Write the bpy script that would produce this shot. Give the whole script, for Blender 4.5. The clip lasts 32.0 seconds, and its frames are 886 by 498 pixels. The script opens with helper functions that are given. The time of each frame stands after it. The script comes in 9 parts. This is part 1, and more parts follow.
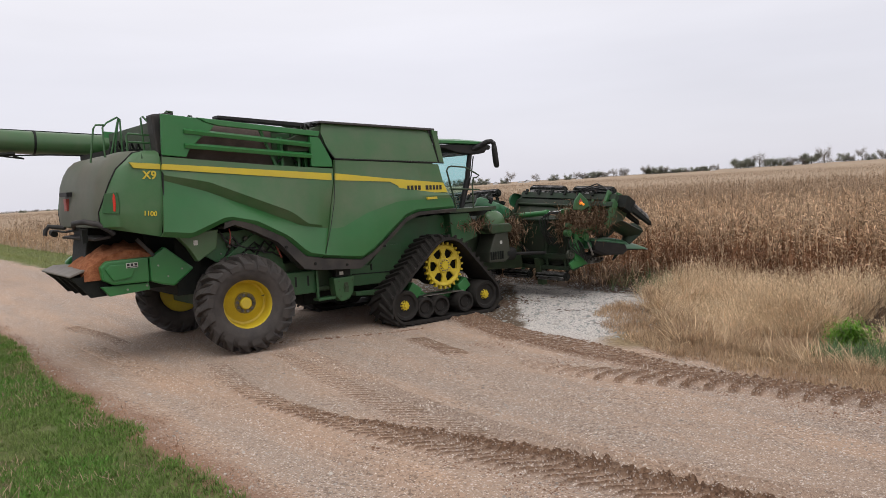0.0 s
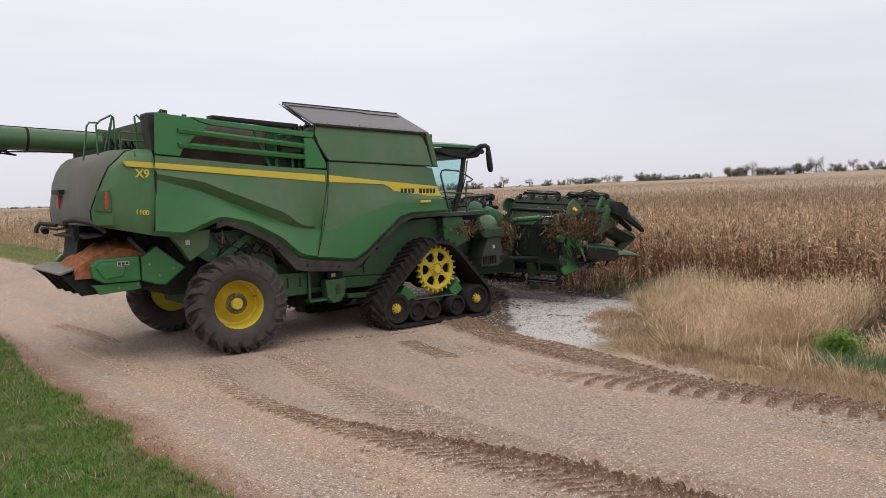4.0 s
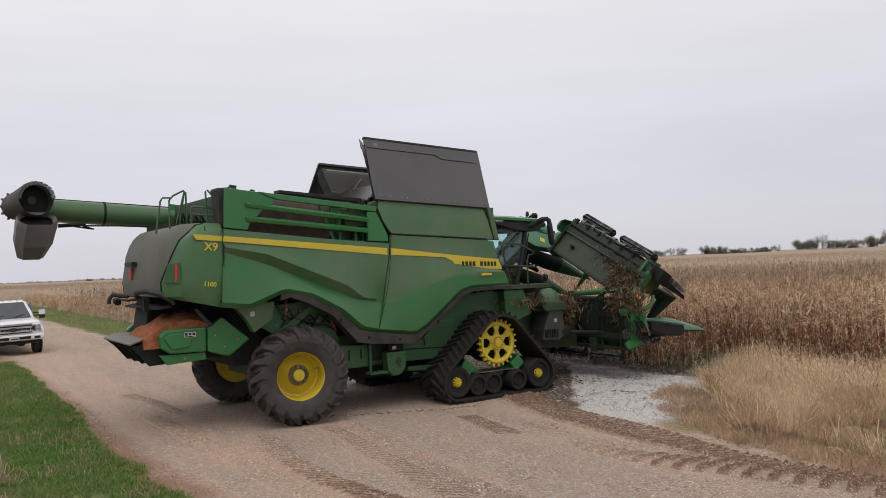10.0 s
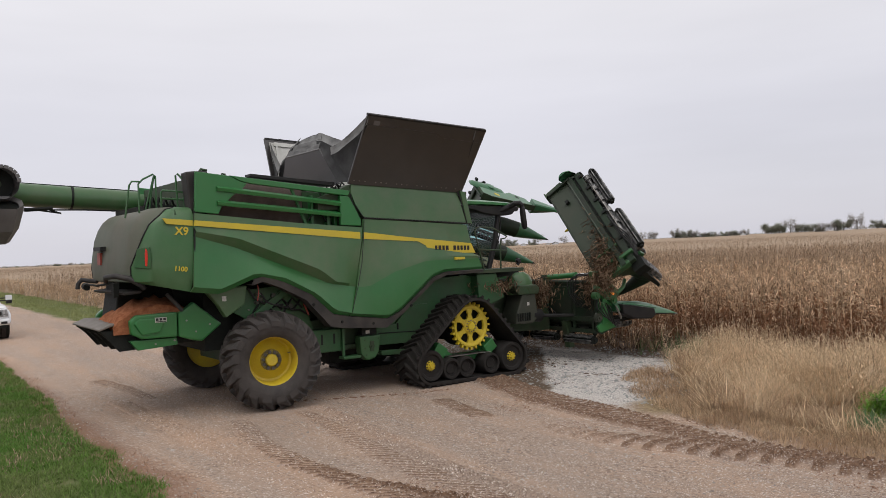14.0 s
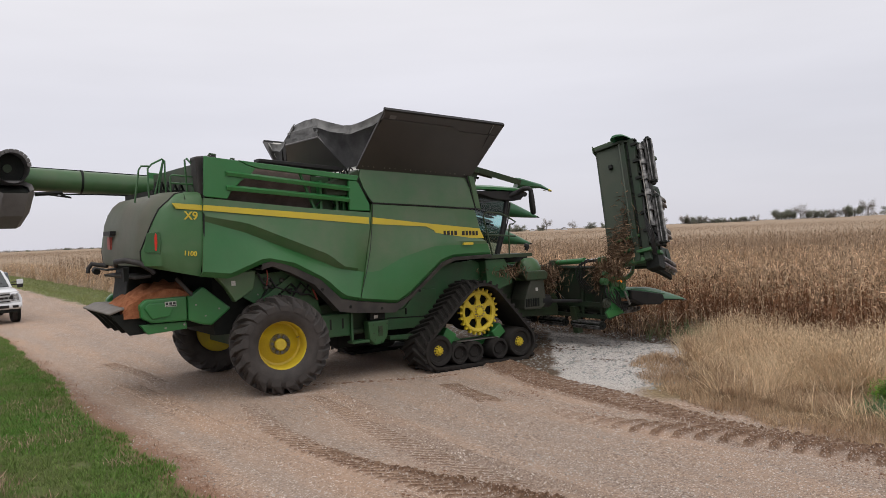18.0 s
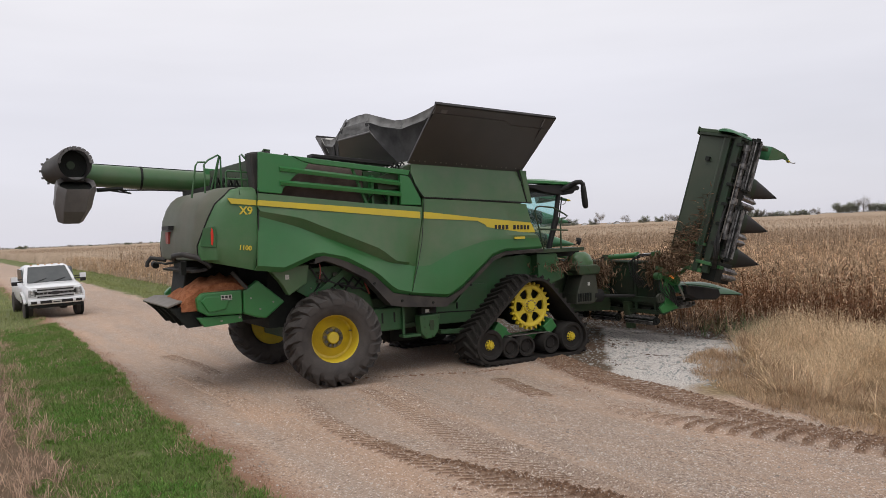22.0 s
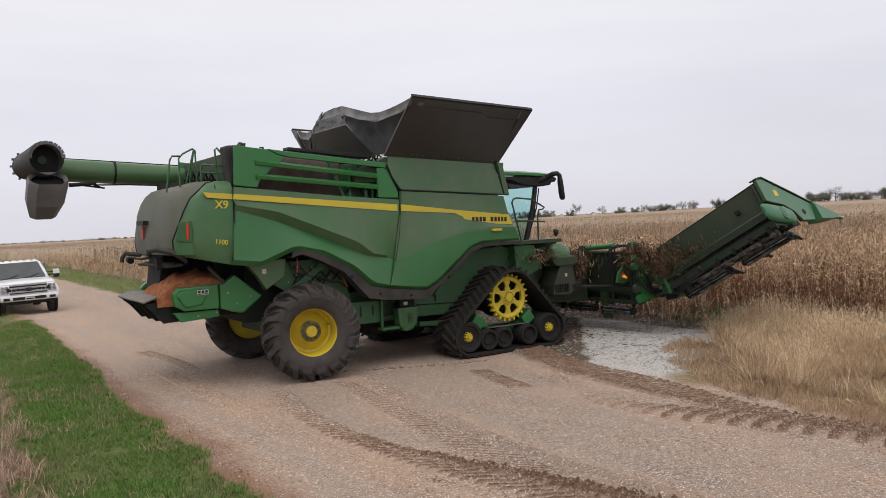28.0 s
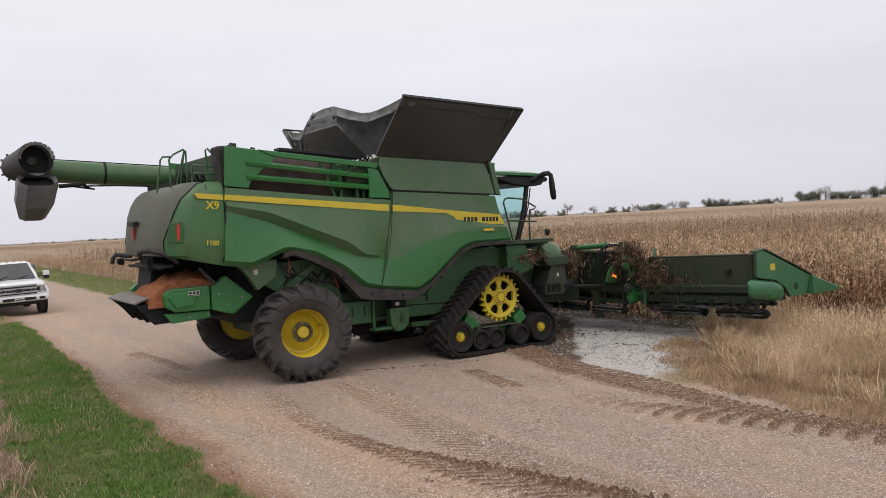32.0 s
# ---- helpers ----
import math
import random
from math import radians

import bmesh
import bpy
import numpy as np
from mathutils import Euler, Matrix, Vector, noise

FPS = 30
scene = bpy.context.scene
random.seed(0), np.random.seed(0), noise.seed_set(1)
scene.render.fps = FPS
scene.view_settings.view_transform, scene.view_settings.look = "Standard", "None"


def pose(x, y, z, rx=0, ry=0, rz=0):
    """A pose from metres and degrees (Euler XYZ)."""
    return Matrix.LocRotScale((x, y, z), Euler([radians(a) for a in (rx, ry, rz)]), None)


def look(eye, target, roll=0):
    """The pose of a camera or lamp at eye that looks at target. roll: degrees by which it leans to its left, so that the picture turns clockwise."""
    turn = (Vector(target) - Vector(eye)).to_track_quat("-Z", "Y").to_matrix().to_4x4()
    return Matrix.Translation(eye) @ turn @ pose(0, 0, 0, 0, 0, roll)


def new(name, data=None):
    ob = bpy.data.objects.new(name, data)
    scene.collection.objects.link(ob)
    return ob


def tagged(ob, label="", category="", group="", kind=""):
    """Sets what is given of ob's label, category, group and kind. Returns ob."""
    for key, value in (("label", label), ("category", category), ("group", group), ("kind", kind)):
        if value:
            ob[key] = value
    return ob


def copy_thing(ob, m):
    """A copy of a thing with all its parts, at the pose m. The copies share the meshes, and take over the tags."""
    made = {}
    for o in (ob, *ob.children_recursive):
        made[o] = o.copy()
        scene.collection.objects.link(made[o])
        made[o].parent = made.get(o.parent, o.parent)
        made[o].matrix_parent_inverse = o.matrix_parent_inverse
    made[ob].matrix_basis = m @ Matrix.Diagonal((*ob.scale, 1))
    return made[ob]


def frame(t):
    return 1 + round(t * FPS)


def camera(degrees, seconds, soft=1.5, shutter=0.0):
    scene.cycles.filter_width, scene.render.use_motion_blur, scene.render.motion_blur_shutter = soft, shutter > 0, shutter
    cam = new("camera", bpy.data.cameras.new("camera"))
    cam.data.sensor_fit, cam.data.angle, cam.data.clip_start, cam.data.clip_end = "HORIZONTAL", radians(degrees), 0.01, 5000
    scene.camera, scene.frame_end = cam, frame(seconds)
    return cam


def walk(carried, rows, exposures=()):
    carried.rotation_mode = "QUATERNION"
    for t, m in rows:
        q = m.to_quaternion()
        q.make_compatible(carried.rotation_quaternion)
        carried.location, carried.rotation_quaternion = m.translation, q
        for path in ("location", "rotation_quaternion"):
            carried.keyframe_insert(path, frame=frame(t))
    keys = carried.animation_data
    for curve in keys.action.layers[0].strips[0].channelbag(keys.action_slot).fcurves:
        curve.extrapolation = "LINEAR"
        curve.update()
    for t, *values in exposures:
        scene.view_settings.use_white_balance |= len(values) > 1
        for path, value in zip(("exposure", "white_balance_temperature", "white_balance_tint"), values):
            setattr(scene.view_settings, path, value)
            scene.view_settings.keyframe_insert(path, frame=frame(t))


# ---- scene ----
# The combine stands at the origin and faces +x; the gravel road runs along y. z = 0 is the road.
cam = camera(57.0, 32.0, soft=0.65)
walk(cam, [
    (0, pose(-9.53, -14.34, 2.58, 85.53, 3.13, -37.41)),
    (0.5, pose(-9.53, -14.34, 2.58, 85.63, 2.84, -37.48)),
    (1, pose(-9.53, -14.34, 2.58, 85.53, 2.62, -37.76)),
    (1.5, pose(-9.53, -14.34, 2.58, 85.37, 2.36, -37.98)),
    (2, pose(-9.53, -14.34, 2.58, 85.28, 2.26, -38.15)),
    (2.5, pose(-9.53, -14.34, 2.58, 85.33, 2.23, -38.19)),
    (3, pose(-9.53, -14.34, 2.58, 85.49, 2.24, -38.10)),
    (3.5, pose(-9.53, -14.34, 2.58, 85.66, 2.24, -37.98)),
    (5.5, pose(-9.53, -14.34, 2.58, 85.87, 2.04, -37.64)),
    (6, pose(-9.53, -14.34, 2.58, 85.67, 2.16, -37.55)),
    (6.5, pose(-9.53, -14.34, 2.58, 85.23, 1.86, -37.99)),
    (6.6, pose(-9.53, -14.34, 2.58, 85.06, 1.67, -38.34)),
    (6.7, pose(-9.53, -14.34, 2.58, 84.11, 1.48, -38.60)),
    (6.8, pose(-9.53, -14.34, 2.58, 82.93, 1.29, -38.80)),
    (6.9, pose(-9.53, -14.34, 2.58, 82.37, 1.10, -39.32)),
    (7, pose(-9.53, -14.34, 2.58, 82.10, 0.91, -39.44)),
    (7.1, pose(-9.53, -14.34, 2.58, 81.88, 0.94, -39.57)),
    (7.2, pose(-9.53, -14.34, 2.58, 83.37, 0.97, -39.79)),
    (7.3, pose(-9.53, -14.34, 2.58, 85.33, 1.00, -39.83)),
    (7.4, pose(-9.53, -14.34, 2.58, 86.41, 1.04, -39.97)),
    (7.5, pose(-9.53, -14.34, 2.58, 87.35, 1.07, -40.02)),
    (7.6, pose(-9.53, -14.34, 2.58, 88.00, 1.24, -40.23)),
    (7.7, pose(-9.53, -14.34, 2.58, 88.51, 1.41, -40.50)),
    (7.8, pose(-9.53, -14.34, 2.58, 89.06, 1.57, -40.93)),
    (7.9, pose(-9.53, -14.34, 2.58, 89.27, 1.74, -41.21)),
    (8, pose(-9.53, -14.34, 2.58, 89.70, 1.91, -41.43)),
    (8.1, pose(-9.53, -14.34, 2.58, 89.65, 1.91, -40.80)),
    (8.2, pose(-9.53, -14.34, 2.58, 88.90, 1.91, -40.13)),
    (8.3, pose(-9.53, -14.34, 2.58, 88.76, 1.91, -39.71)),
    (8.4, pose(-9.53, -14.34, 2.58, 88.81, 1.92, -39.00)),
    (8.5, pose(-9.53, -14.34, 2.58, 88.91, 1.92, -38.20)),
    (8.6, pose(-9.53, -14.34, 2.58, 89.08, 1.86, -36.91)),
    (8.7, pose(-9.53, -14.34, 2.58, 89.31, 1.81, -36.10)),
    (8.8, pose(-9.53, -14.34, 2.58, 89.44, 2.20, -35.49)),
    (8.9, pose(-9.53, -14.34, 2.58, 89.63, 2.07, -34.88)),
    (9, pose(-9.53, -14.34, 2.58, 89.83, 2.40, -34.39)),
    (9.1, pose(-9.53, -14.34, 2.58, 89.89, 2.38, -33.94)),
    (9.2, pose(-9.53, -14.34, 2.58, 90.02, 2.37, -33.35)),
    (9.3, pose(-9.53, -14.34, 2.58, 90.34, 2.36, -33.04)),
    (9.4, pose(-9.53, -14.34, 2.58, 90.53, 2.34, -32.74)),
    (9.5, pose(-9.53, -14.34, 2.58, 90.69, 2.33, -32.99)),
    (10, pose(-9.53, -14.34, 2.58, 91.03, 2.11, -33.57)),
    (10.5, pose(-9.53, -14.34, 2.58, 90.59, 2.36, -33.68)),
    (11, pose(-9.53, -14.34, 2.58, 89.94, 2.52, -33.79)),
    (11.5, pose(-9.53, -14.34, 2.58, 89.53, 2.51, -34.04)),
    (12, pose(-9.53, -14.34, 2.58, 89.47, 2.44, -34.34)),
    (12.5, pose(-9.53, -14.34, 2.58, 89.61, 2.42, -34.62)),
    (13, pose(-9.53, -14.34, 2.58, 89.83, 2.34, -35.06)),
    (13.5, pose(-9.53, -14.34, 2.58, 89.85, 2.23, -35.52)),
    (15.5, pose(-9.53, -14.34, 2.58, 89.76, 2.00, -34.91)),
    (16, pose(-9.53, -14.34, 2.58, 89.72, 1.94, -34.75)),
    (16.5, pose(-9.53, -14.34, 2.58, 89.64, 1.90, -34.65)),
    (17, pose(-9.53, -14.34, 2.58, 89.45, 1.99, -34.65)),
    (17.5, pose(-9.53, -14.34, 2.58, 89.15, 2.03, -34.71)),
    (18, pose(-9.53, -14.34, 2.58, 88.83, 2.06, -34.86)),
    (18.5, pose(-9.53, -14.34, 2.58, 88.64, 2.09, -35.09)),
    (19, pose(-9.53, -14.34, 2.58, 88.54, 2.09, -35.31)),
    (19.5, pose(-9.53, -14.34, 2.58, 88.52, 2.04, -35.37)),
    (20, pose(-9.53, -14.34, 2.58, 88.54, 2.02, -35.12)),
    (20.5, pose(-9.53, -14.34, 2.58, 88.58, 2.08, -34.27)),
    (21, pose(-9.53, -14.34, 2.58, 88.62, 2.18, -32.88)),
    (21.5, pose(-9.53, -14.34, 2.58, 88.60, 2.17, -31.77)),
    (22, pose(-9.53, -14.34, 2.58, 88.56, 2.15, -31.27)),
    (22.5, pose(-9.53, -14.34, 2.58, 88.53, 2.16, -31.34)),
    (23, pose(-9.53, -14.34, 2.58, 88.48, 2.18, -31.70)),
    (23.5, pose(-9.53, -14.34, 2.58, 88.41, 2.22, -32.02)),
    (24, pose(-9.53, -14.34, 2.58, 88.28, 2.26, -32.31)),
    (24.5, pose(-9.53, -14.34, 2.58, 88.15, 2.33, -32.47)),
    (25, pose(-9.53, -14.34, 2.58, 88.03, 2.36, -32.57)),
    (25.5, pose(-9.53, -14.34, 2.58, 88.00, 2.43, -32.57)),
    (27.5, pose(-9.53, -14.34, 2.58, 87.98, 2.62, -32.74)),
    (28, pose(-9.53, -14.34, 2.58, 87.96, 2.64, -32.85)),
    (28.5, pose(-9.53, -14.34, 2.58, 87.95, 2.66, -32.91)),
    (29, pose(-9.53, -14.34, 2.58, 87.98, 2.72, -32.94)),
    (29.5, pose(-9.53, -14.34, 2.58, 88.02, 2.68, -32.97)),
    (30, pose(-9.53, -14.34, 2.58, 88.08, 2.78, -33.02)),
    (30.5, pose(-9.53, -14.34, 2.58, 88.10, 2.79, -33.09)),
    (31, pose(-9.53, -14.34, 2.58, 88.09, 2.79, -33.20)),
    (31.5, pose(-9.53, -14.34, 2.58, 88.03, 2.80, -33.33)),
    (32, pose(-9.53, -14.34, 2.58, 87.94, 2.81, -33.44)),
], [(0, 0.12), (8.3, 0.11), (9.2, 0.02), (10, -0.08), (12, -0.06), (16, -0.04), (19, 0.0), (22, 0.05), (32, 0.06)])

# ---- sky and light: bright overcast, a wide weak sun high behind the camera ----
world = bpy.data.worlds.new("overcast_sky")
scene.world = world
world.use_nodes = True
wn, wl = world.node_tree.nodes, world.node_tree.links
wn.clear()
w_out = wn.new("ShaderNodeOutputWorld")
w_bg = wn.new("ShaderNodeBackground")
w_tc = wn.new("ShaderNodeTexCoord")
w_sep = wn.new("ShaderNodeSeparateXYZ")
w_ramp = wn.new("ShaderNodeValToRGB")
w_noise = wn.new("ShaderNodeTexNoise")
w_map = wn.new("ShaderNodeMapping")
w_mix = wn.new("ShaderNodeMix")
w_mix.data_type, w_mix.blend_type = "RGBA", "MULTIPLY"
w_mix.inputs[0].default_value = 1.0
w_ramp.color_ramp.elements[0].position = 0.0
w_ramp.color_ramp.elements[0].color = (0.63, 0.62, 0.685, 1)
w_ramp.color_ramp.elements[1].position = 0.55
w_ramp.color_ramp.elements[1].color = (0.92, 0.895, 0.91, 1)
e = w_ramp.color_ramp.elements.new(0.14)
e.color = (0.69, 0.68, 0.74, 1)
e = w_ramp.color_ramp.elements.new(0.30)
e.color = (0.825, 0.808, 0.84, 1)
w_map.inputs["Scale"].default_value = (1.0, 1.0, 6.0)
w_noise.inputs["Scale"].default_value = 1.6
w_noise.inputs["Detail"].default_value = 4.0
w_soft = wn.new("ShaderNodeMapRange")
w_soft.inputs["From Min"].default_value, w_soft.inputs["From Max"].default_value = 0.3, 0.7
w_soft.inputs["To Min"].default_value, w_soft.inputs["To Max"].default_value = 0.93, 1.05
wl.new(w_tc.outputs["Generated"], w_sep.inputs[0])
wl.new(w_sep.outputs["Z"], w_ramp.inputs[0])
wl.new(w_tc.outputs["Generated"], w_map.inputs[0])
wl.new(w_map.outputs[0], w_noise.inputs["Vector"])
wl.new(w_noise.outputs["Fac"], w_soft.inputs["Value"])
wl.new(w_ramp.outputs[0], w_mix.inputs["A"])
wl.new(w_soft.outputs[0], w_mix.inputs["B"])
w_sky = wn.new("ShaderNodeTexSky")
w_sky.sky_type, w_sky.sun_disc = "NISHITA", False
w_sky.sun_elevation, w_sky.sun_rotation = radians(52), radians(221)
w_dim = wn.new("ShaderNodeMix")
w_dim.data_type, w_dim.blend_type = "RGBA", "MULTIPLY"
w_dim.inputs[0].default_value = 1.0
w_dim.inputs["B"].default_value = (0.1, 0.1, 0.1, 1)
w_lay = wn.new("ShaderNodeMix")
w_lay.data_type = "RGBA"
w_lay.inputs[0].default_value = 0.93
wl.new(w_sky.outputs[0], w_dim.inputs["A"])
wl.new(w_dim.outputs["Result"], w_lay.inputs["A"])
wl.new(w_mix.outputs["Result"], w_lay.inputs["B"])
wl.new(w_lay.outputs["Result"], w_bg.inputs["Color"])
w_bg.inputs["Strength"].default_value = 1.12
wl.new(w_bg.outputs[0], w_out.inputs[0])

sun = new("sun", bpy.data.lights.new("sun", "SUN"))
sun.data.energy, sun.data.angle, sun.data.color = 0.9, radians(40), (1.0, 0.97, 0.92)
sun.matrix_world = look((0, 0, 40), (14, 16, 0))


# ---- materials ----
def mat(name, c1, c2=None, scale=6.0, rough=0.6, metal=0.0, bump=0.0, bscale=60.0, fine=0.15, spec=0.4, emit=0.0, dust=None, dust_amt=0.0, rand=0.0, thin=0.0):
    """A procedural surface: two tones by a coarse noise, a fine grain, relief, and dust that lies on it in patches."""
    m = bpy.data.materials.new(name)
    m.use_nodes = True
    n, l = m.node_tree.nodes, m.node_tree.links
    b = n["Principled BSDF"]
    pos = n.new("ShaderNodeTexCoord").outputs["Object"]
    nz = n.new("ShaderNodeTexNoise")
    nz.inputs["Scale"].default_value, nz.inputs["Detail"].default_value = scale, 5.0
    l.new(pos, nz.inputs["Vector"])
    ramp = n.new("ShaderNodeMapRange")
    ramp.inputs["From Min"].default_value, ramp.inputs["From Max"].default_value = 0.35, 0.65
    l.new(nz.outputs["Fac"], ramp.inputs["Value"])
    mix = n.new("ShaderNodeMix")
    mix.data_type = "RGBA"
    mix.inputs["A"].default_value = (*c1, 1)
    mix.inputs["B"].default_value = (*(c2 or [v * 0.8 for v in c1]), 1)
    l.new(ramp.outputs[0], mix.inputs["Factor"])
    col = mix.outputs["Result"]
    fz = n.new("ShaderNodeTexNoise")
    fz.inputs["Scale"].default_value, fz.inputs["Detail"].default_value = bscale, 3.0
    l.new(pos, fz.inputs["Vector"])
    if fine:
        fr = n.new("ShaderNodeMapRange")
        fr.inputs["To Min"].default_value, fr.inputs["To Max"].default_value = 1 - fine * 2, 1 + fine * 2
        l.new(fz.outputs["Fac"], fr.inputs["Value"])
        mu = n.new("ShaderNodeMix")
        mu.data_type, mu.blend_type = "RGBA", "MULTIPLY"
        mu.inputs["Factor"].default_value = 1.0
        l.new(col, mu.inputs["A"])
        l.new(fr.outputs[0], mu.inputs["B"])
        col = mu.outputs["Result"]
    if dust:
        dz = n.new("ShaderNodeTexNoise")
        dz.inputs["Scale"].default_value, dz.inputs["Detail"].default_value, dz.inputs["Roughness"].default_value = 1.3, 8.0, 0.65
        l.new(pos, dz.inputs["Vector"])
        dr = n.new("ShaderNodeMapRange")
        dr.inputs["From Min"].default_value, dr.inputs["From Max"].default_value = 0.3, 0.75
        dr.inputs["To Min"].default_value, dr.inputs["To Max"].default_value = dust_amt * 0.45, min(1.0, dust_amt * 1.5)
        l.new(dz.outputs["Fac"], dr.inputs["Value"])
        dm = n.new("ShaderNodeMix")
        dm.data_type = "RGBA"
        dm.inputs["B"].default_value = (*dust, 1)
        l.new(dr.outputs[0], dm.inputs["Factor"])
        l.new(col, dm.inputs["A"])
        col = dm.outputs["Result"]
    if rand:
        oi = n.new("ShaderNodeNewGeometry")
        rr = n.new("ShaderNodeMapRange")
        rr.inputs["To Min"].default_value, rr.inputs["To Max"].default_value = 1 - rand, 1 + rand
        l.new(oi.outputs["Random Per Island"], rr.inputs["Value"])
        rm = n.new("ShaderNodeMix")
        rm.data_type, rm.blend_type = "RGBA", "MULTIPLY"
        rm.inputs["Factor"].default_value = 1.0
        l.new(col, rm.inputs["A"])
        l.new(rr.outputs[0], rm.inputs["B"])
        col = rm.outputs["Result"]
    l.new(col, b.inputs["Base Color"])
    b.inputs["Roughness"].default_value, b.inputs["Metallic"].default_value = rough, metal
    b.inputs["Specular IOR Level"].default_value = spec
    if bump:
        bp = n.new("ShaderNodeBump")
        bp.inputs["Strength"].default_value, bp.inputs["Distance"].default_value = bump, 0.02
        l.new(fz.outputs["Fac"], bp.inputs["Height"])
        l.new(bp.outputs[0], b.inputs["Normal"])
    if emit:
        b.inputs["Emission Color"].default_value = (*c1, 1)
        b.inputs["Emission Strength"].default_value = emit
    if thin:
        # dry leaves let part of the light through
        tl, mx = n.new("ShaderNodeBsdfTranslucent"), n.new("ShaderNodeMixShader")
        mx.inputs[0].default_value = thin
        l.new(col, tl.inputs["Color"])
        l.new(b.outputs[0], mx.inputs[1])
        l.new(tl.outputs[0], mx.inputs[2])
        l.new(mx.outputs[0], n["Material Output"].inputs[0])
    return m


DUST = (0.26, 0.20, 0.145)
GREEN = mat("dusty_green_paint", (0.014, 0.118, 0.026), (0.019, 0.130, 0.033), 1.2, 0.34, 0, 0.05, 90, 0.07, 0.5, dust=(0.165, 0.14, 0.105), dust_amt=0.36)
FLARE = mat("lightly_dusted_green_paint", (0.012, 0.125, 0.026), (0.016, 0.140, 0.034), 1.6, 0.33, 0, 0.04, 90, 0.06, 0.5, dust=(0.15, 0.125, 0.09), dust_amt=0.14)
GREENC = mat("cleaner_green_paint", (0.010, 0.150, 0.032), (0.013, 0.160, 0.038), 2.0, 0.32, 0, 0.03, 90, 0.05, 0.5, dust=DUST, dust_amt=0.08)
# Dark copy of the green: grime plus the machine's inner shade in the colour
GREEND = mat("grimy_shade_green", (0.006, 0.045, 0.014), (0.010, 0.030, 0.013), 3.0, 0.55, 0, 0.1, 60, 0.15, 0.35, dust=DUST, dust_amt=0.12)
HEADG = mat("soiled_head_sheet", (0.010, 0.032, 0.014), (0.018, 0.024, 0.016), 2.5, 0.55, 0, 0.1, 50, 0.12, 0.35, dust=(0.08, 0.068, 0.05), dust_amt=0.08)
SNOUT = mat("faded_green_poly", (0.018, 0.125, 0.050), (0.026, 0.145, 0.062), 2.0, 0.34, 0, 0.03, 80, 0.05, 0.5, dust=DUST, dust_amt=0.07)
HOOD = mat("dust_coated_hood", (0.015, 0.130, 0.028), (0.021, 0.130, 0.036), 1.4, 0.36, 0, 0.06, 80, 0.08, 0.45, dust=(0.22, 0.185, 0.15), dust_amt=0.22)
SCREEN = mat("dusty_mesh_screen", (0.080, 0.062, 0.055), (0.125, 0.100, 0.088), 3.0, 0.85, 0, 0.3, 120, 0.25, 0.15)
CAPDUST = mat("dust_coated_cap", (0.040, 0.082, 0.044), (0.075, 0.088, 0.060), 1.1, 0.55, 0, 0.06, 80, 0.08, 0.35, dust=(0.17, 0.145, 0.118), dust_amt=0.42)
ARCH = mat("weathered_arch_plastic", (0.032, 0.030, 0.029), (0.062, 0.055, 0.049), 3.0, 0.6, 0, 0.06, 80, 0.1, 0.35)
# Two more darker greens: shade under and behind the panels put into the colour
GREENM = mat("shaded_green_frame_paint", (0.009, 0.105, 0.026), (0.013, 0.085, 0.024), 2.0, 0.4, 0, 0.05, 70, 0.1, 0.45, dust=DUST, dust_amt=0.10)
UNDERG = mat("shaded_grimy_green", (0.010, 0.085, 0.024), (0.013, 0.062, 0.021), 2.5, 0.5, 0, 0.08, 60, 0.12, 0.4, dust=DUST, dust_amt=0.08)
CASEG = mat("grimy_gear_case", (0.022, 0.034, 0.024), (0.04, 0.045, 0.035), 3.0, 0.55, 0, 0.08, 60, 0.1, 0.4, dust=DUST, dust_amt=0.08)
TRAY = mat("grey_spreader_sheet", (0.17, 0.16, 0.15), (0.12, 0.11, 0.10), 4.0, 0.6, 0, 0.05, 60, 0.1, dust=DUST, dust_amt=0.2)
YELLOW = mat("yellow_paint", (0.64, 0.49, 0.014), (0.55, 0.41, 0.02), 4.0, 0.45, 0, 0.04, 60, 0.08, 0.45, dust=DUST, dust_amt=0.12)
STRIPE = mat("yellow_decal", (0.62, 0.485, 0.032), (0.57, 0.45, 0.04), 3.0, 0.5, 0, 0, 60, 0.05, 0.4, dust=DUST, dust_amt=0.1)
BLACK = mat("black_plastic", (0.010, 0.010, 0.011), (0.018, 0.017, 0.016), 5.0, 0.55, 0, 0.05, 80, 0.1, 0.35)
TRIM = mat("dark_grey_trim", (0.026, 0.025, 0.025), (0.045, 0.04, 0.037), 4.0, 0.6, 0, 0.08, 90, 0.1, 0.35)
FLAP = mat("tank_flap_plastic", (0.012, 0.0105, 0.0105), (0.019, 0.0165, 0.016), 1.5, 0.36, 0, 0.06, 70, 0.08, 0.95, dust=(0.2, 0.17, 0.15), dust_amt=0.05)
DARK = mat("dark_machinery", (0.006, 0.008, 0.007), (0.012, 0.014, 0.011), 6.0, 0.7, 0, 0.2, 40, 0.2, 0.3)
RUBBER = mat("dusty_rubber", (0.022, 0.021, 0.021), (0.040, 0.036, 0.034), 7.0, 0.7, 0, 0.15, 70, 0.15, 0.35, dust=(0.17, 0.14, 0.12), dust_amt=0.16)
TRACKR = mat("track_rubber", (0.008, 0.008, 0.008), (0.016, 0.015, 0.014), 7.0, 0.75, 0, 0.15, 70, 0.15, 0.3, dust=(0.17, 0.13, 0.10), dust_amt=0.05)
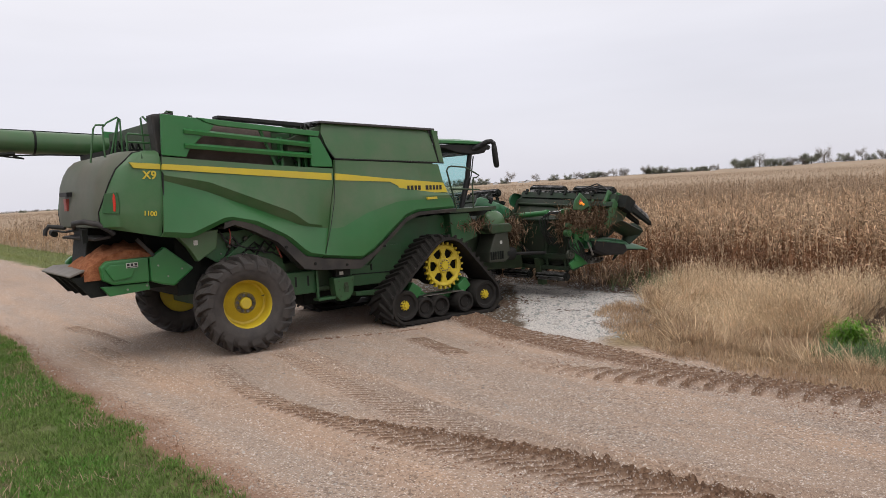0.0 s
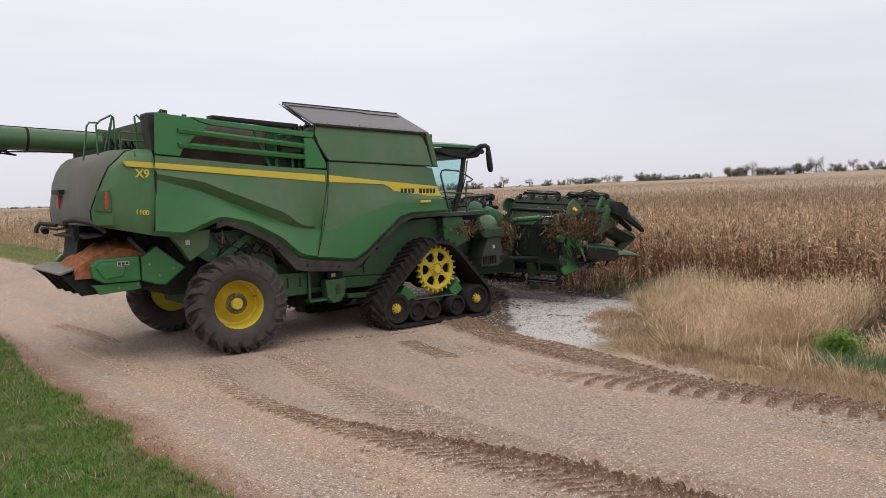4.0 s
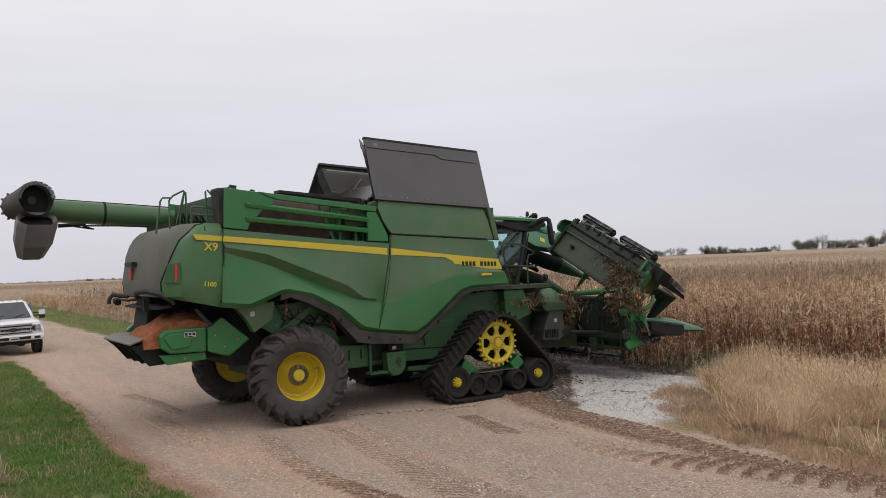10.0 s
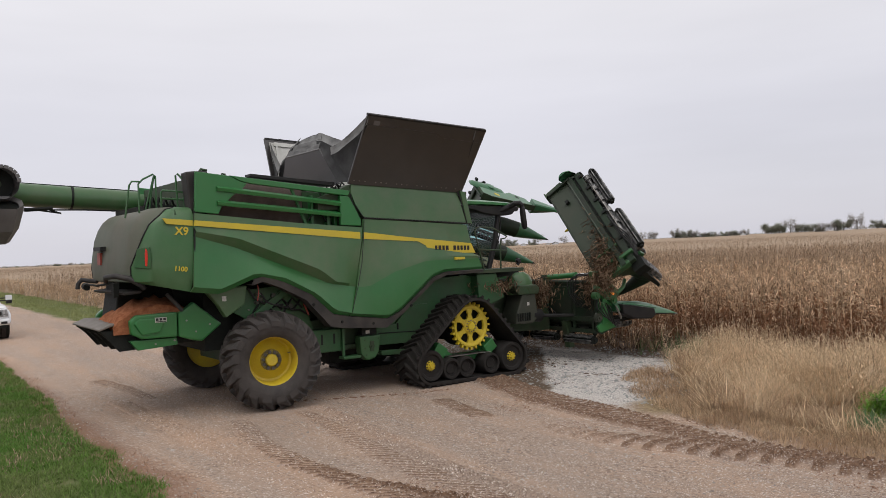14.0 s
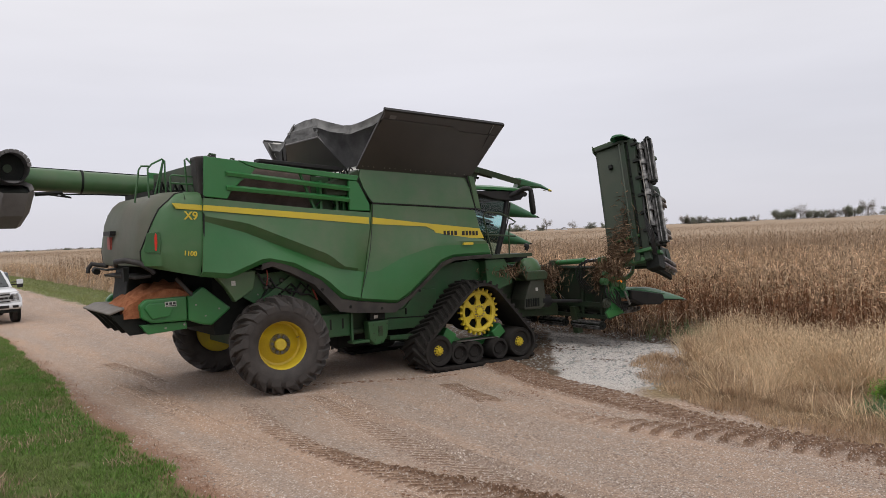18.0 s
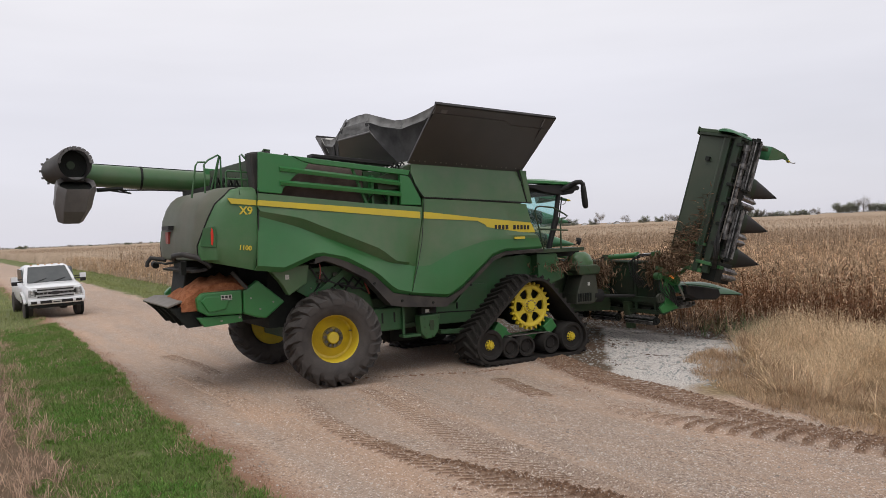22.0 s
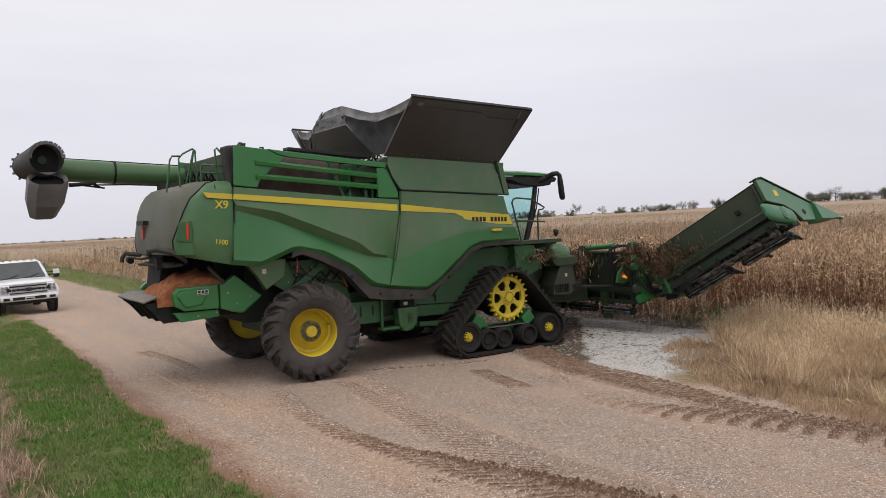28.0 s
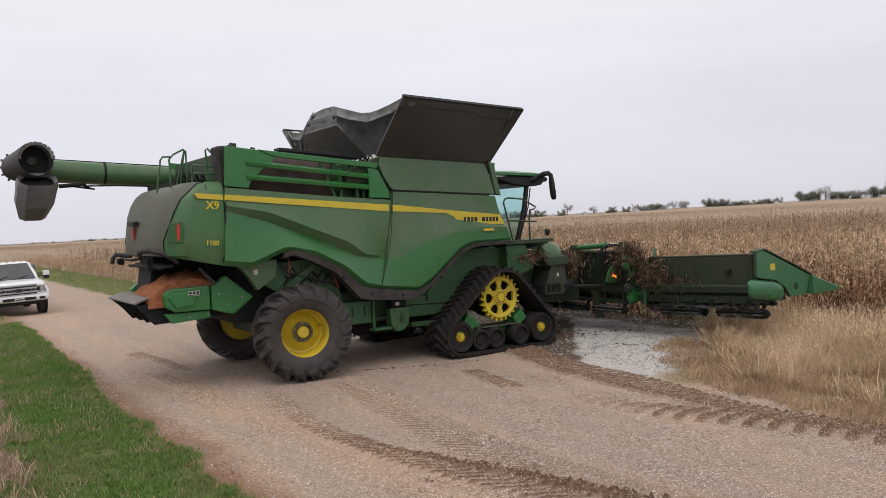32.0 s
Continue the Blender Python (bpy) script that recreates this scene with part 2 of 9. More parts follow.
NUT = mat("grimy_wheel_nut", (0.13, 0.125, 0.12), (0.06, 0.055, 0.05), 9.0, 0.45, 0.5, 0.05, 60, 0.15)
HUBRING = mat("grimy_hub_ring", (0.26, 0.205, 0.05), (0.12, 0.10, 0.05), 9.0, 0.6, 0.2, 0.1, 60, 0.2)
STEEL = mat("worn_steel", (0.32, 0.31, 0.29), (0.16, 0.14, 0.12), 9.0, 0.42, 0.8, 0.05, 60, 0.15)
CHROME = mat("cylinder_rod", (0.7, 0.7, 0.7), (0.6, 0.6, 0.6), 9.0, 0.18, 1.0, 0, 60, 0.02)
GREY = mat("grey_auger_end", (0.095, 0.092, 0.092), (0.14, 0.135, 0.133), 3.0, 0.5, 0, 0.06, 60, 0.1, 0.5, dust=(0.2, 0.18, 0.165), dust_amt=0.12)
CHAFF = mat("red_brown_chaff", (0.24, 0.085, 0.040), (0.36, 0.15, 0.075), 12.0, 0.95, 0, 0.6, 90, 0.3, 0.1)
HUSK = mat("dry_husk", (0.20, 0.135, 0.085), (0.085, 0.052, 0.034), 5.0, 0.9, 0, 0, 60, 0.2, 0.15, rand=0.55)
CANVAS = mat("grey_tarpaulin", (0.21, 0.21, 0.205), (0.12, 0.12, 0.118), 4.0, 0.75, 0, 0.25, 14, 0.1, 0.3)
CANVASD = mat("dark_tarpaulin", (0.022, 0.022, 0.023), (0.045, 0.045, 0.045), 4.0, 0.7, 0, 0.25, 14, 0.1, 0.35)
PALE = mat("galvanised_tank_sheet", (0.30, 0.31, 0.30), (0.22, 0.22, 0.21), 5.0, 0.55, 0.2, 0.05, 60, 0.1)
RED = mat("red_reflector", (0.62, 0.035, 0.018), (0.5, 0.03, 0.015), 20.0, 0.3, 0, 0.1, 200, 0.1)
REDD = mat("dusty_red_reflector", (0.36, 0.07, 0.05), (0.3, 0.06, 0.045), 20.0, 0.5, 0, 0.1, 200, 0.1)
AMBER = mat("amber_lamp", (0.95, 0.30, 0.04), None, 20.0, 0.3, emit=0.45)
WHITEDECAL = mat("white_decal", (0.55, 0.54, 0.50), None, 20.0, 0.5)
INK = mat("black_print", (0.02, 0.02, 0.02), None, 20.0, 0.5, fine=0)
WHITE = mat("white_car_paint", (0.74, 0.75, 0.77), (0.70, 0.71, 0.73), 2.0, 0.22, 0, 0, 60, 0.02, 0.6, dust=DUST, dust_amt=0.06)
RIMGREY = mat("dark_alloy", (0.06, 0.06, 0.062), None, 8.0, 0.4, 0.6)
BARK = mat("grey_bark", (0.17, 0.15, 0.135), (0.22, 0.195, 0.175), 3.0, 0.9, 0, 0.3, 20, 0.2, 0.2)
# Far foliage is paler than real leaves: distance haze put into the colour
LEAF = mat("haze_pale_leaves", (0.26, 0.275, 0.215), (0.33, 0.325, 0.265), 0.25, 0.8, 0, 0, 30, 0.2, 0.15, rand=0.4, thin=0.45)
LEAFB = mat("haze_pale_brown_leaves", (0.31, 0.29, 0.265), (0.37, 0.34, 0.31), 0.25, 0.8, 0, 0, 30, 0.2, 0.15, rand=0.35, thin=0.45)
CORNM = mat("dry_corn", (0.62, 0.465, 0.32), (0.40, 0.27, 0.17), 0.9, 0.85, 0, 0, 25, 0.3, 0.12, rand=0.6, thin=0.35)
CORNL = mat("pale_dry_corn", (0.41, 0.305, 0.213), (0.29, 0.205, 0.138), 0.5, 0.85, 0, 0, 25, 0.25, 0.15, rand=0.55, thin=0.35)
# Browner corn for low down: stalk colour with the rows' shade in it
CORNB = mat("shade_brown_corn", (0.33, 0.182, 0.104), (0.19, 0.098, 0.056), 0.7, 0.85, 0, 0, 25, 0.25, 0.15, rand=0.4, thin=0.35)
CORNK = mat("shade_red_brown_corn", (0.24, 0.130, 0.078), (0.13, 0.068, 0.042), 0.9, 0.9, 0, 0, 25, 0.25, 0.12, rand=0.5, thin=0.35)
DRYGR = mat("golden_dry_grass", (0.73, 0.575, 0.395), (0.58, 0.435, 0.28), 0.9, 0.85, 0, 0, 25, 0.15, 0.15, rand=0.4, thin=0.3)
MATGR = mat("brown_mat_grass", (0.50, 0.365, 0.24), (0.35, 0.235, 0.15), 0.9, 0.9, 0, 0, 25, 0.15, 0.15, rand=0.4, thin=0.3)
GRASSM = mat("green_verge_grass", (0.122, 0.225, 0.046), (0.190, 0.235, 0.082), 1.3, 0.75, 0, 0, 25, 0.15, 0.15, rand=0.3, thin=0.3)
GRASSF = mat("olive_far_grass", (0.22, 0.265, 0.095), (0.30, 0.30, 0.145), 1.0, 0.75, 0, 0, 25, 0.15, 0.15, rand=0.3, thin=0.3)
WEEDR = mat("red_brown_dead_grass", (0.38, 0.235, 0.16), (0.28, 0.165, 0.11), 1.2, 0.9, 0, 0, 25, 0.2, 0.15, rand=0.45, thin=0.3)
CLOVER = mat("fresh_clover", (0.11, 0.26, 0.045), (0.15, 0.27, 0.06), 2.0, 0.65, 0, 0, 25, 0.15, 0.2, rand=0.35, thin=0.3)
WEEDB = mat("brown_dead_weeds", (0.40, 0.275, 0.205), (0.46, 0.33, 0.24), 0.8, 0.9, 0, 0, 25, 0.2, 0.15, rand=0.45, thin=0.3)
BUSHM = mat("bright_green_weed", (0.15, 0.30, 0.035), (0.11, 0.25, 0.03), 3.0, 0.6, 0, 0, 25, 0.15, 0.25, rand=0.35, thin=0.3)
BLUEGR = mat("grey_green_grass", (0.115, 0.19, 0.085), (0.16, 0.21, 0.10), 2.0, 0.7, 0, 0, 25, 0.15, 0.2, rand=0.4, thin=0.3)
MUD = mat("churned_mud", (0.16, 0.088, 0.058), (0.31, 0.195, 0.135), 14.0, 0.95, 0, 1.0, 75, 0.45, 0.12)
MUDD = mat("damp_dark_mud", (0.070, 0.043, 0.030), (0.16, 0.108, 0.080), 14.0, 0.9, 0, 1.0, 75, 0.45, 0.12)
STONE = mat("pale_limestone_chips", (0.42, 0.38, 0.34), (0.30, 0.25, 0.215), 3.0, 0.9, 0, 0, 60, 0.15, 0.2, rand=0.35)


def glass(name, tint, alpha_mix):
    m = bpy.data.materials.new(name)
    m.use_nodes = True
    n, l = m.node_tree.nodes, m.node_tree.links
    out = n["Material Output"]
    n.remove(n["Principled BSDF"])
    gl, tr, mx = n.new("ShaderNodeBsdfGlossy"), n.new("ShaderNodeBsdfTransparent"), n.new("ShaderNodeMixShader")
    lw = n.new("ShaderNodeLayerWeight")
    lw.inputs["Blend"].default_value = 0.5
    fr = n.new("ShaderNodeMapRange")
    fr.inputs["From Min"].default_value, fr.inputs["To Min"].default_value, fr.inputs["To Max"].default_value = 0.35, 0.05, alpha_mix - 1.0
    l.new(lw.outputs["Facing"], fr.inputs["Value"])
    gl.inputs["Roughness"].default_value = 0.04
    tr.inputs["Color"].default_value = (*tint, 1)
    l.new(fr.outputs[0], mx.inputs[0])
    l.new(tr.outputs[0], mx.inputs[1])
    l.new(gl.outputs[0], mx.inputs[2])
    l.new(mx.outputs[0], out.inputs[0])
    return m


CABGLASS = glass("tinted_cab_glass", (0.68, 0.88, 0.87), 1.4)


# ---- mesh helpers ----
def bm_new():
    return bmesh.new()


def finish(name, bm, material, parent=None, label="", smooth=None, bevel=0.0):
    """Link a bmesh as one mesh object."""
    if bevel:
        edges = [ed for ed in bm.edges if len(ed.link_faces) == 2 and ed.calc_face_angle(0) > 0.5]
        bmesh.ops.bevel(bm, geom=edges, offset=bevel, segments=2, profile=0.6, affect="EDGES", clamp_overlap=True)
    me = bpy.data.meshes.new(name)
    bm.to_mesh(me)
    bm.free()
    me.materials.append(material)
    if smooth is not None:
        me.polygons.foreach_set("use_smooth", [True] * len(me.polygons))
        me.set_sharp_from_angle(angle=radians(smooth))
    ob = new(name, me)
    if parent:
        ob.parent = parent
    if label:
        tagged(ob, label)
    return ob


part = finish


def part_split(name, bm, material, parent, label="", smooth=None, bevel=0.0):
    """Each loose piece of a bmesh becomes a part of its own."""
    bm.verts.ensure_lookup_table()
    seen, made = set(), []
    for v0 in bm.verts:
        if v0 in seen:
            continue
        stack, isle = [v0], []
        seen.add(v0)
        while stack:
            v = stack.pop()
            isle.append(v)
            for ed in v.link_edges:
                o = ed.other_vert(v)
                if o not in seen:
                    seen.add(o)
                    stack.append(o)
        one = bmesh.new()
        twin = {v: one.verts.new(v.co) for v in isle}
        for f in {f for v in isle for f in v.link_faces}:
            one.faces.new([twin[v] for v in f.verts])
        bmesh.ops.recalc_face_normals(one, faces=one.faces[:])
        made.append(finish(name, one, material, parent, label, smooth, bevel))
    bm.free()
    return made


def shared(name, me, parent, m):
    ob = new(name, me)
    ob.parent = parent
    ob.matrix_local = m
    return ob


def empty(name, m, label, category, group="", kind=""):
    ob = new(name)
    ob.empty_display_size = 0.2
    ob.matrix_world = m
    return tagged(ob, label, category, group, kind)


def box(bm, x0, x1, y0, y1, z0, z1, m=None):
    vs = [bm.verts.new(Vector(c) if m is None else m @ Vector(c)) for c in
          ((x0, y0, z0), (x1, y0, z0), (x1, y1, z0), (x0, y1, z0), (x0, y0, z1), (x1, y0, z1), (x1, y1, z1), (x0, y1, z1))]
    for f in ((0, 3, 2, 1), (4, 5, 6, 7), (0, 1, 5, 4), (1, 2, 6, 5), (2, 3, 7, 6), (3, 0, 4, 7)):
        bm.faces.new([vs[i] for i in f])
    return bm


def prism(bm, pts, a0, a1, axis="y", m=None):
    """A polygon pushed along an axis. pts: (x, z) for y, (y, z) for x, (x, y) for z."""
    def at(p, a):
        v = Vector((p[0], a, p[1])) if axis == "y" else Vector((a, p[0], p[1])) if axis == "x" else Vector((p[0], p[1], a))
        return m @ v if m else v
    r0 = [bm.verts.new(at(p, a0)) for p in pts]
    r1 = [bm.verts.new(at(p, a1)) for p in pts]
    n = len(pts)
    fs = [bm.faces.new(r0), bm.faces.new(r1[::-1])]
    for i in range(n):
        j = (i + 1) % n
        fs.append(bm.faces.new((r0[j], r0[i], r1[i], r1[j])))
    bmesh.ops.recalc_face_normals(bm, faces=fs)
    return bm


def tube(bm, pts, r, seg=8, caps=True):
    """A pipe along points; r: one radius or one for each point."""
    pts = [Vector(p) for p in pts]
    rs = r if isinstance(r, (list, tuple)) else [r] * len(pts)
    rings, u = [], None
    for i, p in enumerate(pts):
        d = (pts[min(i + 1, len(pts) - 1)] - pts[max(i - 1, 0)]).normalized()
        if u is None:
            u = d.orthogonal().normalized()
        u = (u - d * u.dot(d)).normalized()
        v = d.cross(u)
        rings.append([bm.verts.new(p + (u * math.cos(k * 2 * math.pi / seg) + v * math.sin(k * 2 * math.pi / seg)) * rs[i]) for k in range(seg)])
    for a, b in zip(rings, rings[1:]):
        for k in range(seg):
            bm.faces.new((a[k], a[(k + 1) % seg], b[(k + 1) % seg], b[k]))
    if caps:
        bm.faces.new(rings[0][::-1])
        bm.faces.new(rings[-1])
    return bm


def lathe(bm, prof, seg=48, axis="y", centre=(0, 0, 0), caps=True):
    """prof: (radius, along) pairs, turned about an axis through centre."""
    c = Vector(centre)
    rings = []
    for r, a in prof:
        ring = []
        for k in range(seg):
            t = 2 * math.pi * k / seg
            x, z = r * math.cos(t), r * math.sin(t)
            v = (x, a, z) if axis == "y" else (a, x, z) if axis == "x" else (x, z, a)
            ring.append(bm.verts.new(c + Vector(v)))
        rings.append(ring)
    fs = []
    for a, b in zip(rings, rings[1:]):
        for k in range(seg):
            fs.append(bm.faces.new((a[k], a[(k + 1) % seg], b[(k + 1) % seg], b[k])))
    if caps and prof[0][0] > 0.001:
        fs.append(bm.faces.new(rings[0]))
    if caps and prof[-1][0] > 0.001:
        fs.append(bm.faces.new(rings[-1]))
    bmesh.ops.remove_doubles(bm, verts=bm.verts[:], dist=0.0005)
    bmesh.ops.recalc_face_normals(bm, faces=bm.faces[:])
    return bm


def loft(bm, lines, depth=None):
    """A skin over lines of equal numbers of points; depth: thickness added by a shifted copy."""
    rows = [[bm.verts.new(p) for p in ln] for ln in lines]
    fs = []
    for a, b in zip(rows, rows[1:]):
        for i in range(len(a) - 1):
            fs.append(bm.faces.new((a[i], a[i + 1], b[i + 1], b[i])))
    bmesh.ops.recalc_face_normals(bm, faces=fs)
    if depth:
        d = Vector(depth)
        low = [[bm.verts.new(v.co + d) for v in r] for r in rows]
        for a, b in zip(low, low[1:]):
            for i in range(len(a) - 1):
                bm.faces.new((a[i], b[i], b[i + 1], a[i + 1]))
        ring0 = rows[0] + [r[-1] for r in rows[1:]] + rows[-1][-2::-1] + [r[0] for r in rows[-2:0:-1]]
        ring1 = low[0] + [r[-1] for r in low[1:]] + low[-1][-2::-1] + [r[0] for r in low[-2:0:-1]]
        for i in range(len(ring0)):
            j = (i + 1) % len(ring0)
            bm.faces.new((ring0[i], ring0[j], ring1[j], ring1[i]))
        bmesh.ops.recalc_face_normals(bm, faces=bm.faces[:])
    return bm


def resample(pts, n):
    """n points at even steps of x along a polyline of (x, ...)."""
    p = np.array(pts, float)
    d = np.concatenate(([0], np.cumsum(np.linalg.norm(np.diff(p, axis=0), axis=1))))
    s = np.linspace(0, d[-1], n)
    return [tuple(np.interp(v, d, p[:, k]) for k in range(p.shape[1])) for v in s]


def letters(text, size, material, parent, m, name="lettering", label="", depth=0.003):
    cu = bpy.data.curves.new(name, "FONT")
    cu.body, cu.size, cu.extrude, cu.offset = text, size, depth, size * 0.022
    tmp = new(name + "_curve", cu)
    me = bpy.data.meshes.new_from_object(tmp.evaluated_get(bpy.context.evaluated_depsgraph_get()))
    bpy.data.objects.remove(tmp)
    bpy.data.curves.remove(cu)
    me.materials.append(material)
    ob = new(name, me)
    ob.parent = parent
    ob.matrix_local = m
    if label:
        tagged(ob, label)
    return ob


def soup(name, verts, faces, material, label, category, kind="stuff", parent=None, second=None, index=None):
    """One object from arrays; index: 1 for faces of the second material."""
    me = bpy.data.meshes.new(name)
    v = np.asarray(verts, np.float32)
    fc = np.asarray(faces, np.int32)
    me.vertices.add(len(v))
    me.vertices.foreach_set("co", v.ravel())
    k = fc.shape[1]
    me.loops.add(fc.size)
    me.loops.foreach_set("vertex_index", fc.ravel())
    me.polygons.add(len(fc))
    me.polygons.foreach_set("loop_start", np.arange(0, fc.size, k, dtype=np.int32))
    me.update(calc_edges=True)
    me.materials.append(material)
    if second:
        me.materials.append(second)
        me.polygons.foreach_set("material_index", np.asarray(index, np.int32))
    ob = new(name, me)
    if parent:
        ob.parent = parent
        return ob
    return tagged(ob, label, category, kind=kind)


# ---- ground ----
def noise2(x, y, s, seed=0.0):
    return noise.noise(Vector((x * s + seed, y * s - seed, seed * 1.7)))


def land(x, y):
    """Height of the ground."""
    z = 0.0
    if x < -6.9:
        z += -0.06 * min(1.0, (-6.9 - x) / 1.0)
    if -7.4 < x < -6.4:
        z += 0.05 * math.exp(-((x + 6.9) / 0.25) ** 2)
    # ditch beside the access
    z -= 0.55 * math.exp(-((x - 3.4) / 1.3) ** 2) * max(0.0, min(1.0, (-7.2 - y) / 1.6))
    z -= 0.35 * math.exp(-((x + 0.4) / 0.9) ** 2) * max(0.0, min(1.0, (y - 14.0) / 6.0)) * 0.6
    r = math.hypot(x, y)
    if y > 60:
        z -= 0.0042 * (y - 60) * max(0.0, min(1.0, (y - abs(x)) / y))
    if x > 60:
        az = math.degrees(math.atan2(y + 14.3, x + 9.5))
        z += 0.0044 * max(0.0, r - 180) * max(0.0, min(1.4, (46 - az) / 15)) if r < 700 else 2.29 * max(0.0, min(1.4, (46 - az) / 15))
    if r < 40:
        z += 0.012 * noise2(x, y, 0.9, 3.1) + 0.008 * noise2(x, y, 3.0, 8.2)
    return z


def axis_steps(lo, hi, fine_lo, fine_hi, step):
    inner = list(np.arange(fine_lo, fine_hi + 0.001, step))
    out, d, v = [], step, fine_hi
    while v < hi:
        d *= 1.25
        v += d
        out.append(min(v, hi))
    back, d, v = [], step, fine_lo
    while v > lo:
        d *= 1.25
        v -= d
        back.append(max(v, lo))
    return back[::-1] + inner + out


gx, gy = axis_steps(-2600, 2600, -12, 9, 0.15), axis_steps(-2600, 2600, -13, 12, 0.15)
gv = np.array([(x, y, land(x, y)) for y in gy for x in gx])
nx = len(gx)
gi = np.array([(j * nx + i, j * nx + i + 1, (j + 1) * nx + i + 1, (j + 1) * nx + i) for j in range(len(gy) - 1) for i in range(nx - 1)])


def ground_material():
    m = bpy.data.materials.new("gravel_road_and_soil")
    m.use_nodes = True
    n, l = m.node_tree.nodes, m.node_tree.links
    b = n["Principled BSDF"]
    b.inputs["Roughness"].default_value = 0.95
    b.inputs["Specular IOR Level"].default_value = 0.15
    pos = n.new("ShaderNodeNewGeometry").outputs["Position"]
    sep = n.new("ShaderNodeSeparateXYZ")
    l.new(pos, sep.inputs[0])

    def tex(scale, detail=4.0, rough=0.5, vec=None):
        t = n.new("ShaderNodeTexNoise")
        t.inputs["Scale"].default_value, t.inputs["Detail"].default_value, t.inputs["Roughness"].default_value = scale, detail, rough
        l.new(vec or pos, t.inputs["Vector"])
        return t.outputs["Fac"]

    def rng(v, a, c, lo=0.0, hi=1.0):
        t = n.new("ShaderNodeMapRange")
        for k, x in zip(("From Min", "From Max", "To Min", "To Max"), (a, c, lo, hi)):
            t.inputs[k].default_value = x
        l.new(v, t.inputs["Value"])
        return t.outputs[0]

    def op(kind, a, c):
        t = n.new("ShaderNodeMath")
        t.operation = kind
        for i, v in enumerate((a, c)):
            if isinstance(v, (int, float)):
                t.inputs[i].default_value = v
            else:
                l.new(v, t.inputs[i])
        return t.outputs[0]

    def mixc(f, a, c, blend="MIX"):
        t = n.new("ShaderNodeMix")
        t.data_type, t.blend_type = "RGBA", blend
        for i, v in (("Factor", f), ("A", a), ("B", c)):
            if isinstance(v, tuple):
                t.inputs[i].default_value = (*v, 1)
            elif isinstance(v, (int, float)):
                t.inputs[i].default_value = v
            else:
                l.new(v, t.inputs[i])
        return t.outputs["Result"]

    big = tex(0.55, 5.0, 0.6)
    wob = op("MULTIPLY", op("SUBTRACT", tex(1.1, 5.0, 0.65), 0.5), 1.6)
    x = op("ADD", sep.outputs["X"], wob)
    y = op("ADD", sep.outputs["Y"], wob)
    # stretched along the road: wheel lanes
    mp = n.new("ShaderNodeMapping")
    mp.inputs["Scale"].default_value = (1.0, 0.12, 1.0)
    l.new(pos, mp.inputs[0])
    lane = tex(1.4, 4.0, 0.6, mp.outputs[0])
    # gravel: chips in a packed clay base
    vor = n.new("ShaderNodeTexVoronoi")
    vor.inputs["Scale"].default_value = 80.0
    l.new(pos, vor.inputs["Vector"])
    chip = n.new("ShaderNodeSeparateColor")
    l.new(vor.outputs["Color"], chip.inputs[0])
    clay = mixc(rng(big, 0.35, 0.65), (0.495, 0.336, 0.236), (0.42, 0.300, 0.222))
    clay = mixc(rng(lane, 0.42, 0.62), clay, (0.40, 0.306, 0.242))
    grit = mixc(rng(tex(95.0, 3.0, 0.85), 0.42, 0.58), (0.155, 0.110, 0.084), (0.49, 0.387, 0.315))
    road = mixc(rng(lane, 0.35, 0.65, 0.25, 0.8), clay, grit)
    road = mixc(op("MULTIPLY", rng(x, -4.5, -5.5), 0.75), road, clay)
    road = mixc(op("MULTIPLY", rng(chip.outputs[0], 0.89, 0.92), 0.6), road, (0.82, 0.75, 0.69))
    road = mixc(op("MULTIPLY", rng(chip.outputs[1], 0.84, 0.9), 0.45), road, (0.09, 0.064, 0.052))
    vor2 = n.new("ShaderNodeTexVoronoi")
    vor2.inputs["Scale"].default_value = 36.0
    l.new(pos, vor2.inputs["Vector"])
    chip2 = n.new("ShaderNodeSeparateColor")
    l.new(vor2.outputs["Color"], chip2.inputs[0])
    stony = rng(tex(0.8, 3.0, 0.6), 0.40, 0.60, 0.25, 1.0)
    road = mixc(op("MULTIPLY", op("MULTIPLY", rng(chip2.outputs[0], 0.87, 0.91), rng(vor2.outputs["Distance"], 0.34, 0.28)), stony), road, (0.78, 0.70, 0.62))
    road = mixc(op("MULTIPLY", op("MULTIPLY", rng(chip2.outputs[1], 0.80, 0.86), 0.55), stony), road, (0.13, 0.092, 0.072))
    # pale crushed rock on the field access
    padc = mixc(rng(tex(42.0, 4.0, 0.8), 0.42, 0.58), (0.28, 0.255, 0.235), (0.74, 0.695, 0.65))
    padc = mixc(rng(tex(2.2, 5.0, 0.7), 0.57, 0.66, 0.0, 0.7), padc, (0.20, 0.165, 0.135))
    wob2 = op("MULTIPLY", wob, 0.6)
    back_line = op("SUBTRACT", op("ADD", op("MULTIPLY", sep.outputs["X"], 1.15), -3.9), op("ADD", sep.outputs["Y"], wob2))
    front_line = op("SUBTRACT", op("ADD", sep.outputs["Y"], wob2), op("ADD", op("MULTIPLY", sep.outputs["X"], 0.45), -5.75))
    pad = op("MULTIPLY", op("MULTIPLY", rng(back_line, -0.08, 0.12), rng(front_line, -0.10, 0.15)), op("MULTIPLY", rng(x, -0.5, 0.1), rng(x, 4.0, 4.5, 1.0, 0.0)))
    churn = op("MULTIPLY", op("MULTIPLY", rng(x, -0.4, 0.3), rng(sep.outputs["Y"], 9.0, 8.0)), rng(y, -5.0, -4.4))
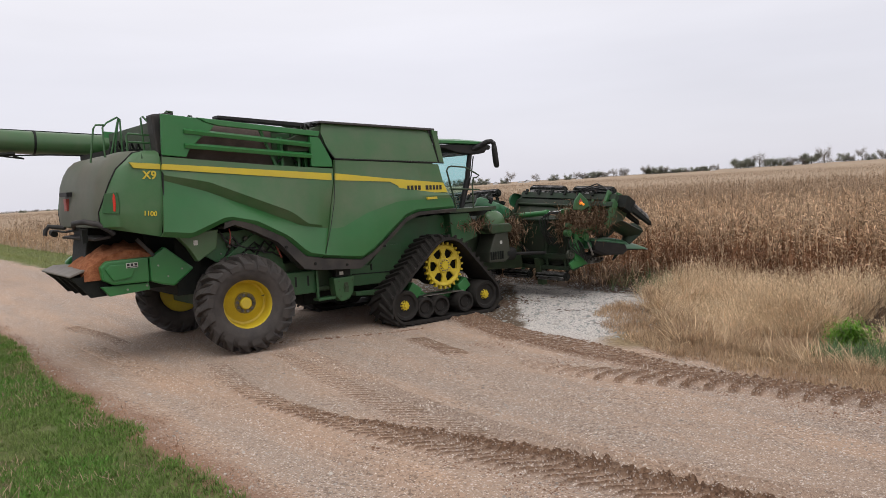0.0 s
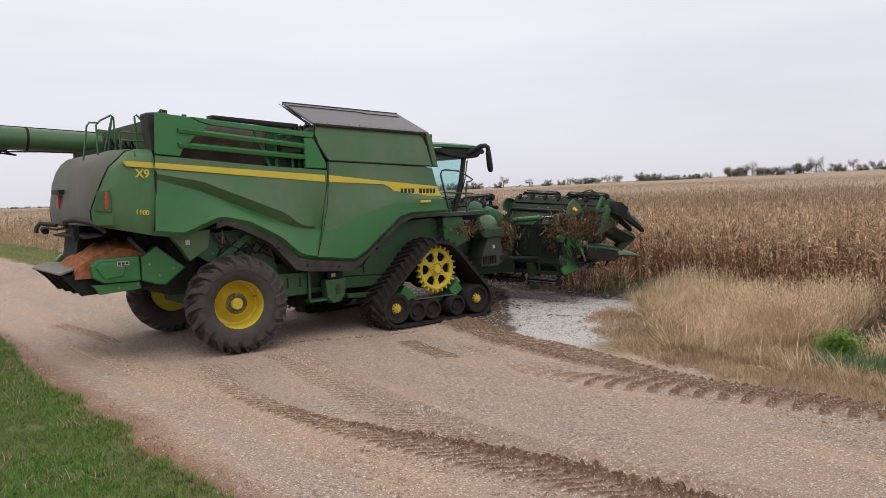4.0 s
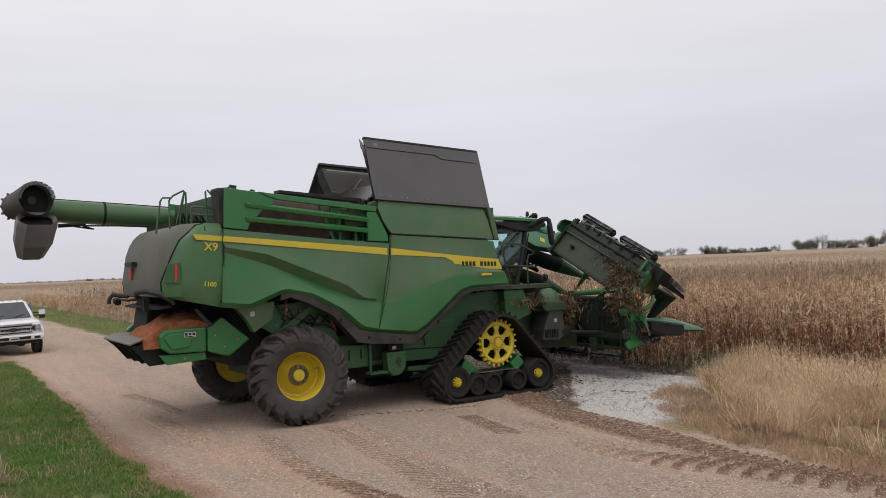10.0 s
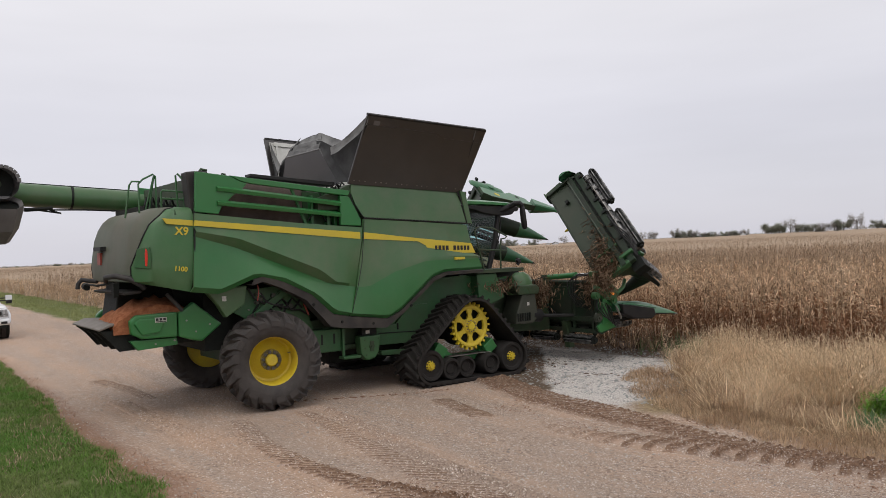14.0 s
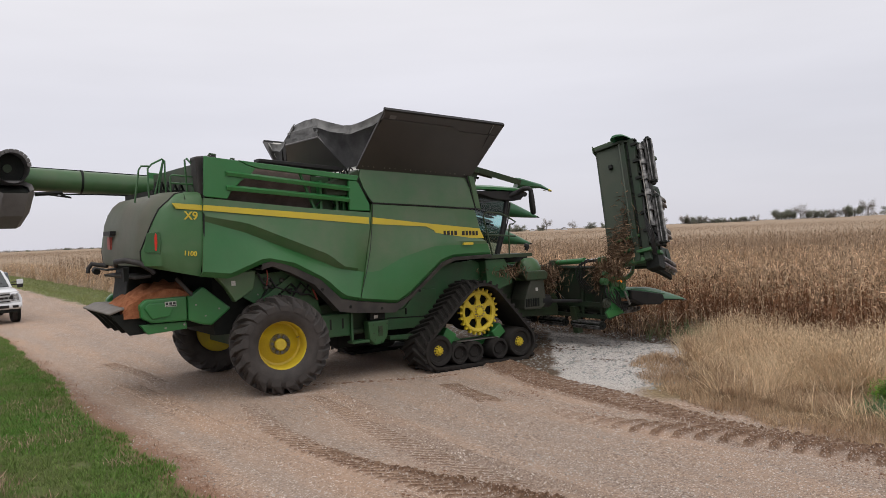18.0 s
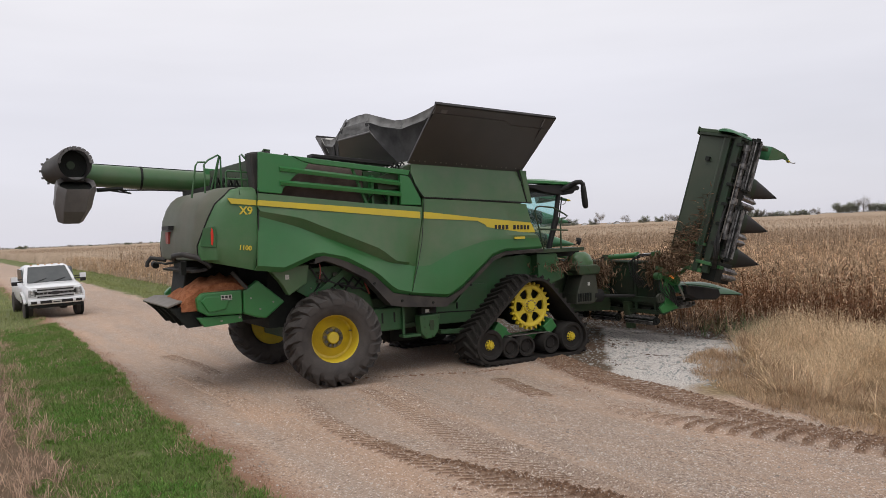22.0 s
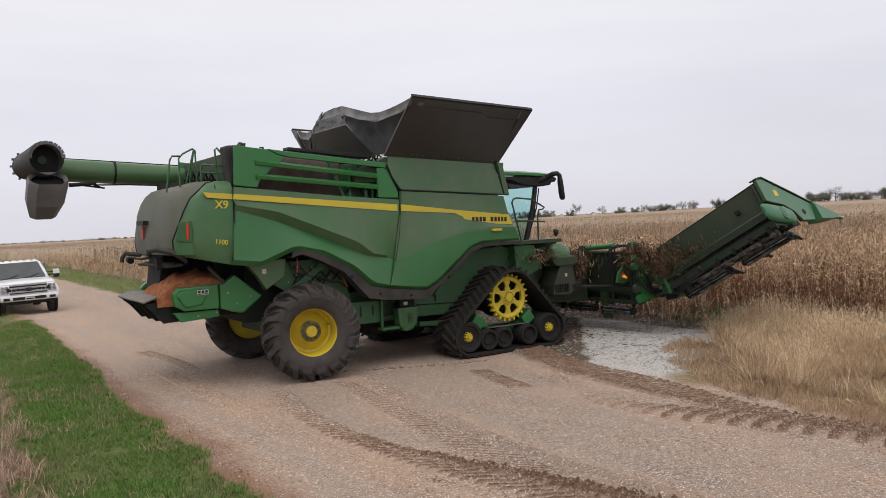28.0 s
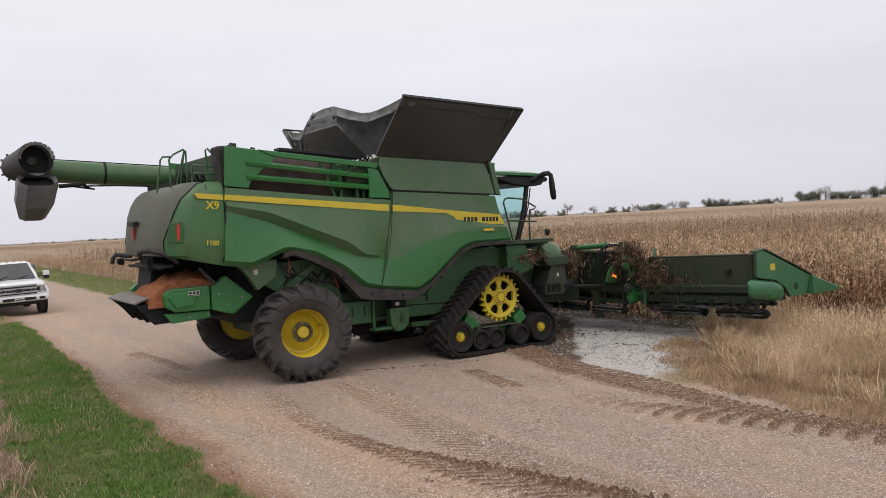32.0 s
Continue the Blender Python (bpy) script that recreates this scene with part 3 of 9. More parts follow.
    soil = mixc(rng(tex(9.0, 5.0, 0.7), 0.35, 0.65), (0.055, 0.038, 0.030), (0.115, 0.080, 0.058))
    straw = mixc(rng(tex(14.0, 5.0, 0.7), 0.4, 0.6), (0.20, 0.145, 0.085), (0.33, 0.25, 0.15))
    turf = mixc(rng(tex(5.0, 5.0, 0.7), 0.35, 0.65), (0.10, 0.135, 0.045), (0.175, 0.175, 0.080))
    # lay them out across the road
    edge_r = rng(sep.outputs["Y"], 8.0, 16.0, 0.0, -2.2)
    off = op("SUBTRACT", x, edge_r)
    right = rng(off, -0.2, 0.2)
    col = mixc(right, road, mixc(rng(sep.outputs["Y"], 9.0, 14.0), straw, turf))
    col = mixc(op("MULTIPLY", churn, 0.85), col, mixc(rng(tex(16.0, 5.0, 0.7), 0.35, 0.65), (0.050, 0.036, 0.028), (0.13, 0.094, 0.072)))
    col = mixc(pad, col, padc)
    col = mixc(op("MULTIPLY", rng(x, 4.1, 4.6), rng(y, -6.0, -5.0)), col, soil)
    # the ditch: dark soil, with the ditch's shade put into the colour
    col = mixc(op("MULTIPLY", rng(x, 3.0, 3.6), rng(y, -6.6, -7.0)), col, soil)
    left = rng(op("ADD", sep.outputs["X"], op("MULTIPLY", wob, 0.45)), -7.22, -6.98, 1.0, 0.0)
    fringe = rng(op("ADD", sep.outputs["X"], op("MULTIPLY", wob, 0.6)), -6.98, -6.42, 0.85, 0.0)
    col = mixc(fringe, col, (0.23, 0.125, 0.08))
    col = mixc(left, col, turf)
    brown = rng(op("ADD", sep.outputs["X"], wob), -8.7, -8.2, 1.0, 0.0)
    col = mixc(brown, col, (0.15, 0.105, 0.07))
    # cropped land far off
    far = rng(sep.outputs["X"], 7.5, 9.5)
    crop = mixc(rng(tex(0.02, 5.0, 0.6), 0.35, 0.65), (0.37, 0.275, 0.185), (0.30, 0.22, 0.145))
    col = mixc(far, col, crop)
    # mud pressed up by lugs, the bars' shadow in its colour, where a mesh carries it
    att = n.new("ShaderNodeAttribute")
    att.attribute_name = "mud"
    mudc = mixc(rng(tex(30.0, 4.0, 0.75), 0.36, 0.64), (0.085, 0.048, 0.032), (0.25, 0.155, 0.10))
    mudc = mixc(op("MULTIPLY", rng(chip.outputs[0], 0.89, 0.92), 0.5), mudc, (0.62, 0.54, 0.48))
    col = mixc(att.outputs["Fac"], col, mudc)
    l.new(col, b.inputs["Base Color"])
    bp = n.new("ShaderNodeBump")
    bp.inputs["Strength"].default_value, bp.inputs["Distance"].default_value = 0.9, 0.016
    hgt = op("ADD", tex(60.0, 5.0, 0.75), op("MULTIPLY", tex(7.0, 4.0, 0.6), 1.2))
    l.new(hgt, bp.inputs["Height"])
    l.new(bp.outputs[0], b.inputs["Normal"])
    return m


GROUND = ground_material()
ground = soup("ground", gv, gi, GROUND, "pinkish gravel road with grass verges and crop land", "ground", "structure")
ground.data.polygons.foreach_set("use_smooth", [True] * len(ground.data.polygons))

rng_np = np.random.default_rng(7)


def scatter(name, proto, places, turns, scales, material, label, category, tilt=0.0, second=None, split=0.0):
    """Many copies of prototypes (verts, quads) as one object."""
    vs, fs, low, base = [], [], [], 0
    pick = rng_np.integers(0, len(proto), len(places))
    for k, (pv, pf) in enumerate(proto):
        idx = np.nonzero(pick == k)[0]
        if not len(idx):
            continue
        c, s = np.cos(turns[idx]), np.sin(turns[idx])
        sx = scales[idx]
        x = (pv[None, :, 0] * c[:, None] - pv[None, :, 1] * s[:, None]) * sx[:, None]
        y = (pv[None, :, 0] * s[:, None] + pv[None, :, 1] * c[:, None]) * sx[:, None]
        z = pv[None, :, 2] * sx[:, None]
        if tilt:
            tx, ty = rng_np.normal(0, tilt, len(idx)), rng_np.normal(0, tilt, len(idx))
            x, y = x + z * tx[:, None], y + z * ty[:, None]
        p = places[idx]
        v = np.stack([x + p[:, :1], y + p[:, 1:2], z + p[:, 2:3]], -1).reshape(-1, 3)
        f = (pf[None] + (np.arange(len(idx)) * len(pv))[:, None, None]).reshape(-1, pf.shape[1]) + base
        vs.append(v)
        fs.append(f)
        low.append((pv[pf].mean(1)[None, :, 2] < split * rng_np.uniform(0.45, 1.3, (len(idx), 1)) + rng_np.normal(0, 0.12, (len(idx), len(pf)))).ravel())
        base += len(v)
    return soup(name, np.concatenate(vs), np.concatenate(fs), material, label, category, second=second, index=np.concatenate(low))


def blade(v, f, root, d, length, width, rise, droop, segs=3, twist=0.0):
    """A bent leaf of quads from root, in the direction d (radians)."""
    b0 = len(v)
    c, s = math.cos(d), math.sin(d)
    px, pz, ang = 0.0, 0.0, rise
    for i in range(segs + 1):
        t = i / segs
        w = width * (1 - t) ** 0.6 * (0.6 + 0.8 * min(1, t * 3)) * 0.5 + 0.0015
        tw = twist * t
        for sgn in (-1, 1):
            v.append((root[0] + c * px - s * sgn * w * math.cos(tw), root[1] + s * px + c * sgn * w * math.cos(tw), root[2] + pz + sgn * w * math.sin(tw)))
        px += math.cos(ang) * length / segs
        pz += math.sin(ang) * length / segs
        ang -= droop / segs
    for i in range(segs):
        f.append((b0 + 2 * i, b0 + 2 * i + 1, b0 + 2 * i + 3, b0 + 2 * i + 2))


def corn_plant(rnd, leaves, segs):
    v, f = [], []
    h = rnd.uniform(1.38, 1.66)
    lean = rnd.uniform(-0.1, 0.1)
    for i in range(2):
        for k in range(3):
            a, b = k * 2.094, (k + 1) * 2.094
            z0, z1 = h * i / 2, h * (i + 1) / 2
            r0, r1 = 0.009 - 0.003 * i, 0.006 - 0.003 * i
            b0 = len(v)
            v += [(r0 * math.cos(a) + lean * z0, r0 * math.sin(a), z0), (r0 * math.cos(b) + lean * z0, r0 * math.sin(b), z0),
                  (r1 * math.cos(b) + lean * z1, r1 * math.sin(b), z1), (r1 * math.cos(a) + lean * z1, r1 * math.sin(a), z1)]
            f.append((b0, b0 + 1, b0 + 2, b0 + 3))
    d = rnd.uniform(0, 6.28)
    for i in range(leaves):
        z = h * (0.12 + 0.86 * i / max(1, leaves - 1))
        d += math.pi + rnd.uniform(-0.7, 0.7)
        blade(v, f, (lean * z, 0, z), d, rnd.uniform(0.13, 0.30), rnd.uniform(0.018, 0.036), rnd.uniform(0.9, 1.57), rnd.uniform(1.0, 3.8), segs, rnd.uniform(-1.8, 1.8))
    for i in range(3):
        blade(v, f, (lean * h, 0, h - 0.03), rnd.uniform(0, 6.28), rnd.uniform(0.14, 0.26), 0.014, rnd.uniform(1.0, 1.5), rnd.uniform(0.2, 0.9), 1)
    for i in range(1):
        z = h * rnd.uniform(0.42, 0.55)
        blade(v, f, (lean * z, 0, z), rnd.uniform(0, 6.28), 0.26, 0.07, rnd.uniform(-1.4, 0.4), 0.6, 2)
    return np.array(v), np.array(f)


def in_view(x, y, lo=17.0, hi=92.0):
    az = np.degrees(np.arctan2(y + 14.34, x + 9.53))
    return (az > lo) & (az < hi)


def field_edge(y):
    """Where the standing corn begins, across the road."""
    return np.where(y > 21.0, 0.9, np.where(y < -4.2, 5.3, 6.3))


rnd = random.Random(4)
plants_near = [corn_plant(rnd, 23, 3) for _ in range(8)]
plants_mid = [corn_plant(rnd, 7, 2) for _ in range(6)]
plants_far = [corn_plant(rnd, 4, 1) for _ in range(5)]


def corn(name, protos, d0, d1, row, gap, low, lim=None):
    """Rows of corn along y between two distances from the path."""
    xs, ys = np.arange(0.6, d1 + 2, row), np.arange(-16.0, d1 + 2, gap)
    X, Y = np.meshgrid(xs, ys)
    X, Y = X.ravel(), Y.ravel()
    Y = Y + rng_np.uniform(-gap * 0.45, gap * 0.45, len(Y))
    X = X + rng_np.normal(0, 0.05, len(X))
    D = np.hypot(X + 9.53, Y + 14.34) + 0.10 * d1 * rng_np.uniform(-1, 1, len(X))
    keep = (D > d0) & (D < d1) & in_view(X, Y) & (X > field_edge(Y) + rng_np.uniform(0, 0.35, len(X)))
    if lim is not None:
        keep &= lim(X, Y)
    X, Y = X[keep], Y[keep]
    Z = np.array([land(a, b) for a, b in zip(X, Y)]) - 0.02
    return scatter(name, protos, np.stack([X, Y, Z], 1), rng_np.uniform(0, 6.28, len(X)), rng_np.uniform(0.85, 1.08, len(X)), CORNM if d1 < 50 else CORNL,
                   "dense standing dry corn, tan above, browner below with the rows' shade", "corn", 0.05, CORNB, low)


# lower faces of each plant go browner, shade between the rows included
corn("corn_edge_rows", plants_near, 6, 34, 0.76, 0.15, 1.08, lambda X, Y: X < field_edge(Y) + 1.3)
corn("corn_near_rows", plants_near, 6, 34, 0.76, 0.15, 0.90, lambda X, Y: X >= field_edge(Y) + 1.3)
# short dark plants added: shade at the corn's foot put into colour
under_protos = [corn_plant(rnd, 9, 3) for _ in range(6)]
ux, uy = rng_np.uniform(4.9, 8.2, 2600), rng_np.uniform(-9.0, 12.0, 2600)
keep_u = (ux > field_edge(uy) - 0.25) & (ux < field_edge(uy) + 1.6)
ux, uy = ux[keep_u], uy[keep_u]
scatter("added_lower_corn", under_protos, np.stack([ux, uy, np.array([land(a, b) for a, b in zip(ux, uy)]) - 0.02], 1), rng_np.uniform(0, 6.28, len(ux)), rng_np.uniform(0.32, 0.62, len(ux)), CORNK,
        "short red brown plants added to darken the corn's foot", "corn", 0.2)
ux, uy = rng_np.uniform(0.75, 2.1, 2200), 21.0 + 60.0 * rng_np.uniform(0, 1, 2200) ** 1.3
scatter("added_lower_corn", under_protos, np.stack([ux, uy, np.array([land(a, b) for a, b in zip(ux, uy)]) - 0.02], 1), rng_np.uniform(0, 6.28, len(ux)), rng_np.uniform(0.42, 0.78, len(ux)), CORNM,
        "pale lower stalks along the far edge of the corn", "corn", 0.2)
corn("corn_middle_rows", plants_mid, 32, 70, 0.76, 0.22, 0.75)
corn("corn_far_rows", plants_far, 66, 250, 1.5, 0.65, 0.6)

# the crop's closed canopy, far off
cx = [1.0, 1.5, 4.0, 8.0, 13.0] + axis_steps(20, 2500, 20, 60, 1.0)
cy = axis_steps(-300, 2500, -20, 120, 1.6)
cv = np.array([(x + rng_np.uniform(-0.3, 0.3), y + rng_np.uniform(-0.4, 0.4), land(x, y) + ((0.45 + 0.77 * min(1.0, max(0.0, (math.hypot(x + 9.5, y + 14.3) - 42) / 70))) + rng_np.uniform(-0.17, 0.2) if x > 1.2 else 0.0)) for y in cy for x in cx])
nc = len(cx)
ci = np.array([(j * nc + i, j * nc + i + 1, (j + 1) * nc + i + 1, (j + 1) * nc + i) for j in range(len(cy) - 1) for i in range(nc - 1)
               if math.hypot(cx[i] + 9.5, cy[j] + 14.3) > 38])
CANOPY = mat("corn_canopy", (0.375, 0.288, 0.212), (0.31, 0.235, 0.165), 0.05, 0.95, 0, 0, 3.0, 0.3, 0.05)
soup("corn_canopy", cv, ci, CANOPY, "distant dry corn canopy reaching the horizon", "corn")


# ---- grasses ----
def tuft(rnd, n, h, w, lean, spread=0.05, segs=2):
    v, f = [], []
    for _ in range(n):
        r, a = rnd.uniform(0, spread), rnd.uniform(0, 6.28)
        blade(v, f, (r * math.cos(a), r * math.sin(a), -0.02), rnd.uniform(0, 6.28), h * rnd.uniform(0.6, 1.15), w * rnd.uniform(0.7, 1.3), rnd.uniform(1.57 - lean, 1.57), rnd.uniform(0.2, 1.5), segs)
    return np.array(v), np.array(f)


def sow(name, protos, n, area, keep, scale, material, label, category, tilt=0.12):
    X, Y = rng_np.uniform(area[0], area[1], n), rng_np.uniform(area[2], area[3], n)
    k = keep(X, Y)
    X, Y = X[k], Y[k]
    Z = np.array([land(a, b) for a, b in zip(X, Y)])
    return scatter(name, protos, np.stack([X, Y, Z], 1), rng_np.uniform(0, 6.28, len(X)), scale(X, Y), material, label, category, tilt)


def nz(X, Y, s, seed=0.0):
    return np.array([noise2(a, b, s, seed) for a, b in zip(X, Y)])


rnd = random.Random(9)


def seeded(p):
    """Adds small curled flecks through a tuft."""
    v, f = [tuple(q) for q in p[0]], [tuple(q) for q in p[1]]
    for _ in range(9):
        x, y, z = rnd.gauss(0, 0.10), rnd.gauss(0, 0.10), rnd.uniform(0.25, 0.72)
        blade(v, f, (x, y, z), rnd.uniform(0, 6.28), rnd.uniform(0.04, 0.10), rnd.uniform(0.006, 0.012), rnd.uniform(-0.5, 1.3), rnd.uniform(0.5, 2.5), 2)
    return np.array(v), np.array(f)


dry_protos = [tuft(rnd, 11, 0.72, 0.0036, 0.9, 0.13) for _ in range(12)]
def mound_depth(X, Y):
    """How far inside the mound of tall grass a place lies."""
    return np.minimum((-6.9 + 1.06 * (X - 0.66) - Y) / 1.46 + 0.30 * nz(X, Y, 0.9, 4.0), 0.95 * (X - 0.55) + 0.25 * nz(X, Y, 0.7))


sow("tall_dry_grass", [seeded(p) for p in dry_protos], 17500, (0.1, 6.2, -14.5, -2.2),
    lambda X, Y: (mound_depth(X, Y) > 0) & ~((Y < -7.75 - 0.35 * (X - 2.6)) & (X > 0.9) & (X < 4.4) & (nz(X, Y, 0.9, 2.0) > -0.3)) & ~((X > 3.3 + 0.4 * nz(X, Y, 0.8, 7.0)) & (Y < -7.75 + 0.3 * nz(X, Y, 0.9, 3.0))),
    lambda X, Y: np.clip(0.28 + 0.30 * mound_depth(X, Y), 0.25, 0.64 + 0.30 * np.clip((-6.0 - Y) / 1.5, 0, 1)) * (1.0 + 0.60 * nz(X, Y, 1.1, 2.0)) * rng_np.uniform(0.55, 1.3, len(X)), DRYGR,
    "tall golden dry grass at the field entrance", "grass", 0.24)
sow("bent_dry_grass", [tuft(rnd, 9, 0.50, 0.006, 1.35, 0.10) for _ in range(8)], 2600, (0.2, 5.0, -9.5, -2.6),
    lambda X, Y: (mound_depth(X, Y) > -0.15) & (nz(X, Y, 1.4, 44.0) > 0.0) & ~((X > 3.3) & (Y < -7.75)) & ~((Y < -7.75 - 0.35 * (X - 2.6)) & (X > 0.9)),
    lambda X, Y: rng_np.uniform(0.5, 1.25, len(X)), DRYGR, "pale bent blades lying over the dry grass", "grass", 0.5)
sow("brown_grass_base", [tuft(rnd, 10, 0.42, 0.006, 0.8, 0.10) for _ in range(6)], 1500, (0.2, 4.4, -8.5, -2.8),
    lambda X, Y: (np.abs(mound_depth(X, Y) - 0.10) < 0.22), lambda X, Y: rng_np.uniform(0.5, 1.1, len(X)), MATGR, "brown dead grass at the foot of the mound", "grass", 0.3)
low_protos = [tuft(rnd, 10, 0.15, 0.0045, 1.45, 0.12) for _ in range(6)]
sow("short_dry_grass", low_protos, 8500, (-0.6, 3.2, -13.0, -3.4),
    lambda X, Y: (X > 0.66 + 0.36 * (np.maximum(Y, -8.3) + 5.06) + 0.45 * nz(X, Y, 0.9, 6.0)) & (Y < -5.0 + 0.9 * (X - 0.8) + 0.4 * nz(X, Y, 1.2, 8.0)), lambda X, Y: rng_np.uniform(0.5, 1.2, len(X)), MATGR, "short dry grass along the road's edge", "grass", 0.2)
verge = [tuft(rnd, 7, 0.085, 0.0052, 1.1, 0.06) for _ in range(8)]
verge_thin = [tuft(rnd, 5, 0.085, 0.006, 1.0, 0.07, 1) for _ in range(5)]
sow("verge_grass", verge, 27000, (-8.9, -6.6, -10.5, 14.0),
    lambda X, Y: (X < -6.98 + 0.25 * np.clip(Y / 8.0, 0, 1) + 0.20 * nz(X, Y, 0.8, 1.0)) & (X > -8.75 + 0.5 * nz(X, Y, 0.9, 5.0)) & (nz(X, Y, 2.2, 9.0) > -0.62),
    lambda X, Y: rng_np.uniform(0.6, 1.35, len(X)), GRASSM, "short green grass on the road verge", "grass", 0.15)
sow("verge_edge_grass", [tuft(rnd, 6, 0.060, 0.005, 1.45, 0.09) for _ in range(5)], 2600, (-7.3, -6.45, -10.5, 14.0),
    lambda X, Y: np.abs(X + 6.88 - 0.2 * np.clip(Y / 8.0, 0, 1) - 0.30 * nz(X, Y, 0.8, 1.0)) < 0.16 + 0.14 * nz(X, Y, 2.0, 4.0), lambda X, Y: rng_np.uniform(0.5, 1.2, len(X)), WEEDR,
    "short red brown dead grass where the verge meets the road", "grass", 0.2)
clover = [tuft(rnd, 12, 0.075, 0.016, 1.2, 0.09) for _ in range(5)]
sow("verge_clover", clover, 9000, (-8.5, -6.9, -10.5, 12.0), lambda X, Y: (nz(X, Y, 0.75, 12.0) > 0.12) & (X < -7.05 + 0.2 * nz(X, Y, 0.8, 1.0)), lambda X, Y: rng_np.uniform(0.6, 1.2, len(X)), CLOVER,
    "patches of broad-leaved clover in the verge grass", "clover", 0.15)
sow("verge_straw", [tuft(rnd, 6, 0.12, 0.004, 1.2, 0.08) for _ in range(5)], 2600, (-8.8, -7.1, -10.5, 14.0), lambda X, Y: nz(X, Y, 0.9, 31.0) > 0.02, lambda X, Y: rng_np.uniform(0.6, 1.2, len(X)), WEEDB,
    "dry brown blades among the verge grass", "grass", 0.2)
sow("verge_grass_far", verge_thin, 6000, (-10.5, -6.8, 14.0, 60.0), lambda X, Y: X < -6.9, lambda X, Y: rng_np.uniform(1.0, 2.2, len(X)), GRASSF,
    "green grass along the verge further off", "grass", 0.15)
sow("verge_grass_across", verge_thin, 8000, (-2.6, 0.9, 15.0, 80.0), lambda X, Y: (X > -2.2 + 0.3 * nz(X, Y, 0.3)), lambda X, Y: rng_np.uniform(1.2, 2.4, len(X)), GRASSF,
    "green grass strip between road and corn", "grass", 0.15)
weeds = [tuft(rnd, 8, 0.24, 0.005, 1.0, 0.10) for _ in range(8)]
sow("dead_weeds", weeds, 8000, (-13.5, -8.1, -10.5, 26.0), lambda X, Y: (X < -8.45 + 0.45 * nz(X, Y, 0.7, 3.0)) & (np.hypot(X + 9.53, Y + 14.34) > 4.5),
    lambda X, Y: rng_np.uniform(0.6, 1.2, len(X)), WEEDB, "brown dead weeds behind the verge", "weeds", 0.25)
sow("grey_green_grass", [tuft(rnd, 9, 0.34, 0.010, 0.9, 0.08) for _ in range(5)], 900, (0.8, 3.0, -12.0, -8.3), lambda X, Y: (Y < -8.75 - 0.2 * (X - 1)), lambda X, Y: rng_np.uniform(0.6, 1.1, len(X)), BLUEGR,
    "grey green grass in the ditch", "grass", 0.2)


def leafy_bush(name, place, size, material, label, n=3000):
    """A low leafy weed: stems with many small leaves."""
    rnd = random.Random(21)
    root = empty(name, pose(*place), label, "bush")
    bm = bm_new()
    v, f = [], []
    for i in range(22):
        a, out = rnd.uniform(0, 6.28), rnd.uniform(0.1, 1.0) * size[0]
        top = Vector((out * math.cos(a), out * math.sin(a), size[1] * rnd.uniform(0.6, 1.0) * (1 - 0.35 * (out / size[0]) ** 2)))
        tube(bm, [(0, 0, -0.03), top * 0.5 + Vector((0, 0, 0.08)), top], [0.008, 0.006, 0.003], 4)
        for k in range(n // 22):
            t = rnd.uniform(0.35, 1.05)
            p = top * t + Vector((rnd.gauss(0, 0.09), rnd.gauss(0, 0.09), rnd.gauss(0, 0.06)))
            blade(v, f, p, rnd.uniform(0, 6.28), rnd.uniform(0.035, 0.07), rnd.uniform(0.014, 0.028), rnd.uniform(-0.3, 1.0), 0.9, 2)
    part("stems", bm, BARK, root)
    soup("leaves", np.array(v), np.array(f), material, "", "", parent=root)
    return root


sow("field_edge_weeds", [tuft(rnd, 9, 0.7, 0.005, 0.6, 0.08) for _ in range(4)], 26, (4.5, 5.5, -3.4, -1.9), lambda X, Y: X > 4.4, lambda X, Y: rng_np.uniform(0.5, 1.0, len(X)), BLUEGR,
    "dull green weeds at the corner of the field", "weeds", 0.15)
# weeds in a dark husk colour that carries the ditch's shade
sow("ditch_weeds", [tuft(rnd, 9, 0.55, 0.006, 0.8, 0.10) for _ in range(5)], 420, (3.3, 6.4, -10.5, -6.7), lambda X, Y: X > 3.2, lambda X, Y: rng_np.uniform(0.5, 1.1, len(X)), HUSK,
    "dead weeds in the ditch beside the corn, darkened for its shade", "weeds", 0.25)
leafy_bush("green_weed_bush", (2.42, -8.45, land(2.42, -8.45)), (0.28, 0.48), BUSHM, "bright green leafy weed among the dry grass")


# ---- wheel marks in the gravel ----
def along(path, n):
    pts = np.array(path, float)
    d = np.concatenate(([0], np.cumsum(np.linalg.norm(np.diff(pts, axis=0), axis=1))))
    s = np.linspace(0, d[-1], n)
    return np.stack([np.interp(s, d, pts[:, 0]), np.interp(s, d, pts[:, 1])], 1), d[-1]


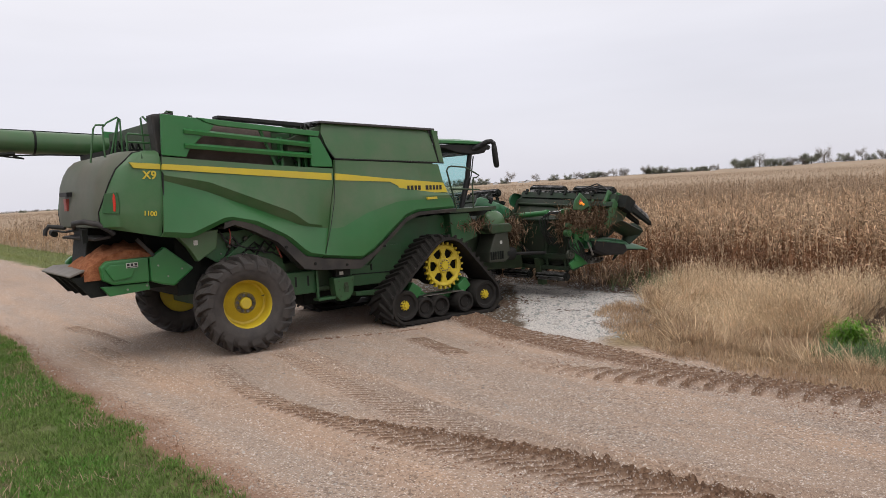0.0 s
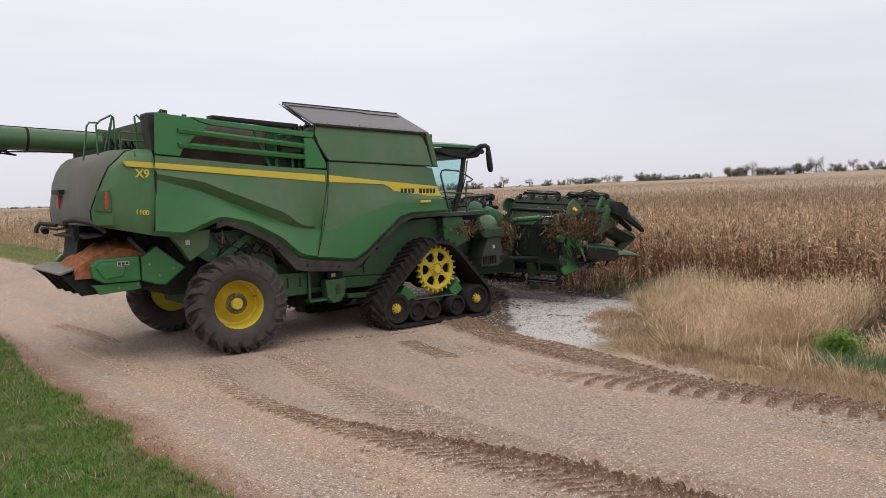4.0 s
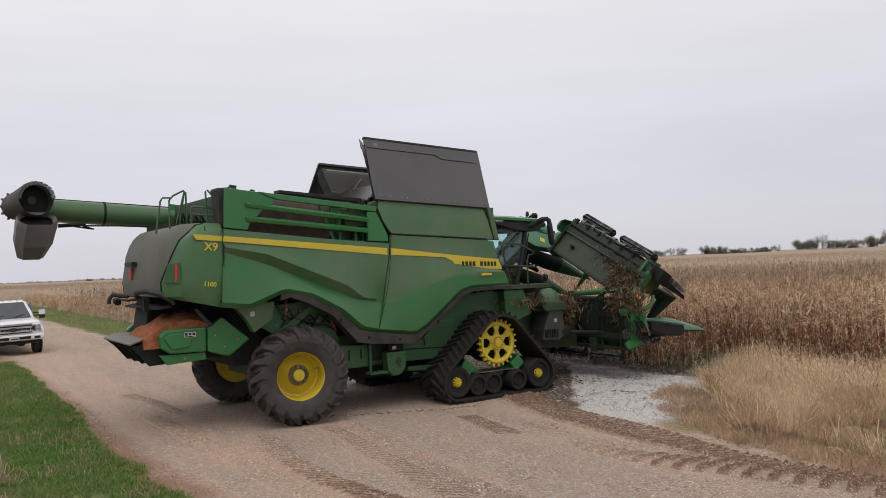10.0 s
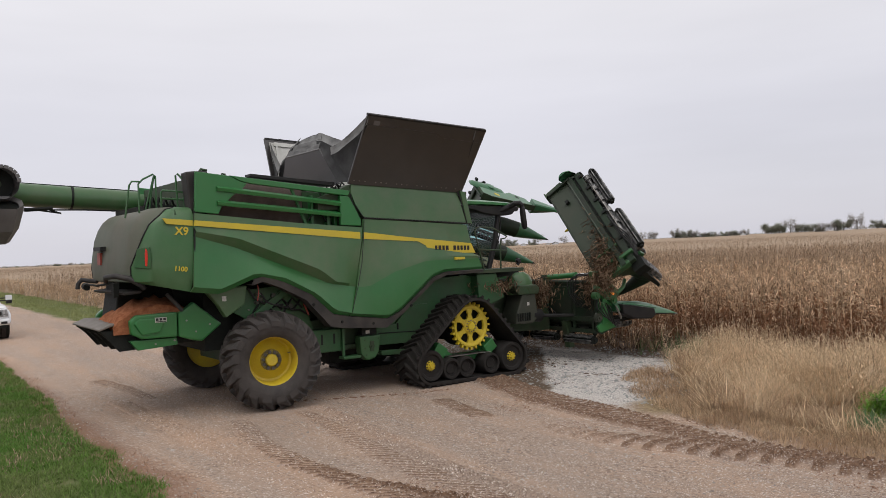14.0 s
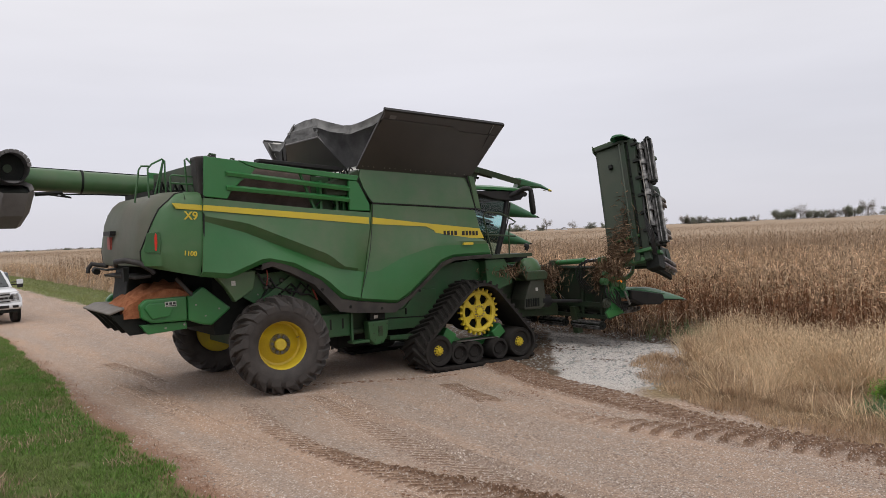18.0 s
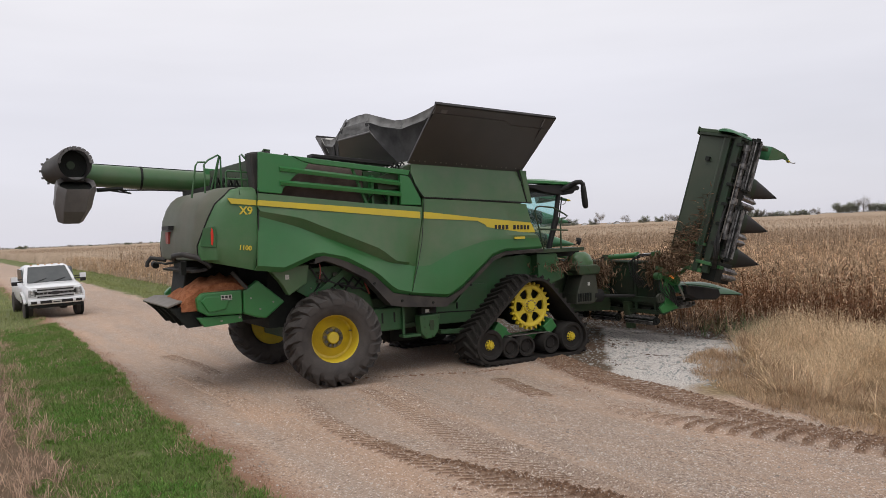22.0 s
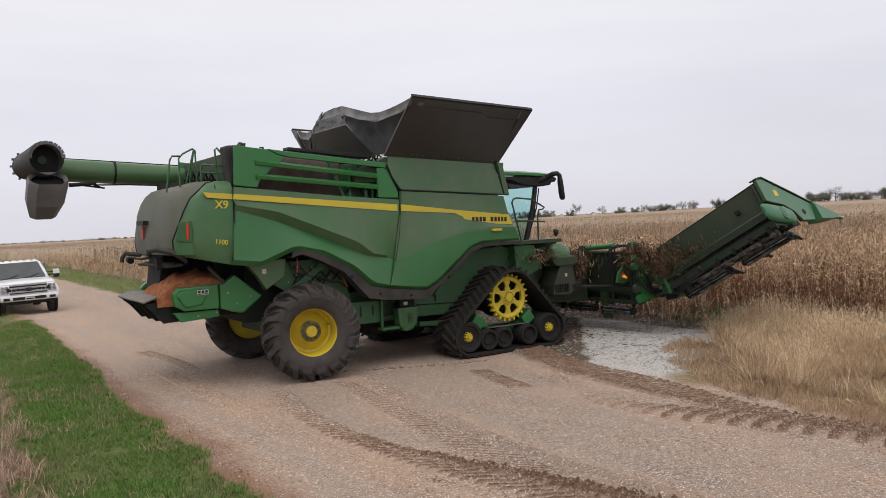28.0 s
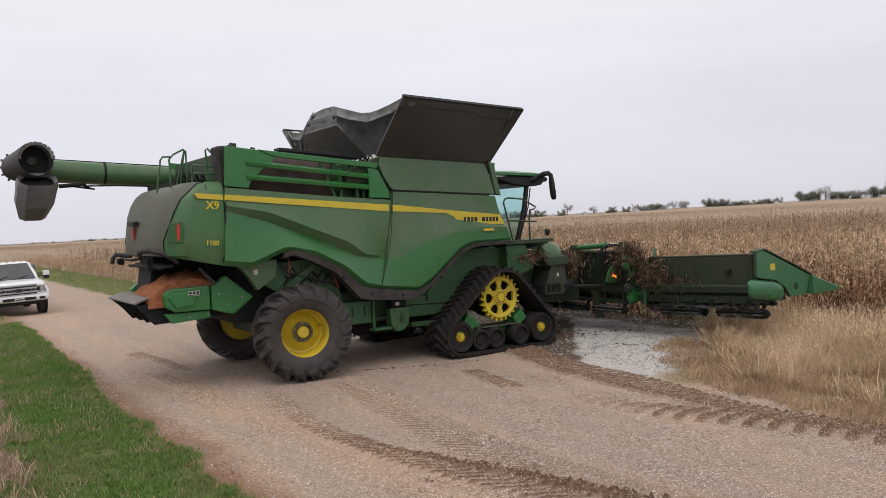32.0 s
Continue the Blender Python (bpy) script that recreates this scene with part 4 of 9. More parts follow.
def clods(name, path, spread, gap, size, material, label, seed=1, flat=0.45, keep=0.9):
    """Crumbling clods heaped along a line."""
    rnd = random.Random(seed)
    P, length = along(path, max(3, int(along(path, 2)[1] / gap)))
    vs, fs = [], []
    for k, p in enumerate(P):
        if rnd.random() > keep:
            continue
        t = k / len(P)
        sz = (size(t) if callable(size) else size) * rnd.uniform(0.6, 1.3)
        x, y = p[0] + rnd.gauss(0, spread), p[1] + rnd.gauss(0, spread)
        g, base, rot = 7, len(vs), rnd.uniform(0, 3.1)
        for i in range(g):
            for j in range(g):
                u, w = i / (g - 1) * 2 - 1, j / (g - 1) * 2 - 1
                r = math.hypot(u, w)
                px, py = x + sz * (u * math.cos(rot) - w * math.sin(rot) * 0.7), y + sz * (u * math.sin(rot) + w * math.cos(rot) * 0.7)
                q = noise.noise(Vector((px * 14, py * 14, seed))) + 0.6 * noise.noise(Vector((px * 37, py * 37, seed)))
                vs.append((px, py, land(px, py) + sz * flat * max(0.0, 1 - r * r) * (1 + 0.9 * q) - 0.008))
        for i in range(g - 1):
            for j in range(g - 1):
                m = base + i * g + j
                fs.append((m, m + g, m + g + 1, m + 1))
    return soup(name, np.array(vs), np.array(fs), material, label, "mud")


def smooth01(v):
    v = min(1.0, max(0.0, v))
    return v * v * (3 - 2 * v)


def band(name, left, right, gap, skew, teeth, clod, mud, label, seed, step=0.02, m=26, duty=0.45):
    """A wheel mark as relief between two edge lines: lug bars that run askew, and loose mud thrown up beside them. The
    bars' colour holds mud and their shadow. teeth, clod: heights, mud: 0 to 1, all of (t along, u across).
    """
    n = int(max(along(left, 2)[1], along(right, 2)[1]) / step)
    L, R = along(left, n)[0], along(right, n)[0]
    vs, mud_shade = [], []
    for i in range(n):
        t = i / (n - 1)
        end = smooth01(t * n * step / 0.25) * smooth01((1 - t) * n * step / 0.25)
        for j in range(m):
            u = j / (m - 1)
            x, y = L[i] * (1 - u) + R[i] * u
            n0 = noise.noise(Vector((x * 2.6, y * 2.6, seed)))
            n1 = noise.noise(Vector((x * 10.5, y * 10.5, seed + 5.0)))
            n2 = noise.noise(Vector((x * 27.0, y * 27.0, seed + 9.0)))
            n3 = noise.noise(Vector((x * 63.0, y * 63.0, seed + 2.0)))
            q = ((i * step + skew(u) + 0.025 * n0 + 0.006 * n1) / gap) % 1.0
            bar = smooth01(q / 0.08) * smooth01((duty + 0.10 - q) / 0.12)
            edge = smooth01(u / 0.10 + 0.5 * n1) * smooth01((1 - u) / 0.10 + 0.5 * n1) * end if 0 < j < m - 1 else 0.0
            th, ch = teeth(t, u), clod(t, u)
            h = th * bar * (1 + 0.35 * n1 + 0.25 * n2) + 0.006 * n2 + ch * max(0.0, 0.45 + 0.6 * bar + 0.9 * n1 + 0.7 * n2 + 0.35 * n3)
            vs.append((x, y, land(x, y) + edge * (h + 0.008) - 0.024 * (1 - edge) + 0.004))
            # mud on the bars, with the shadow they would cast put into it
            mud_shade.append(min(1.0, max(0.0, mud(t, u) * (0.02 + (0.95 + 0.4 * n1) * bar * min(1.0, th * 110) + 0.25 * n2 + 0.3 * n0 + 16.0 * ch * (0.45 + n1 + 0.5 * n2)))) * edge)
    fs = [(i * m + j, i * m + j + 1, (i + 1) * m + j + 1, (i + 1) * m + j) for i in range(n - 1) for j in range(m - 1)]
    ob = soup(name, vs, fs, GROUND, label, "tyre tracks")
    at = ob.data.attributes.new("mud", "FLOAT", "POINT")
    at.data.foreach_set("value", np.asarray(mud_shade, np.float32))
    ob.data.polygons.foreach_set("use_smooth", [True] * len(ob.data.polygons))
    return ob


def bump(u, a, b, soft=0.08):
    return smooth01((u - a) / soft) * smooth01((b - u) / soft)


# foreground tractor mark: a comb of thin teeth with a churned ridge beside it
band("tyre_track", [(-4.95, -1.9), (-5.2, -2.8), (-5.42, -4.0), (-5.46, -5.0), (-5.40, -5.9), (-5.34, -6.8), (-5.22, -7.4), (-5.13, -7.95), (-5.0, -8.5), (-4.88, -9.05), (-4.76, -9.6), (-4.62, -10.2), (-4.4, -11.2), (-4.3, -11.9)],
     [(-4.62, -2.1), (-4.80, -3.0), (-4.98, -4.2), (-5.02, -5.2), (-4.95, -6.2), (-4.76, -7.0), (-4.56, -7.55), (-4.40, -8.0), (-4.28, -8.6), (-4.14, -9.1), (-4.02, -9.7), (-3.96, -10.4), (-3.75, -11.4), (-3.65, -12.1)], 0.17, lambda u: -0.44 * u,
     lambda t, u: (0.013 + 0.022 * t) * bump(u, 0.0, 0.80, 0.05), lambda t, u: (0.002 + 0.056 * smooth01((t - 0.30) / 0.4)) * bump(u, 0.42, 0.98, 0.2), lambda t, u: 0.65 + 0.75 * smooth01((t - 0.15) / 0.3),
     "churned tractor tyre mark of brown mud across the gravel", 2.0, 0.014, 36, 0.24)
# a softer mark beside it, dry thrown gravel
band("tyre_track", [(-3.95, -2.0), (-4.05, -3.0), (-4.30, -4.3), (-4.52, -5.6), (-4.60, -6.6), (-4.58, -7.4), (-4.44, -8.2)], [(-3.72, -2.2), (-3.78, -3.2), (-3.95, -4.5), (-4.12, -5.8), (-4.18, -6.8), (-4.2, -7.6), (-4.16, -8.4)], 0.15, lambda u: -0.32 * u,
     lambda t, u: 0.011 * bump(u, 0.0, 1.0, 0.10), lambda t, u: 0.0, lambda t, u: 0.8, "fine lug marks pressed into the gravel", 4.0, 0.014, 24, 0.22)
band("tyre_track", [(-3.62, -1.8), (-3.75, -3.0), (-4.02, -4.7), (-4.24, -6.0), (-4.28, -7.0), (-4.28, -7.9), (-4.22, -8.7), (-4.12, -9.5), (-3.95, -10.5), (-3.7, -11.6)],
     [(-3.28, -1.9), (-3.38, -3.2), (-3.62, -4.9), (-3.84, -6.2), (-3.88, -7.2), (-3.88, -8.1), (-3.80, -8.9), (-3.68, -9.7), (-3.5, -10.7), (-3.2, -11.8)], 0.17, lambda u: -0.25 * u,
     lambda t, u: 0.016 * bump(u, 0.0, 1.0, 0.2), lambda t, u: 0.016 * bump(u, 0.1, 0.9, 0.3), lambda t, u: 0.12, "soft ridge of thrown gravel beside the tyre mark", 6.0, 0.02, 22, 0.5)
# the harvester's own marks, coming off the field access
band("tyre_track", [(-1.80, -5.6), (-1.95, -6.2), (-1.98, -6.8), (-1.92, -7.2), (-1.78, -7.7), (-1.58, -8.25), (-1.40, -8.8), (-1.27, -9.3), (-1.14, -9.85), (-0.92, -10.6), (-0.7, -11.4)],
     [(-1.45, -5.3), (-1.58, -5.9), (-1.55, -6.4), (-1.40, -6.9), (-1.22, -7.35), (-1.02, -7.9), (-0.86, -8.4), (-0.76, -8.9), (-0.66, -9.5), (-0.45, -10.3), (-0.2, -11.1)], 0.28, lambda u: -0.40 * u + 0.10 * math.sin(math.pi * u),
     lambda t, u: (0.014 + 0.032 * smooth01((t - 0.05) / 0.35)) * bump(u, 0.0, 0.95, 0.10), lambda t, u: 0.014 * smooth01((t - 0.25) / 0.4) * bump(u, 0.05, 1.0, 0.2), lambda t, u: 0.30 + 0.95 * smooth01((t - 0.12) / 0.3),
     "deep curled lug marks of mud, their shadow in the colour", 8.0, 0.018, 30, 0.42)
band("tyre_track", [(0.55, -0.9), (0.1, -1.5), (-0.30, -2.3), (-0.62, -3.2), (-0.90, -4.2), (-1.02, -5.4), (-1.10, -6.4), (-1.12, -7.2), (-1.10, -8.0), (-0.98, -9.0), (-0.8, -10.2), (-0.6, -11.3)],
     [(1.15, -1.1), (0.75, -1.8), (0.45, -2.6), (0.18, -3.5), (-0.05, -4.5), (-0.15, -5.6), (-0.34, -6.6), (-0.58, -7.5), (-0.62, -8.4), (-0.48, -9.2), (-0.34, -10.2), (-0.1, -11.3)], 0.15, lambda u: -0.22 * u,
     lambda t, u: 0.020 * bump(u, 0.08, 0.92, 0.10), lambda t, u: 0.018 * (bump(u, 0.0, 0.25, 0.1) + bump(u, 0.72, 1.0, 0.12)) + 0.007, lambda t, u: 1.35 + 0.3 * (u < 0.3) - 0.25 * t,
     "mud combed by the harvester's track lugs, darkened for the bars' shadow", 10.0, 0.018, 34, 0.5)
clods("mud_ridge", [(-4.72, -7.4), (-4.60, -8.0), (-4.48, -8.6), (-4.38, -9.2), (-4.27, -9.9), (-4.1, -10.6), (-3.9, -11.4)], 0.07, 0.030, lambda t: 0.022 + 0.022 * t, MUD, "crumbled mud along the churned ridge", 4, 0.7)
clods("mud_ridge", [(-1.35, -7.2), (-1.25, -7.9), (-1.1, -8.6), (-0.95, -9.3), (-0.7, -10.4)], 0.13, 0.030, 0.030, MUD, "crumbled mud between the lug marks", 5, 0.7)
clods("mud_ridge", [(0.2, -1.0), (1.0, -1.45), (1.9, -1.5), (2.6, -1.3)], 0.22, 0.010, 0.045, MUDD, "dark mud round the track", 11)
clods("mud_ridge", [(1.80, -2.90), (2.15, -3.38)], 0.10, 0.010, 0.05, MUDD, "dark crumbs of mud on the pale rock", 31, 0.25)
clods("mud_ridge", [(1.18, -4.33), (1.37, -4.56)], 0.05, 0.012, 0.04, MUDD, "dark crumbs of mud on the pale rock", 32, 0.25)
clods("mud_ridge", [(2.95, -1.50), (3.66, -2.06)], 0.12, 0.018, 0.05, MUDD, "dark crumbs of mud on the pale rock", 33, 0.25)
band("tyre_track", [(-1.86, -2.8), (-2.07, -3.85), (-2.28, -4.7)], [(-1.48, -3.0), (-1.68, -4.0), (-1.85, -4.95)], 0.12, lambda u: -0.28 * u, lambda t, u: 0.012 * bump(u, 0.05, 0.95, 0.1), lambda t, u: 0.008 * bump(u, 0.5, 1.0, 0.2), lambda t, u: 1.0,
     "short patch of lug marks in the gravel", 13.0, 0.018, 24)
clods("mud_ridge", [(-3.7, -1.2), (-2.9, -1.6), (-2.2, -1.95), (-1.6, -2.2), (-1.0, -2.3)], 0.03, 0.05, 0.045, MUD, "thin scraped line of dirt", 15)
band("tyre_track", [(-6.05, 1.5), (-5.98, -2.5), (-5.92, -5.5), (-5.8, -9.2)], [(-5.65, 1.4), (-5.6, -2.7), (-5.55, -5.7), (-5.4, -9.4)], 0.15, lambda u: 0.06 * u, lambda t, u: 0.010 * bump(u, 0.0, 1.0, 0.2), lambda t, u: 0.006, lambda t, u: 0.10,
     "faint lug marks in the dust beside the verge", 17.0, 0.025, 14)
band("tyre_track", [(-5.75, 4.4), (-5.55, 2.6), (-5.5, 0.9)], [(-5.3, 4.2), (-5.15, 2.4), (-5.2, 0.8)], 0.16, lambda u: -0.3 * u, lambda t, u: 0.010 * bump(u, 0.0, 1.0, 0.2), lambda t, u: 0.012 * bump(u, 0.2, 0.9, 0.3), lambda t, u: 0.5,
     "faint lug marks and loose dirt further down the road", 18.0, 0.025, 16)

# loose stones
stones = []
rnd = random.Random(12)
for _ in range(6):
    a = [rnd.uniform(0.7, 1.3) for _ in range(8)]
    v = np.array([(sx * a[i], sy * a[(i * 3) % 8], sz * a[(i * 5) % 8] * 0.6 + 0.2) for i, (sx, sy, sz) in enumerate(((-1, -1, -0.6), (1, -1, -0.6), (1, 1, -0.6), (-1, 1, -0.6), (-0.6, -0.6, 1), (0.6, -0.6, 1), (0.6, 0.6, 1), (-0.6, 0.6, 1)))])
    stones.append((v, np.array(((4, 5, 6, 7), (0, 1, 5, 4), (1, 2, 6, 5), (2, 3, 7, 6), (3, 0, 4, 7)))))
sow("loose_gravel", stones, 22000, (-7.0, 0.4, -11.0, 10.0), lambda X, Y: nz(X, Y, 0.8, 15.0) > -0.2, lambda X, Y: np.exp(rng_np.normal(-5.05, 0.35, len(X))), STONE, "loose limestone chips on the road", "gravel", 0)
for tag, mt, area, n in (("mud_crumbs", MUD, (-5.4, -4.0, -10.6, -6.5), 2200), ("mud_crumbs", MUD, (-1.5, 0.0, -10.6, -4.0), 3800), ("mud_crumbs", MUDD, (-0.3, 1.2, -3.5, -0.9), 1500)):
    sow(tag, stones, n, area, lambda X, Y: nz(X, Y, 1.5, 35.0) > -0.1, lambda X, Y: np.exp(rng_np.normal(-5.15, 0.42, len(X))), mt, "crumbs of mud thrown up by the tyres", "mud", 0)
sow("access_gravel", stones, 5200, (0.3, 5.2, -5.8, 4.0), lambda X, Y: nz(X, Y, 0.9, 25.0) > -0.35, lambda X, Y: np.exp(rng_np.normal(-4.5, 0.35, len(X))), PALE, "pale crushed rock on the field access", "gravel", 0)
sow("corn_residue", [tuft(rnd, 6, 0.3, 0.03, 1.5, 0.15) for _ in range(5)], 700, (4.6, 7.0, -5.5, 6.0), lambda X, Y: X > 4.9, lambda X, Y: rng_np.uniform(0.4, 1.1, len(X)), HUSK, "fallen husks and broken stalks at the field edge", "crop residue", 0.3)

rnd = random.Random(12)
sow("broken_corn_stalks", plants_near, 150, (4.7, 6.5, -4.0, 8.0), lambda X, Y: nz(X, Y, 1.1, 6.0) > -0.2, lambda X, Y: rng_np.uniform(0.3, 0.65, len(X)), CORNM, "broken corn stalks left standing at the field edge", "corn", 0.35)


# ---- combine harvester ----
combine = empty("combine_harvester", pose(0, 0, 0), "large dusty green combine harvester with yellow wheels and rubber front tracks", "combine harvester")


def side_skin(lines, n=14):
    """Panel skin from lines of (x, z, out)."""
    return [[Vector((p[0], -p[2], p[1])) for p in resample(ln, n)] for ln in lines]


def two_tone(ob, row, n=21):
    """The flare below a crease holds less dust."""
    ob.data.materials.append(FLARE)
    for k in range(row * n, 5 * n):
        ob.data.polygons[k].material_index = 1
    return ob


def rear_panel(sgn):
    bm = bm_new()
    lines = [
        [(-5.25, 3.26, 1.63), (-4.86, 3.22, 1.63), (-3.5, 3.08, 1.64), (-2.24, 2.98, 1.64)],
        [(-5.27, 3.04, 1.65), (-4.5, 2.97, 1.65), (-3.5, 2.87, 1.66), (-2.27, 2.76, 1.66)],
        [(-5.24, 2.97, 1.66), (-4.57, 2.84, 1.72), (-3.15, 2.27, 1.76), (-2.86, 2.05, 1.74), (-2.42, 1.98, 1.66)],
        [(-5.26, 2.89, 1.62), (-4.6, 2.70, 1.60), (-3.4, 2.22, 1.62), (-2.95, 2.02, 1.66), (-2.43, 1.93, 1.66)],
        [(-5.33, 2.10, 1.70), (-4.89, 2.045, 1.73), (-4.3, 2.275, 1.75), (-3.79, 2.16, 1.76), (-3.23, 1.86, 1.77), (-2.89, 1.555, 1.76), (-2.56, 1.48, 1.74)],
        [(-5.35, 2.02, 1.62), (-4.89, 1.96, 1.66), (-4.3, 2.19, 1.68), (-3.79, 2.06, 1.68), (-3.24, 1.78, 1.68), (-2.91, 1.49, 1.68), (-2.6, 1.42, 1.66)],
    ]
    loft(bm, side_skin(lines, 22), (0, 0.05, 0))
    if sgn > 0:
        bmesh.ops.scale(bm, vec=(1, -1, 1), verts=bm.verts[:])
        bmesh.ops.reverse_faces(bm, faces=bm.faces[:])
    return two_tone(part("rear_side_panel", bm, GREEN, combine, smooth=22), 3)


def front_panel(sgn):
    bm = bm_new()
    lines = [
        [(-2.21, 3.13, 1.64), (-1.0, 3.06, 1.65), (0.09, 2.99, 1.64)],
        [(-2.25, 2.76, 1.66), (-1.0, 2.62, 1.66), (0.24, 2.42, 1.66)],
        [(-2.34, 2.35, 1.668), (-1.5, 2.42, 1.72), (-0.8, 2.42, 1.72), (0.30, 2.38, 1.69)],
        [(-2.42, 1.93, 1.69), (-2.2, 1.92, 1.735), (-1.66, 2.16, 1.76), (-0.95, 2.33, 1.73), (0.34, 2.33, 1.68)],
        [(-2.56, 1.475, 1.76), (-1.82, 1.385, 1.76), (-1.56, 1.51, 1.75), (-0.81, 2.075, 1.73), (-0.53, 2.155, 1.72), (0.41, 2.165, 1.68)],
        [(-2.59, 1.42, 1.66), (-1.80, 1.32, 1.68), (-1.54, 1.44, 1.68), (-0.77, 2.0, 1.66), (-0.5, 2.09, 1.66), (0.43, 2.1, 1.64)],
    ]
    loft(bm, side_skin(lines, 22), (0, 0.05, 0))
    if sgn > 0:
        bmesh.ops.scale(bm, vec=(1, -1, 1), verts=bm.verts[:])
        bmesh.ops.reverse_faces(bm, faces=bm.faces[:])
    return two_tone(part("front_side_panel", bm, GREEN, combine, smooth=22), 3)


def mirror_y(bm):
    bmesh.ops.scale(bm, vec=(1, -1, 1), verts=bm.verts[:])
    bmesh.ops.reverse_faces(bm, faces=bm.faces[:])


def tank_panel(sgn):
    bm = bm_new()
    lines = [[(-2.37, 3.785, 1.55), (-0.06, 3.655, 1.55)], [(-2.42, 3.62, 1.590), (-0.02, 3.49, 1.590)], [(-2.35, 3.40, 1.622), (0.03, 3.27, 1.622)], [(-2.20, 3.165, 1.64), (0.09, 3.035, 1.64)]]
    loft(bm, side_skin(lines, 6), (0, 0.05, 0))
    if sgn > 0:
        mirror_y(bm)
    return part("grain_tank_panel", bm, GREEN, combine, smooth=50)


def front_post(sgn):
    bm = bm_new()
    prism(bm, [(-0.02, 3.66), (0.11, 3.63), (0.25, 3.0), (0.13, 3.02)], sgn * 1.56, sgn * 1.63)
    return part("tank_front_post", bm, GREEN, combine, bevel=0.012)


def louvre_side(sgn):
    """Open cooling bay: frame, slats and the dark screen behind."""
    bm = bm_new()
    y0, y1 = sgn * 1.56, sgn * 1.63
    prism(bm, [(-5.24, 3.28), (-5.21, 3.92), (-4.66, 3.86), (-4.48, 3.775), (-4.36, 3.74), (-4.46, 3.63), (-4.62, 3.53), (-4.71, 3.44), (-4.81, 3.34), (-4.86, 3.24)], y0, y1)
    prism(bm, [(-4.66, 3.865), (-2.46, 3.635), (-2.50, 3.545), (-4.30, 3.735), (-4.50, 3.785)], y0, sgn * 1.645)
    prism(bm, [(-2.66, 3.55), (-2.50, 3.54), (-2.46, 3.50), (-2.25, 3.12), (-2.25, 3.01), (-2.66, 3.03)], y0, y1)
    part_split("louvre_frame", bm, GREENC, combine, bevel=0.012)
    for za, zb in ((3.655, 3.405), (3.425, 3.215)):
        bm = bm_new()
        xs = [(-4.88, za), (-2.66, zb)]
        loft(bm, [[Vector((x, sgn * 1.60, z + 0.05)) for x, z in xs], [Vector((x, sgn * 1.68, z + 0.01)) for x, z in xs], [Vector((x, sgn * 1.66, z - 0.045)) for x, z in xs]], (0, -sgn * 0.03, 0))
        part("louvre_slat", bm, GREENC, combine, bevel=0.006)
    # the bulged intake screen, and the cooler's plumbing beside it
    bm = bm_new()
    loft(bm, [[Vector((x, sgn * (1.33 + 0.15 * (1 - ((x + 4.1) / 0.85) ** 2) * (1 - v * v)), 3.46 - 0.10 * (x + 4.1) + v * 0.33)) for x in np.linspace(-4.95, -3.25, 14)] for v in np.linspace(-1, 1, 9)], (0, -sgn * 0.03, 0))
    part("cooling_screen", bm, SCREEN, combine, "dusty brown mesh screen", smooth=40)
    bm = bm_new()
    box(bm, -3.24, -2.58, sgn * 1.30, sgn * 1.34, 2.98, 3.62)
    part("cooler_backing", bm, UNDERG, combine, bevel=0.008)
    bm = bm_new()
    for x in (-3.15, -2.84, -2.70):
        box(bm, x, x + 0.05, sgn * 1.35, sgn * 1.47, 3.0, 3.56)
    prism(bm, [(-3.55, 3.70), (-3.50, 3.70), (-3.22, 3.02), (-3.27, 3.02)], sgn * 1.46, sgn * 1.50)
    part_split("cooler_strut", bm, GREENC, combine, bevel=0.006)
    bm = bm_new()
    for k in range(5):
        x, z = -3.10 + 0.09 * k, 3.08 + 0.07 * k
        tube(bm, [(x - 0.1, sgn * 1.44, z + 0.05), (x, sgn * 1.47, z + 0.16), (x + 0.16, sgn * 1.45, z + 0.14), (x + 0.26, sgn * 1.43, z + 0.02)], 0.016, 6)
    lathe(bm, [(0.0, sgn * 1.50), (0.045, sgn * 1.50), (0.05, sgn * 1.44), (0.0, sgn * 1.44)], 12, centre=(-2.98, 0, 3.30))
    lathe(bm, [(0.0, sgn * 1.50), (0.035, sgn * 1.50), (0.04, sgn * 1.44), (0.0, sgn * 1.44)], 12, centre=(-2.92, 0, 3.47))
    part_split("cooler_hose", bm, BLACK, combine, smooth=50)


for sgn in (-1, 1):
    rear_panel(sgn)
    front_panel(sgn)
    tank_panel(sgn)
    front_post(sgn)
    louvre_side(sgn)

# stripes, lettering on the near and far sides
for sgn in (-1, 1):
    yy = sgn * 1.668
    bm = bm_new()
    prism(bm, [(-5.26, 3.145), (-2.30, 2.895), (-2.30, 2.775), (-5.27, 3.06)], yy, sgn * 1.62)
    part("stripe", bm, STRIPE, combine)
    bm = bm_new()
    prism(bm, [(-2.23, 2.895), (-1.08, 2.76), (0.17, 2.63), (0.27, 2.44), (-0.80, 2.48), (-0.90, 2.62), (-1.07, 2.70), (-2.24, 2.775)], yy, sgn * 1.62)
    part("stripe", bm, STRIPE, combine, "broad yellow name stripe")
rot_near = Euler((radians(90), 0, 0)).to_matrix().to_4x4()


def on_side(x, z, slope=0.0, y=-1.672):
    return Matrix.Translation((x, y, z)) @ Matrix.Rotation(radians(slope), 4, "Y") @ rot_near


# maker's name as plain bars of its size
bm = bm_new()
